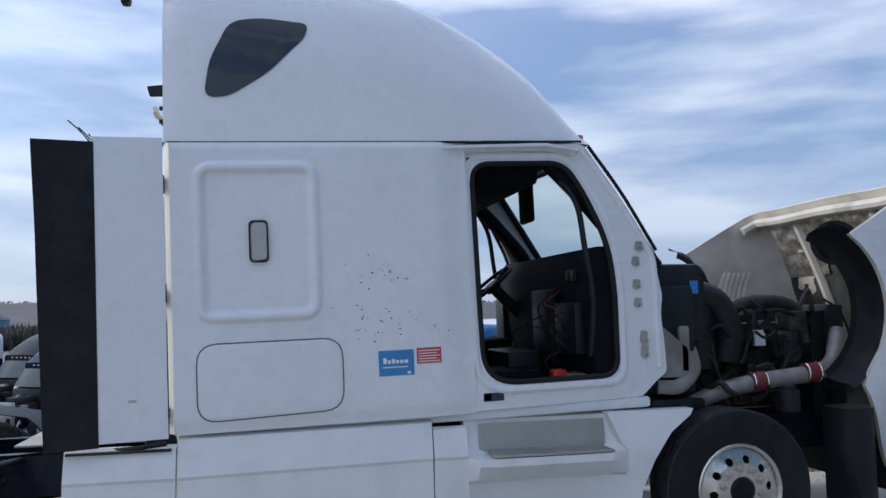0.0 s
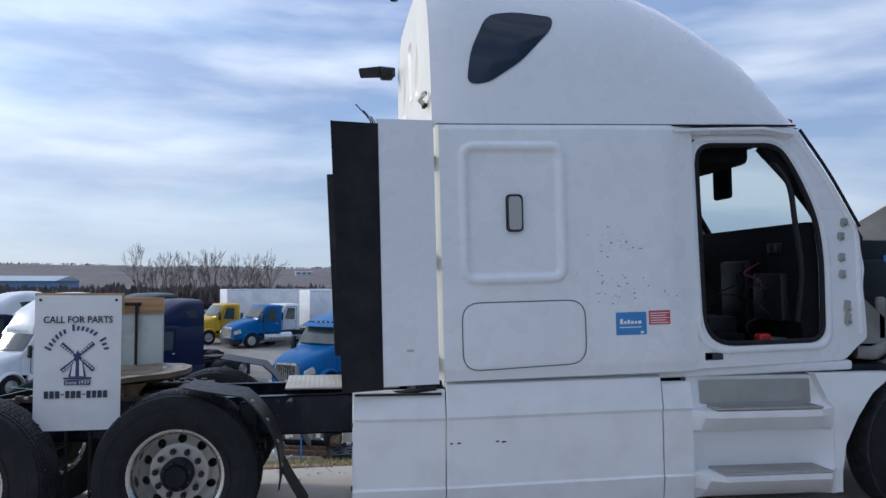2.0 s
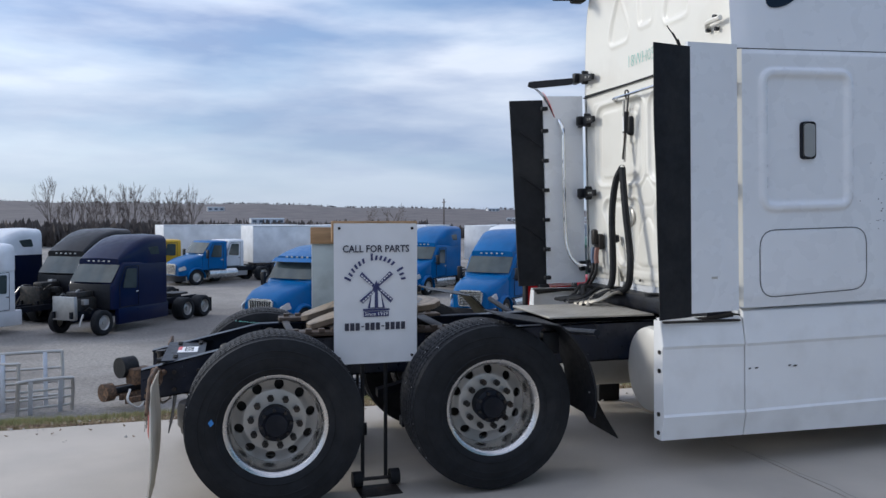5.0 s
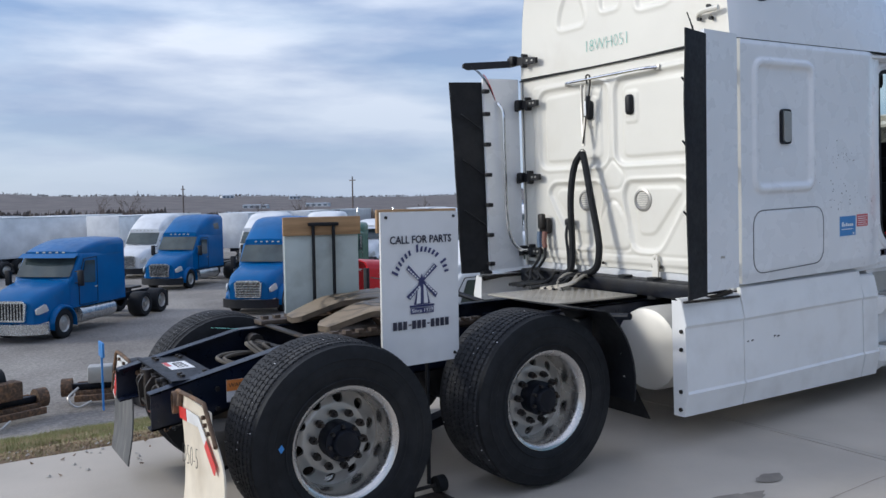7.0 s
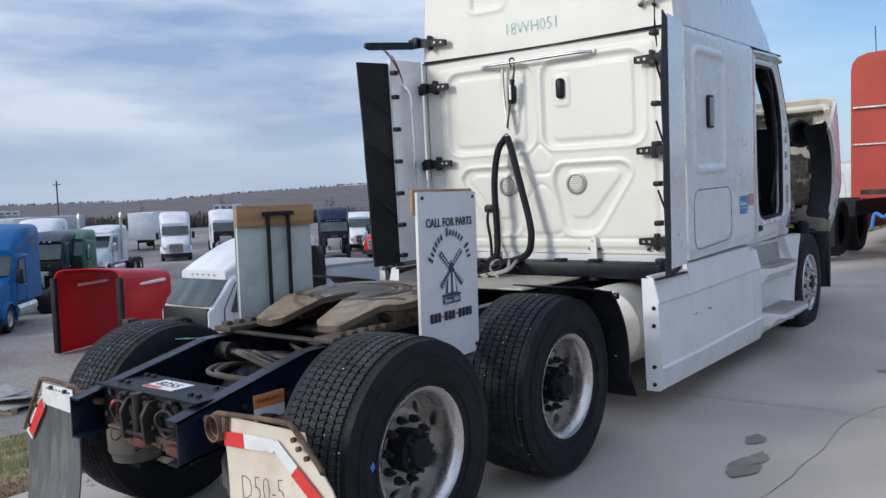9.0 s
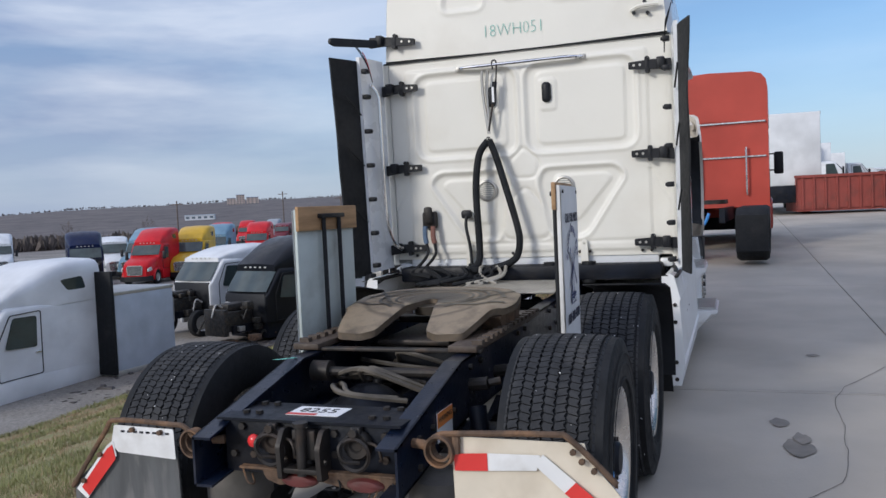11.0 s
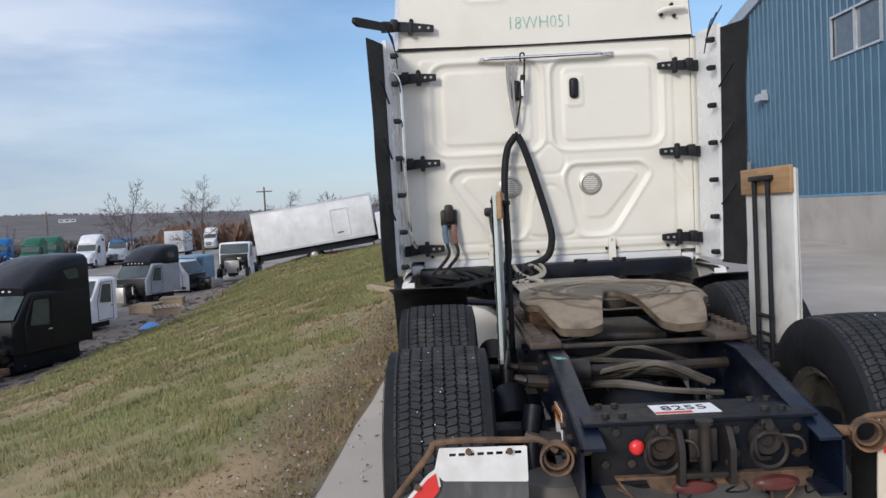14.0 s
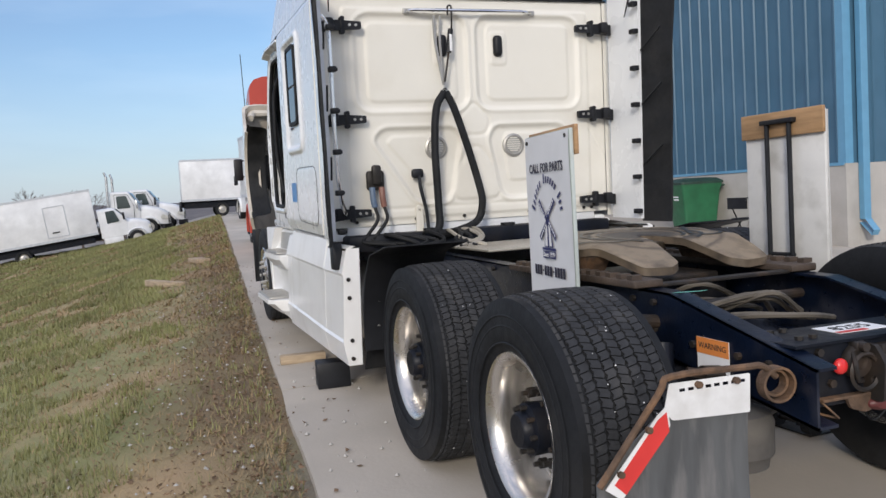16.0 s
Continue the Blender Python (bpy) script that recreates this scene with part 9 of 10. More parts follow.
def box_truck(at, head, pitch, label, boxlen=7.9, far=False):
    x, y, z = at
    e = emptyf("box_truck", pose(x, y, z, 0, -pitch, 0) if head is None else Matrix.Translation((x, y, z)) @ Matrix.Rotation(radians(head), 4, "Z") @ Matrix.Rotation(radians(-pitch), 4, "Y"))
    tagged(e, label, "truck", "white box trucks")
    W_ = paint("white", COL["white"])
    bm = BM()
    box(bm, -boxlen - 2.15, -2.15, -1.28, 1.28, 1.10, 3.85, 0.04)
    b = part("cargo_box", bm, W_, e, angle=30)
    for sg in (-1, 1):
        for za, zb in ((1.08, 1.22), (3.74, 3.86)):
            bm = BM()
            box(bm, -boxlen - 2.15, -2.15, sg * 1.28 - 0.012, sg * 1.28 + 0.012, za, zb)
            part("edge_rail", bm, M["frame_alu"], b, smooth=False)
    for sg in (-1, 1):
        bm = BM()
        plate(bm, rect(-4.9, -3.7, 1.35, 3.2, 0.05), [rect(-4.85, -3.75, 1.4, 3.15, 0.05)], lambda u, v, w: Vector((u, sg * (1.305 - w), v)), 0.03)
        part("side_door_trim", bm, M["frame_alu"], b, smooth=False)
        bm = BM()
        box(bm, -4.6, -4.2, sg * 1.30 - 0.02, sg * 1.30 + 0.02, 1.62, 1.68)
        part("door_latch", bm, M["plastic"], b, smooth=False)
        bm = BM()
        box(bm, -boxlen - 2.0, -2.4, sg * 0.95 - 0.03, sg * 0.95 + 0.03, 0.62, 1.05)
        part("side_guard", bm, M["frame_black"], e, smooth=False)
    bm = BM()
    S = [sec10(-0.42, 0.75, 1.75, 1.0, 0.1), sec10(-0.55, 0.75, 1.88, 1.05, 0.1), sec10(-0.98, 0.75, 2.45, 1.05, 0.2), sec10(-1.2, 0.75, 2.52, 1.07, 0.2), sec10(-2.0, 0.75, 2.52, 1.07, 0.2)]
    loft(bm, S, caps=True)
    part("cab_body", bm, W_, e, angle=40)
    bm = BM()
    loft(bm, [sec10(xx, zb, zt, w, r) for xx, zb, zt, w, r in ((-0.42, 0.6, 1.72, 1.0, 0.25), (0.2, 0.6, 1.62, 0.98, 0.3), (0.75, 0.58, 1.45, 0.9, 0.34), (0.92, 0.6, 1.3, 0.75, 0.3))], caps=True)
    hd = part("hood", bm, W_, e, angle=45)
    bm = BM()
    loft(bm, [[Vector((xx + 0.08 * (1 - u * u), u * w, zz)) for u in (-1, -0.5, 0, 0.5, 1)] for xx, zz, w in ((-0.46, 1.88, 0.95), (-0.93, 2.42, 0.92))])
    part("windscreen", bm, M["truck_glass"], e)
    for sg in (-1, 1):
        bm = BM()
        plate(bm, rounded([(-0.82, 1.65), (-1.55, 1.6), (-1.55, 2.35), (-1.05, 2.36)][::-1], 0.06, 3), [], lambda u, v, w: Vector((u, sg * (1.085 - w), v)), 0.02)
        part("side_window", bm, M["truck_glass"], e)
        bm = BM()
        L = []
        for k in range(11):
            a = radians(-5 + 190 * k / 10)
            L.append([Vector((0.60 * math.cos(a), sg * yy, max(0.35, 0.5 + 0.60 * math.sin(a) + dz))) for yy, dz in ((0.95, 0.03), (1.10, 0.0), (1.14, -0.06), (0.95, -0.06))])
        loft(bm, L, close_u=True, caps=True)
        part("fender", bm, W_, hd, angle=50)
        bm = BM()
        box(bm, 0.62, 0.92, sg * 0.78 - 0.10, sg * 0.78 + 0.10, 0.92, 1.15, 0.05)
        part("headlight", bm, M["lamp_lens"], hd)
        bm = BM()
        box(bm, -0.62, -0.50, sg * 1.25 - 0.09, sg * 1.25 + 0.09, 1.7, 2.15, 0.03)
        part("mirror", bm, M["plastic"], e)
        bm = BM()
        box(bm, -1.9, -0.8, sg * 0.98 - 0.1, sg * 0.98 + 0.1, 0.38, 0.75, 0.04)
        part("step_box", bm, W_, e)
        simple_wheel(e, 0, sg * 0.98, 0.47, 0.47, 0.27)
        simple_wheel(e, -6.4, sg * 0.93, 0.47, 0.47, 0.54)
    bm = BM()
    box(bm, 0.85, 1.05, -1.05, 1.05, 0.35, 0.65, 0.05)
    part("bumper", bm, M["plastic"], e)
    bm = BM()
    box(bm, 0.90, 0.96, -0.5, 0.5, 0.75, 1.2, 0.02)
    part("grille", bm, M["plastic"], e)
    for sg in (-1, 1):
        bm = BM()
        box(bm, -boxlen - 2.2, 0.9, sg * 0.4 - 0.05, sg * 0.4 + 0.05, 0.70, 1.08)
        part("frame_rail", bm, M["frame_black"], e, smooth=False)
    bm = BM()
    box(bm, -boxlen - 2.3, -boxlen - 2.16, -1.1, 1.1, 0.45, 1.1, 0.02)
    part("rear_bumper", bm, M["frame_black"], e)
    return e


# the red tractor and the trucks ahead on the pad
red = tractor("orange", (19.2, -1.25), -2.8, "high", hood=True, scale=1.0, gz=pad_z(17) - 0.05, label="faded orange-red sleeper tractor parked ahead, its bare frame behind", tail=False)
# rear fittings of the red cab: grab rails
for yv in (-0.75, 0.2):
    bm = BM()
    tube(bm, [(-3.78, yv, 2.2), (-3.86, yv, 2.15), (-3.86, yv, 1.3), (-3.78, yv, 1.25)], 0.02, 6)
    part("grab_rail", bm, M["chrome_far"], red)
bm = BM()
box(bm, -3.80, -3.765, -1.15, 1.15, 2.02, 2.05)
box(bm, -3.80, -3.765, -1.15, 1.15, 2.76, 2.79)
part("panel_seam", bm, M["chrome_far"], red, smooth=False)
bm = BM()
tube(bm, [(-6.95, -0.2, 0.9), (-7.0, -0.1, 0.7), (-6.98, 0.05, 0.75), (-7.0, 0.1, 0.5)], 0.03, 6)
part("blue_strap", bm, M["blue_plastic"], red, "knotted blue strap")
bm = BM()
cyl(bm, (-1.6, 1.15, 2.6), (-1.7, 1.2, 4.7), 0.010, n=6)
part("aerial", bm, M["plastic"], red)
box_truck((39.0, -2.9, pad_z(36)), 3, 0.5, "white box truck parked in the row ahead", 6.5)
box_truck((64.0, -5.6, pad_z(58)), 4, 0.5, "white box truck parked in the row ahead", 6.5)
box_truck((52.0, 3.25, -0.50), -86, 7.2, "white box truck standing nose-up on the ramp", 7.9)
box_truck((55.4, -8.6, pad_z(55)), -90, 0.0, "white box truck parked across the end of the row", 6.8)
tractor("white", (57.5, 2.4), -95, "flat", sleeper=False, stacks=True, label="white day cab tractor with bright stacks beyond the ramp")
tractor("white", (61.5, 1.2), -95, "flat", sleeper=False, label="white day cab tractor beyond the ramp")
# red container, white lorries and a blue tractor beyond it
M["dump_red"] = material("container_red", (0.26, 0.055, 0.042), 0.6, var=0.15, scale=2, dirt=(0.12, 0.05, 0.04), dirt_amt=0.5, dirt_scale=3)
e = emptyf("roll_off_container", pose(31.4, -5.35, pad_z(31.4), 0, 0, 97) @ Matrix.Diagonal((0.8, 1, 1, 1)))
tagged(e, "rusty red open-top roll-off container", "container")
bm = BM()
for (a, b, c, d) in ((-2.2, 2.2, -1.1, -1.02), (-2.2, 2.2, 1.02, 1.1), (-2.2, -2.12, -1.1, 1.1), (2.12, 2.2, -1.1, 1.1)):
    box(bm, a, b, c, d, 0.15, 1.40)
box(bm, -2.2, 2.2, -1.1, 1.1, 0.1, 0.2)
part("container_body", bm, M["dump_red"], e, smooth=False)
for k in range(9):
    bm = BM()
    box(bm, -2.1 + 0.5 * k, -2.02 + 0.5 * k, 1.1, 1.16, 0.15, 1.36)
    part("container_rib", bm, M["dump_red"], e, smooth=False)
bm = BM()
box(bm, -2.28, 2.28, 1.02, 1.18, 1.36, 1.46)
box(bm, -2.28, 2.28, -1.18, -1.02, 1.36, 1.46)
part("top_rail", bm, M["dump_red"], e, smooth=False)
box_truck((82, -9.7, pad_z(69)), -4, 0, "white box truck behind the red container", 6.0)
tractor("white", (78, -12.9), -75, "flat", sleeper=False, gz=pad_z(69), label="white day cab tractor behind the red container")
tractor("royal", (71.5, -17.2), -165, "mid", gz=pad_z(70), stacks=True, visor=True, label="dark blue tractor with bright stacks, parked far off")
tractor("white", (88, -16.2), -70, "flat", sleeper=False, gz=pad_z(69) - 0.3, label="white day cab tractor behind the red container")

# the yard
tractor("white", (-10.9, 29.45), 232, "high", sleeper=False, scale=0.94)
tractor("black", (-8.2, 33.8), 236, "high", hood=False)
tractor("royal", (-6.1, 29.4), 237, "high", hood=False, scale=1.02)
tractor("navy", (-12.6, 35.0), 232, "high", hood=False, roof_color="white")
tractor("royal", (-16.5, 39.0), 222, "high", hood=False, roof_color="white")
tractor("navy", (-20.5, 42.0), 222, "high", hood=False)
tractor("blue", (1.72, 28.1), 228, "mid", visor=True)
tractor("blue", (10.4, 42.6), 226, "high")
tractor("blue", (10.9, 29.8), 228, "high")
tractor("white", (10.5, 51.5), 228, "high")
tractor("white", (16.5, 46.0), 228, "high", hood=False)
tractor("white", (20.5, 45.5), 228, "high")
tractor("navy", (17.0, 37.5), 232, "mid", hood=False)
tractor("green", (19.0, 39.0), 232, "mid", hood=False)
tractor("blue", (-3.2, 53.5), 215, "flat", sleeper=False, roof_color="white")
tractor("white", (-2.0, 56.5), 215, "flat", sleeper=False)
tractor("yellow", (-6.5, 57.0), 210, "flat", sleeper=False)
tractor("white", (24.8, 46.5), 222, "mid", stacks=True, visor=True)
tractor("white", (38.5, 57.0), 236, "high")
tractor("white", (46.0, 60.0), 236, "high", hood=False)
tractor("royal", (44.0, 43.5), 226, "high", hood=False)
tractor("white", (52.0, 48.0), 226, "mid")
tractor("white", (56.5, 66.0), 230, "high")
tractor("red", (46.2, 40.4), 195, "high")
tractor("steel", (51.6, 45.6), 195, "high")
tractor("white", (11.3, 17.9), 182, "high", hood=False, cab_only=True, gz=YARD - 0.5, long=1.26, label="white sleeper cab with its hood off below the bank")
tractor("white", (23.8, 19.6), 166, "mid", hood=False, label="white aerodynamic cab with its hood off")
tractor("black", (22.2, 16.0), 165, "high", hood=False, cab_only=True, gz=YARD - 0.3, label="black sleeper tractor with its hood off and engine bay stripped")
tractor("white", (32.8, 18.2), 170, "flat", sleeper=False, cab_only=True, hood=False, gz=YARD - 0.6, label="white stripped day cab standing on the ground")
tractor("blue", (33.5, 21.5), 170, "mid", hood=False)
tractor("grey", (44.6, 19.9), 164, "high", cab_only=True, hood=False, roof_color="black", gz=YARD - 0.35, scale=1.0, label="grey sleeper cab with a black roof, set down on pallets")
tractor("white", (51.4, 17.2), -104, "flat", sleeper=False, cab_only=True, hood=False, gz=YARD - 0.7, label="white crew cab with its nose removed")
tractor("steel", (54.5, 20.3), 172, "flat", hood=False, cab_only=True, gz=YARD - 0.6, label="steel-blue sleeper cab with its nose stripped, set down")
tractor("white", (60.5, 17.6), 186, "flat", sleeper=False, hood=False, label="white wrecked day cab with its nose stripped")
tractor("yellow", (50.0, 39.3), 200, "high")
tractor("red", (70.6, 46.2), 202, "high")
tractor("steel", (62.3, 45.6), 200, "high")
tractor("red", (118, 79), 200, "high")
tractor("maroon", (112, 68), 200, "mid")
tractor("maroon", (119, 70), 200, "mid")
tractor("green", (104, 56), 190, "high")
tractor("green", (113, 58), 190, "high")
tractor("white", (96, 45), 186, "high")
tractor("white", (103, 44), 186, "mid", roof_color="blue")
tractor("white", (149, 45), 186, "high", visor=True)
tractor("red", (86, 62), 200, "high")
tractor("steel", (80, 60), 200, "mid")
tractor("blue", (126, 72), 195, "high")
tractor("grey", (135, 84), 200, "high")
tractor("white", (138, 47), 186, "flat", sleeper=False)
tractor("black", (160, 43), 184, "flat", sleeper=False)
tractor("white", (70, 84), 225, "high")
tractor("white", (62, 76), 228, "mid")
tractor("blue", (76, 92), 225, "high")
tractor("royal", (-28, 49), 222, "high")
tractor("white", (-33, 52), 222, "mid")
trailer((9.6, 57.7), 228, 13)
trailer((4.0, 62.0), 228, 13, label="white box trailer with a black rear, parked in the yard")
trailer((20, 60), 228, 13)
trailer((1.0, 60), 200, 9, "white")
trailer((28, 66), 228, 13)
trailer((34, 72), 228, 13, "grey", label="grey box trailer parked in the yard")
trailer((-6, 66), 200, 12)
trailer((46, 74), 228, 13)
trailer((163, 43.5), 184, 8, "black", label="black box body on a lorry, far off", legs=False)
e = emptyf("cargo_box", pose(16.35, 17.25, YARD, 0, 0, -5))
tagged(e, "pale grey box body set down on the gravel", "box")
bm = BM()
box(bm, 0, 2.45, -1.1, 1.2, 0.10, 2.52, 0.05)
b = part("box_body", bm, paint("pale", (0.42, 0.46, 0.52)), e)
for za, zb in ((0.0, 0.16), (2.46, 2.56)):
    bm = BM()
    box(bm, -0.02, 2.47, -1.115, 1.215, za, zb, 0.01)
    part("edge_rail", bm, M["alu_dull"], b)
bm = BM()
box(bm, -0.14, -0.02, -1.13, 1.2, 0.05, 3.2, 0.03)
part("dark_edge", bm, M["rubber"], e)
trailer((108, 38), 186, 6, "white", legs=False)


# detached red hood standing open at the foot of the bank
def red_hood(x, y, head):
    e = emptyf("detached_hood", pose(x, y, ground_z(x, y), 0, 0, head) @ Matrix.Diagonal((1.2, 1.15, 1.08, 1)))
    tagged(e, "glossy red detached hood standing on the gravel", "hood")
    pm = paint("red", COL["red"])
    bm = BM()
    outer, inner = [], []
    for i in range(9):
        t = i / 8
        xx = 1.25 - 2.5 * t
        outer.append(sec10(xx, 0.05, 2.55 - 0.25 * (1 - t), 0.95 + 0.12 * t, 0.30))
        inner.append([Vector((p.x, p.y * 0.965, p.z - 0.03)) for p in outer[-1]])
    loft(bm, outer)
    loft(bm, inner)
    loft(bm, [outer[-1], inner[-1]])
    loft(bm, [outer[0], inner[0]])
    h = part("hood_shell", bm, pm, e, angle=45)
    for sg in (-1, 1):
        bm = BM()
        box(bm, -1.35, -1.22, sg * 1.05 - 0.08, sg * 1.05 + 0.08, 0.05, 2.3, 0.03)
        part("edge_seal", bm, M["rubber"], h)
        bm = BM()
        box(bm, -0.4, 0.9, sg * 0.98 - 0.05, sg * 0.98 + 0.05, 1.95, 2.05, 0.03)
        part("side_trim", bm, M["white_print"], h)


red_hood(12.2, 22.0, 24)

# axle assemblies and a blue post at the foot of the bank
def axle_junk(x, y, head, col, drum=True):
    z = ground_z(x, y)
    e = emptyf("axle_assembly", pose(x, y, z, 0, 0, head))
    tagged(e, "rusty axle assembly with air chambers lying on the gravel", "axle", "salvaged axles")
    bm = BM()
    box(bm, -0.9, 0.9, -0.08, 0.08, 0.35, 0.5, 0.03)
    part("axle_beam", bm, M["frame_black"], e)
    for sx in (-0.8, 0.8):
        bm = BM()
        cyl(bm, (sx - 0.12, 0, 0.42), (sx + 0.12, 0, 0.42), 0.22, n=20)
        part("brake_drum", bm, M["rust"], e)
    bm = BM()
    for k in range(4):
        box(bm, -0.6, 0.7, -0.5 + 0.25 * k, -0.42 + 0.25 * k, 0.15 + 0.06 * k, 0.3 + 0.06 * k, 0.02)
    part("frame_piece", bm, M["rust"], e)
    bm = BM()
    box(bm, -0.3, 0.25, -0.4, 0.0, 0.55, 0.95, 0.04)
    part("housing", bm, M[col], e)
    if drum:
        bm = BM()
        cyl(bm, (-0.4, 0.1, 0.95), (0.0, 0.1, 0.95), 0.26, n=24)
        part("air_bag", bm, M["rubber"], e)
    bm = BM()
    tube(bm, [(-0.5, -0.5, 0.5), (-0.7, -0.7, 0.3), (-0.5, -0.8, 0.1), (-0.2, -0.7, 0.2)], 0.03, 6)
    part("hose", bm, M["alu_dull"], e)
    return e


axle_junk(-0.3, 15.4, 20, "rust")
axle_junk(1.9, 16.2, -15, "alu_dull", False)
axle_junk(-2.6, 16.0, 40, "rust")
axle_junk(-6.8, 17.0, 10, "alu_dull", False)
axle_junk(-9.0, 17.6, 70, "frame_black")
bm = BM()
box(bm, -0.02, 0.02, -0.03, 0.03, -0.3, 1.5)
o = part("marker_post", bm, M["blue_plastic"], None, smooth=False)
o.matrix_world = pose(1.75, 15.4, ground_z(1.75, 15.4))
tagged(o, "blue steel post with a small blue plate", "post")
bm = BM()
box(bm, -0.025, 0.025, -0.24, 0.24, 1.25, 1.6, 0.01)
part("post_plate", bm, M["blue_plastic"], o)
bm = BM()
box(bm, -0.3, 0.3, -0.25, 0.25, 0.0, 0.95, 0.02)
o = part("steel_locker", bm, M["plastic"], None)
o.matrix_world = pose(2.6, 16.2, ground_z(2.6, 16.2), 0, 0, 15)
tagged(o, "black steel box standing on the gravel", "box")
bm = BM()
box(bm, -0.315, -0.305, -0.12, 0.12, 0.4, 0.52)
part("print_bar", bm, M["white_print"], o, smooth=False)
# chromed bumper guards stacked at the foot of the bank
def bumper_guard(x, y, head, w, h, tilt):
    z = ground_z(x, y)
    e = emptyf("bumper_guard", pose(x, y, z, tilt, 0, head))
    tagged(e, "pale tubular bumper guard leaning on the gravel", "bumper guard", "bumper guards")
    bm = BM()
    tube(bm, [(-w, 0, 0), (-w, 0, h - 0.12), (-w + 0.12, 0, h), (w - 0.12, 0, h), (w, 0, h - 0.12), (w, 0, 0)], 0.045, 8)
    part("outer_tube", bm, M["alu_dull"], e)
    for k in range(3):
        bm = BM()
        cyl(bm, (-w, 0, h * (0.2 + 0.25 * k)), (w, 0, h * (0.2 + 0.25 * k)), 0.032, n=8)
        part("cross_tube", bm, M["alu_dull"], e)
    for sx in (-0.55, 0.55):
        bm = BM()
        box(bm, sx * w - 0.05, sx * w + 0.05, -0.05, 0.02, 0, h, 0.01)
        part("upright", bm, M["frame_alu"], e)


for x, y, hd, w, h, tl in ((-6.0, 15.6, 8, 0.75, 1.15, -8), (-5.2, 16.1, 12, 0.85, 1.35, -12), (-7.4, 16.0, -6, 0.8, 1.0, -6), (-4.6, 15.4, 20, 0.6, 0.85, 10)):
    bumper_guard(x, y, hd, w, h, tl)
# black slotted tray and loose grey sheets at the foot of the bank
e = emptyf("slotted_tray", pose(3.2, 15.6, ground_z(3.2, 15.6), 4, 0, 10))
tagged(e, "black slotted plastic tray lying on the gravel", "tray")
bm = BM()
plate(bm, rect(-0.75, 0.75, -0.5, 0.5, 0.05), [rect(-0.6 + 0.32 * i, -0.42 + 0.32 * i, -0.38 + 0.28 * j, -0.26 + 0.28 * j, 0.03) for i in range(4) for j in range(3)], lambda u, v, w: Vector((u, v, 0.34 - w)), 0.04)
part("slotted_top", bm, M["plastic"], e)
for a, b, c, d in ((-0.75, 0.75, -0.5, -0.46), (-0.75, 0.75, 0.46, 0.5), (-0.75, -0.71, -0.46, 0.46), (0.71, 0.75, -0.46, 0.46)):
    bm = BM()
    box(bm, a, b, c, d, 0.0, 0.30)
    part("side_panel", bm, M["plastic"], e, smooth=False)
for k, (x, y, rx, ry, rz) in enumerate(((6.1, 16.4, 3, 4, 20), (6.4, 16.6, -2, 7, 38), (5.8, 16.9, 5, -3, 5))):
    bm = BM()
    box(bm, -0.65, 0.65, -0.42, 0.42, 0.0, 0.03, 0.006)
    o = part("sheet_panel", bm, M["sheet_grey"], None)
    o.matrix_world = pose(x, y, ground_z(x, y) + 0.12 + 0.10 * k, rx, ry, rz)
    tagged(o, "weathered grey sheet panel on a loose pile", "panel", "loose panels")
for k, (x, y) in enumerate(((5.75, 16.3), (6.45, 16.75))):
    bm = BM()
    box(bm, -0.5, 0.5, -0.07, 0.07, 0.0, 0.13, 0.01)
    o = part("timber_bearer", bm, M["oldwood"], None)
    o.matrix_world = pose(x, y, ground_z(x, y), 0, 0, 100 + 10 * k)
    tagged(o, "grey timber bearer under the loose panels", "timber", "timber bearers")
# pallets under the grey cab, blue tarp
for k, (x, y) in enumerate(((40.5, 17.2), (43.0, 16.6), (38.5, 15.4))):
    e = emptyf("pallet", pose(x, y, ground_z(x, y), 0, 0, 12 * k))
    tagged(e, "grey weathered timber pallet on the gravel", "pallet", "pallets")
    for q in range(6):
        bm = BM()
        box(bm, -0.9, 0.9, -0.6 + 0.22 * q, -0.46 + 0.22 * q, 0.42, 0.46)
        part("slat", bm, M["oldwood"], e, smooth=False)
    for q in (-0.8, 0.0, 0.8):
        bm = BM()
        box(bm, q - 0.06, q + 0.06, -0.6, 0.64, 0.0, 0.42)
        part("bearer", bm, M["oldwood"], e, smooth=False)
bm = BM()
relief(bm, -0.6, 0.6, -0.4, 0.4, 14, 10, lambda u, v, h: Vector((u, v, h)), lambda u, v: 0.02 + 0.22 * max(0, 1 - (u / 0.6) ** 2) * max(0, 1 - (v / 0.4) ** 2) + 0.05 * noise.noise((u * 6, v * 6, 0)) * max(0, 1 - (u / 0.6) ** 2))
o = part("tarpaulin", bm, M["blue_plastic"], None)
o.matrix_world = pose(32.8, 14.2, ground_z(32.8, 14.2))
tagged(o, "crumpled bright blue tarpaulin on the grass edge", "tarpaulin")


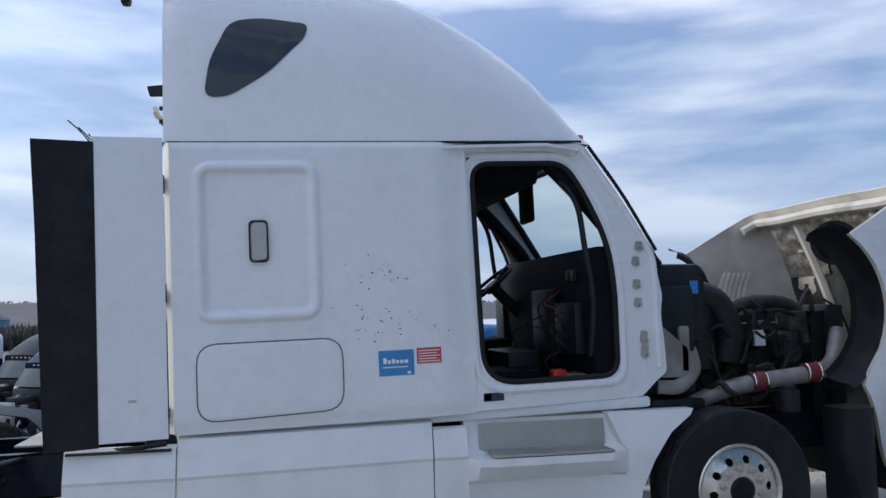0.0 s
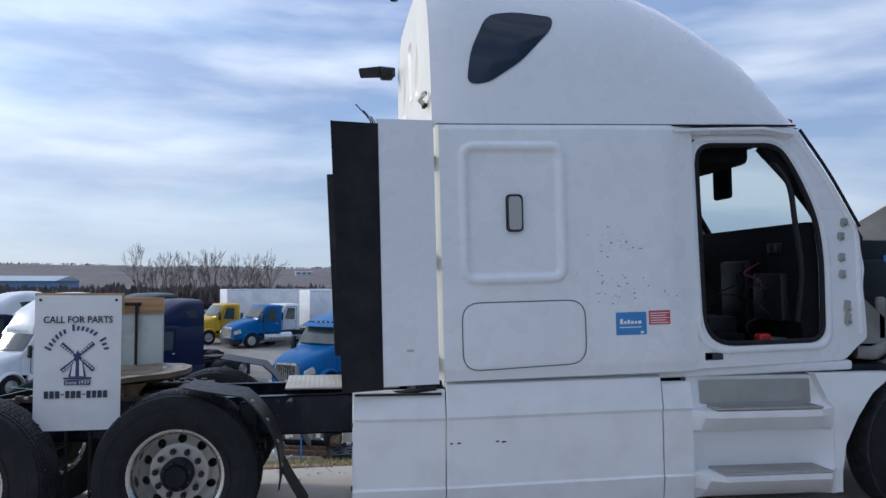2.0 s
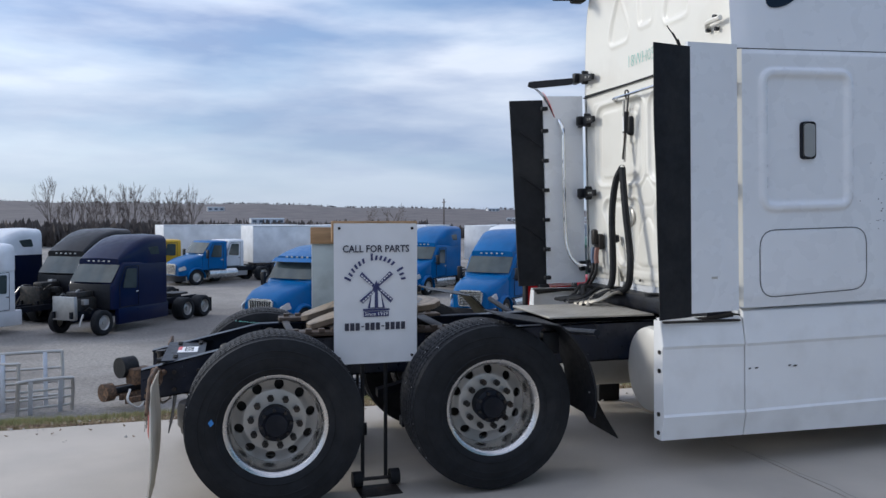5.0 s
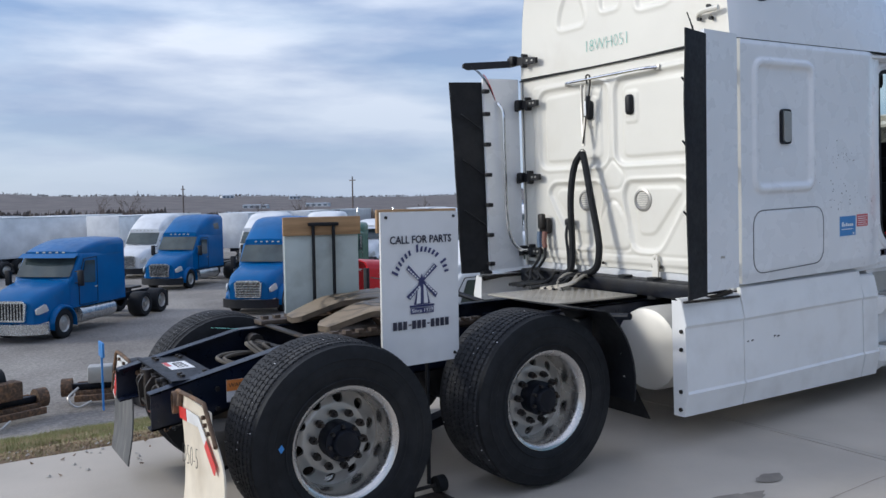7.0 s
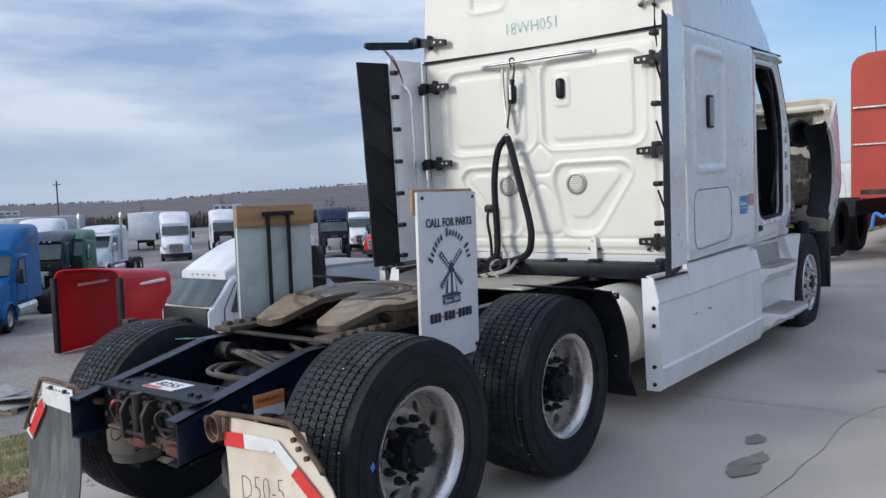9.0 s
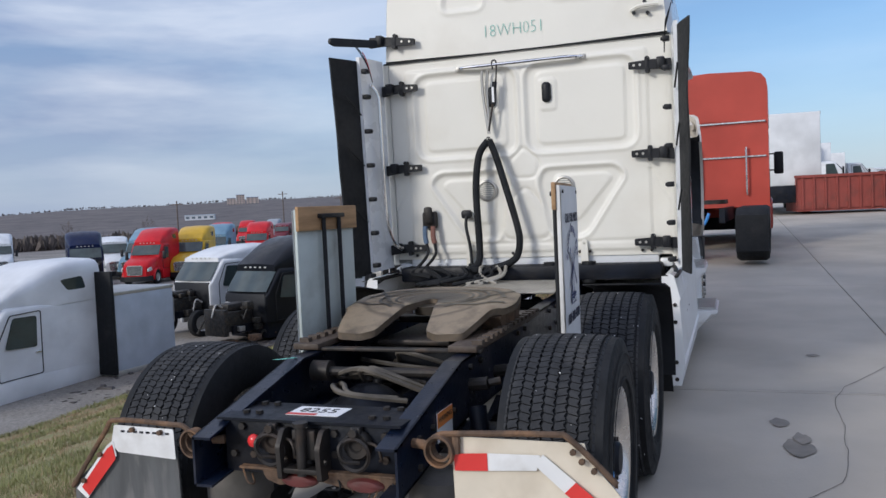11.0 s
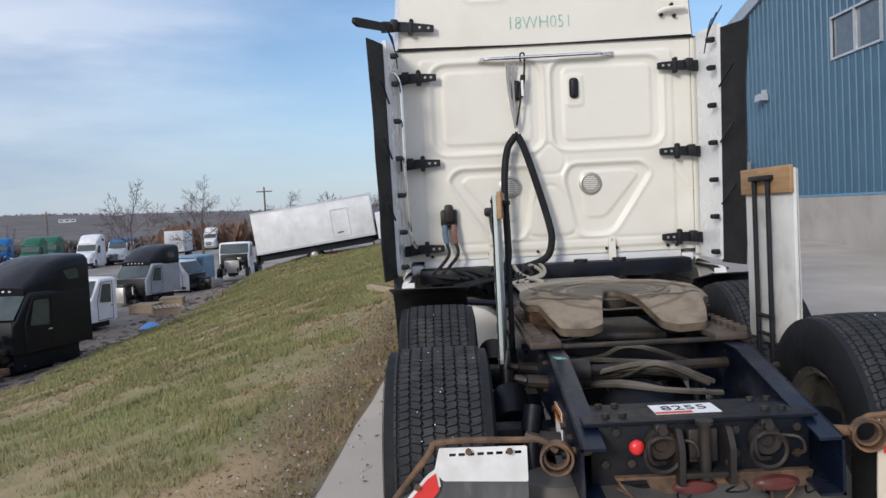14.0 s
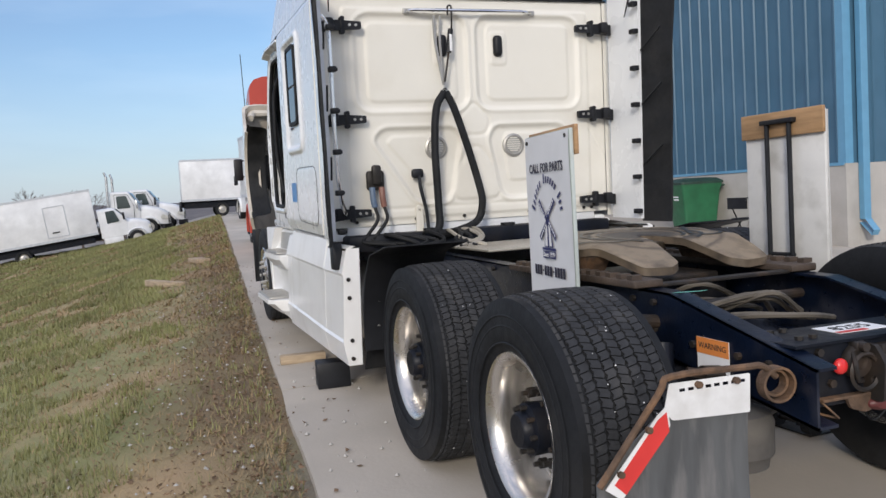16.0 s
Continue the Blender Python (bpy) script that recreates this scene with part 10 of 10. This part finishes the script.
# scrap and clods along the foot of the bank
rr = random.Random(83)
V, Fc = [], []
for k in range(2600):
    x = 13 + 46 * rr.random()
    y = pad_edge(x) + bank_width(x) + rr.gauss(-0.2, 1.1)
    w = rr.uniform(0.015, 0.05) if k % 12 else rr.uniform(0.05, 0.13)
    l_, h, a = w * rr.uniform(1, 3), w * rr.uniform(0.4, 1.1), rr.uniform(0, 6.28)
    z, ca, sa = ground_z(x, y) - 0.02, math.cos(a), math.sin(a)
    i = len(V)
    for u, v, t in ((-1, -1, 0), (1, -1, 0), (1, 1, 0), (-1, 1, 0), (-0.7, -0.8, 1), (0.8, -0.6, 0.8), (0.6, 0.8, 1.1), (-0.8, 0.6, 0.7)):
        V.append((x + u * l_ * ca - v * w * sa, y + u * l_ * sa + v * w * ca, z + t * h))
    Fc += [(i + 4, i + 5, i + 6, i + 7), (i, i + 1, i + 5, i + 4), (i + 1, i + 2, i + 6, i + 5), (i + 2, i + 3, i + 7, i + 6), (i + 3, i, i + 4, i + 7)]
M["scrap"] = material("dark_scrap", (0.085, 0.075, 0.068), 0.8, var=0.35, scale=2, islands=0.7)
me = bpy.data.meshes.new("scrap")
me.from_pydata(V, [], Fc)
me.materials.append(M["scrap"])
tagged(new("scrap", me), "dark clods and small scrap along the foot of the bank", "scrap", kind="stuff")


# ---- trees, brush, far buildings, poles ----
M["bark"] = material("bare_bark", (0.125, 0.10, 0.088), 0.9, var=0.25, scale=4, grain=0.4, grain_scale=30)
M["brush"] = material("winter_brush", (0.118, 0.098, 0.087), 0.95, var=0.25, scale=0.05, islands=0.15)
# the far scrub's greyer tone has haze mixed into its colour
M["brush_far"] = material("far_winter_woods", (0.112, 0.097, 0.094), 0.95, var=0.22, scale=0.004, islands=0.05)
M["brush_red"] = material("rusty_brush", (0.20, 0.115, 0.075), 0.95, var=0.25, scale=0.05, islands=0.3)


def bare_tree(x, y, h, seed, spread=0.6, z=None, slim=1.0, fine=6):
    """Trunk, forking limbs and fine twigs; a rounded crown, or a slim upright one."""
    rr = random.Random(seed)
    z0 = ground_z(x, y) if z is None else z
    e = emptyf("bare_tree", pose(x, y, z0 - 0.2))
    tagged(e, "leafless winter tree with fine spreading twigs", "tree", "bare trees")
    V, Fc = [], []

    def stick(p, q, r0, r1, n):
        a = (q - p).orthogonal().normalized()
        b = (q - p).normalized().cross(a)
        i = len(V)
        for c, r in ((p, r0), (q, r1)):
            for k in range(n):
                t = 2 * math.pi * k / n
                V.append(c + (a * math.cos(t) + b * math.sin(t)) * r)
        for k in range(n):
            Fc.append((i + k, i + (k + 1) % n, i + n + (k + 1) % n, i + n + k))

    def grow(p, d, length, r, depth):
        q = p + d * length
        stick(p, q, r, r * 0.7, 5 if depth < 2 else 3)
        if depth >= fine:
            return
        side = d.orthogonal().normalized()
        side.rotate(Matrix.Rotation(rr.uniform(0, 6.28), 3, d))
        for k in range(3 if depth != 3 else 2):
            if k == 0:
                nd = d + Vector((rr.gauss(0, 0.16), rr.gauss(0, 0.16), rr.gauss(0.02, 0.10)))
            else:
                side.rotate(Matrix.Rotation(rr.uniform(1.8, 3.6), 3, d))
                nd = d + side * spread * rr.uniform(0.6, 1.3) + Vector((0, 0, 0.10))
            grow(q - d * length * (0.0 if k == 0 else rr.uniform(0.05, 0.5)), nd.normalized(), length * rr.uniform(0.66, 0.84) * (1.0 if k == 0 else 0.9), max(0.022 if fine > 6 else 0.015, r * (0.68 if k == 0 else 0.52)), depth + 1)
    trunk = bpy.data.meshes.new("trunk")
    stick(Vector((0, 0, 0)), Vector((0, 0, h * 0.22)), h * 0.017 * slim, h * 0.013 * slim, 7)
    trunk.from_pydata(V, [], Fc)
    trunk.materials.append(M["bark"])
    V, Fc = [], []
    grow(Vector((0, 0, h * 0.21)), Vector((rr.gauss(0, 0.04), rr.gauss(0, 0.04), 1)).normalized(), h * 0.20, h * 0.011 * slim, 1)
    for k in range(3):
        a = 2.1 * k + rr.random()
        grow(Vector((0, 0, h * rr.uniform(0.16, 0.22))), Vector((math.cos(a) * spread * 1.1, math.sin(a) * spread * 1.1, 0.8)).normalized(), h * 0.17, h * 0.008 * slim, 2)
    crown = bpy.data.meshes.new("crown")
    crown.from_pydata(V, [], Fc)
    crown.materials.append(M["bark"])
    for nm, me in (("trunk", trunk), ("crown", crown)):
        new(nm, me).parent = e


def polar(az, d):
    return d * math.cos(radians(az)), d * math.sin(radians(az))


for i, (az, d, h, s) in enumerate(((22.1, 110, 12.5, 1.0), (17.5, 112, 13.2, 1.0), (11.8, 106, 10.2, 1.0), (8.7, 108, 11.0, 1.0), (5.6, 112, 10.0, 1.0), (-12.2, 118, 10.5, 0.95), (-14.6, 150, 7, 0.8), (13.8, 170, 7, 0.7), (3.0, 150, 7, 0.7), (-9.0, 160, 6, 0.8), (45, 140, 7, 0.7), (66.8, 128, 8, 0.9), (69.5, 150, 7, 0.8), (78.5, 118, 8.5, 0.9), (80.2, 125, 8.0, 0.9), (52.6, 170, 8, 0.7), (58, 160, 7, 0.8), (40, 165, 7, 0.7), (29, 160, 8, 0.8))):
    x, y = polar(az, d)
    bare_tree(x, y, h, 100 + i, s, fine=7 if i < 6 else 6)
for i in range(16):
    rr = random.Random(500 + i)
    x, y = polar(92.5 + 0.62 * i + rr.uniform(-0.3, 0.3), 136 + rr.uniform(-8, 12))
    bare_tree(x, y, rr.uniform(7.5, 12.5) if i % 3 else rr.uniform(12, 14), 300 + i, 0.34, slim=0.75)


def brush(name, pts, mat, hmin, hmax, seed, lab, twigs=12):
    """Far scrub: every bush is a fan of narrow twig bundles with a ragged top."""
    rr = random.Random(seed)
    V, Fc = [], []
    for (x, y) in pts:
        z = ground_z(x, y) - 0.3
        h = rr.uniform(hmin, hmax)
        for k in range(twigs):
            a = rr.uniform(0, 2 * math.pi)
            lean = rr.uniform(0.0, 0.55) * h
            px, py = x + math.cos(a) * lean * 0.5, y + math.sin(a) * lean * 0.5
            tx, ty = x + math.cos(a) * lean, y + math.sin(a) * lean
            t = h * rr.uniform(0.45, 1.0) * (1 - 0.35 * (lean / h))
            b = rr.uniform(0, math.pi)
            w = h * rr.uniform(0.05, 0.16)
            dx, dy = math.cos(b) * w, math.sin(b) * w
            i = len(V)
            V += [(px - dx * 0.5, py - dy * 0.5, z), (px + dx * 0.5, py + dy * 0.5, z), (tx + dx, ty + dy, z + t * rr.uniform(0.55, 0.85)), (tx, ty, z + t), (tx - dx, ty - dy, z + t * rr.uniform(0.55, 0.85))]
            Fc.append((i, i + 1, i + 2, i + 3, i + 4))
    me = bpy.data.meshes.new(name)
    me.from_pydata(V, [], Fc)
    me.materials.append(mat)
    tagged(new(name, me), lab, "brush", kind="stuff")


def ring_points(n, d0, d1, a0, a1, seed, power=1.4):
    rr = random.Random(seed)
    out = []
    for _ in range(n):
        a, d = rr.uniform(a0, a1), d0 + (d1 - d0) * rr.random() ** power
        out.append(polar(a, d))
    return out


brush("brush", ring_points(6000, 172, 330, 10, 125, 5), M["brush"], 2.0, 4.2, 6, "grey-brown leafless scrub across the valley", 9)
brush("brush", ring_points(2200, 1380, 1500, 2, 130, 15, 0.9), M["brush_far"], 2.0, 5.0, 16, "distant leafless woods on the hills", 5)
brush("brush", ring_points(1100, 165, 240, -32, 14, 25), M["brush"], 1.6, 3.6, 26, "leafless hedge along the yard's far edge")
brush("rusty_brush", ring_points(70, 158, 180, 14.5, 19.5, 35), M["brush_red"], 3.0, 6.5, 36, "rust-brown scrub beyond the yard", 26)
brush("brush", ring_points(900, 130, 170, 76, 112, 45), M["brush"], 2.5, 5.0, 46, "leafless thicket behind the parked trucks", 16)

# hazy distance: pale warehouses and houses, tower blocks
M["far_white"] = material("far_pale_wall", (0.55, 0.57, 0.60), 0.7, var=0.1, scale=0.02)
M["far_blue"] = material("far_blue_wall", (0.16, 0.27, 0.42), 0.6, var=0.1, scale=0.05)
M["far_roof"] = material("far_roof", (0.35, 0.40, 0.46), 0.5, var=0.1, scale=0.05)
M["far_brick"] = material("far_brick", (0.42, 0.34, 0.30), 0.8, var=0.15, scale=0.05)


def far_building(x, y, w, d, h, rot, mats, lab, floors=0, z=None):
    z0 = (ground_z(x, y) - 0.5) if z is None else z
    e = emptyf("far_building", pose(x, y, z0, 0, 0, rot))
    tagged(e, lab, "building", "far buildings")
    bm = BM()
    box(bm, -w / 2, w / 2, -d / 2, d / 2, 0, h)
    part("wall", bm, mats[0], e, smooth=False)
    bm = BM()
    loft(bm, [[Vector((u, v, zz)) for v, zz in ((-d / 2 - 0.4, h), (0, h + d * 0.06), (d / 2 + 0.4, h), (0, h - 0.05))] for u in (-w / 2 - 0.4, w / 2 + 0.4)], close_u=True, caps=True)
    part("roof", bm, mats[1], e, smooth=False)
    nw = max(3, int(w / 5))
    for f in range(floors):
        for k in range(nw):
            bm = BM()
            u = -w / 2 + w * (k + 0.5) / nw
            zz = h * (f + 0.35) / max(1, floors)
            box(bm, u - w / nw * 0.28, u + w / nw * 0.28, -d / 2 - 0.12, -d / 2 + 0.05, zz, zz + h / max(1, floors) * 0.42)
            part("window", bm, M["pane"], e, smooth=False)


far_building(-57, 160, 22, 16, 5.0, 0, (M["far_blue"], M["far_roof"]), "long blue warehouse with a pale roof beyond the yard", 1)
for i in range(11):
    rr = random.Random(900 + i)
    a, d = radians(rr.uniform(22, 92)), rr.uniform(480, 1250)
    far_building(d * math.cos(a), d * math.sin(a), rr.uniform(12, 30), rr.uniform(8, 12), rr.uniform(3, 5), math.degrees(a) - 90 + rr.uniform(-20, 20), (M["far_white"], M["far_roof"]), "pale distant buildings among the trees", 1)
a = radians(33.6)
for k, (off, w, h) in enumerate(((-14, 16, 9), (2, 11, 13), (14, 12, 9))):
    x, y = 1150 * math.cos(a) - off * math.sin(a), 1150 * math.sin(a) + off * math.cos(a)
    far_building(x, y, w, 14, h, math.degrees(a) - 90, (M["far_brick"], M["far_roof"]), "brick tower block on the skyline", 5, ground_z(x, y) - 2)
for i, (x, y, h) in enumerate(((111, 25.9, 9.5), (60, 118, 9), (112, 88, 8), (38, 140, 8), (126, 64, 8), (150, 90, 10))):
    z = ground_z(x, y)
    bm = BM()
    cyl(bm, (0, 0, 0), (0, 0, h), 0.16, 0.11, 8)
    e = part("utility_pole", bm, M["bark"], None)
    e.matrix_world = pose(x, y, z)
    tagged(e, "grey wooden utility pole beyond the yard", "pole", "utility poles")
    bm = BM()
    box(bm, -0.06, 0.06, -1.1, 1.1, h - 0.7, h - 0.55)
    part("crossarm", bm, M["bark"], e, smooth=False)


# ---- grass and litter on the bank ----
M["grass_a"] = material("grass_blades", (0.225, 0.228, 0.09), 0.8, var=0.35, scale=0.7, islands=0.3)
M["grass_b"] = material("dry_grass", (0.31, 0.225, 0.12), 0.85, var=0.28, scale=1.5, islands=0.35)


def blades(name, n, seed, mat, lab, dry):
    rr = random.Random(seed)
    V, Fc = [], []
    done = 0
    while done < n:
        x = -5.5 + 62 * rr.random() ** 2.1
        s = 0.08 + (bank_width(x) - 1.2) * rr.random() ** 1.5
        y = pad_edge(x) + s
        g = noise.noise((x * 0.55, y * 0.55, 2)) + 0.5 * noise.noise((x * 1.9, y * 1.9, 5))
        band = s < 0.75 + 0.8 * noise.noise((x * 0.45, y * 0.3, 7)) + 0.045 * max(0, x)
        if dry:
            if (not band and g > 0.05 and rr.random() > 0.4) or (band and rr.random() > 0.55):
                continue
        elif band and rr.random() > 0.10 or g < -0.14:
            continue
        done += 1
        z = ground_z(x, y) - 0.01 + 0.05 * noise.noise((x * 0.8, y * 0.8, 3)) + 0.02 * noise.noise((x * 2.7, y * 2.7, 5))
        for b in range(3):
            a = rr.uniform(0, 6.28)
            h = rr.uniform(0.03, 0.085) * (0.8 if dry else 1.0) * (1 + 0.02 * max(0, x))
            lean = rr.uniform(0.6, 2.2) if dry else rr.uniform(0.2, 1.0)
            w = 0.0028 + 0.0006 * max(0, x)
            bx, by = x + rr.uniform(-0.03, 0.03), y + rr.uniform(-0.03, 0.03)
            ca, sa = math.cos(a), math.sin(a)
            i = len(V)
            V += [(bx - sa * w, by + ca * w, z), (bx + sa * w, by - ca * w, z), (bx + ca * h * lean, by + sa * h * lean, z + h / (0.7 + 0.4 * lean))]
            Fc.append((i, i + 1, i + 2))
    me = bpy.data.meshes.new(name)
    me.from_pydata(V, [], Fc)
    me.materials.append(mat)
    tagged(new(name, me), lab, "grass", kind="stuff")


blades("grass", 105000, 61, M["grass_a"], "short green grass on the bank", False)
blades("dry_grass", 60000, 62, M["grass_b"], "straw-coloured dead grass and thatch along the pad", True)
# fallen leaves and bark litter along the pad
rr = random.Random(73)
V, Fc = [], []
for k in range(5200):
    x = -3.2 + 17 * rr.random() ** 1.3
    s = 0.02 + abs(rr.gauss(0, 0.55)) if k % 55 else -abs(rr.gauss(0, 0.3))
    y = pad_edge(x) + s
    r = rr.uniform(0.008, 0.024)
    z = (ground_z(x, y) if s < 0 else ground_z(x, y) + 0.05 * noise.noise((x * 0.8, y * 0.8, 3)) + 0.02 * noise.noise((x * 2.7, y * 2.7, 5)) * (s > 0.25)) + 0.006
    a = rr.uniform(0, 6.28)
    ca, sa = math.cos(a) * r, math.sin(a) * r
    i = len(V)
    V += [(x + ca, y + sa, z + rr.uniform(0, 0.02)), (x - sa * 0.6, y + ca * 0.6, z + rr.uniform(0, 0.012)), (x - ca, y - sa, z + rr.uniform(0, 0.02)), (x + sa * 0.6, y - ca * 0.6, z)]
    Fc.append((i, i + 1, i + 2, i + 3))
M["litter"] = material("leaf_litter", (0.19, 0.12, 0.07), 0.85, var=0.35, scale=9, islands=0.7)
me = bpy.data.meshes.new("leaf_litter")
me.from_pydata(V, [], Fc)
me.materials.append(M["litter"])
tagged(new("leaf_litter", me), "brown fallen leaves and litter along the pad", "leaves", kind="stuff")
rr = random.Random(71)
V, Fc = [], []
for k in range(700):
    x = rr.uniform(-3, 12)
    s = rr.uniform(-0.6, 1.5)
    y = pad_edge(x) + s
    r = rr.uniform(0.006, 0.02)
    z = ground_z(x, y) + r * 0.3
    i = len(V)
    V += [(x + r, y, z), (x, y + r * rr.uniform(0.6, 1), z), (x - r, y, z), (x, y - r, z), (x + r * 0.2, y, z + r * 0.8), (x, y, z - r * 0.5)]
    Fc += [(i, i + 1, i + 4), (i + 1, i + 2, i + 4), (i + 2, i + 3, i + 4), (i + 3, i, i + 4)]
me = bpy.data.meshes.new("gravel")
me.from_pydata(V, [], Fc)
me.materials.append(M["base_conc"])
tagged(new("gravel", me), "loose stone chips along the pad edge", "gravel", kind="stuff")
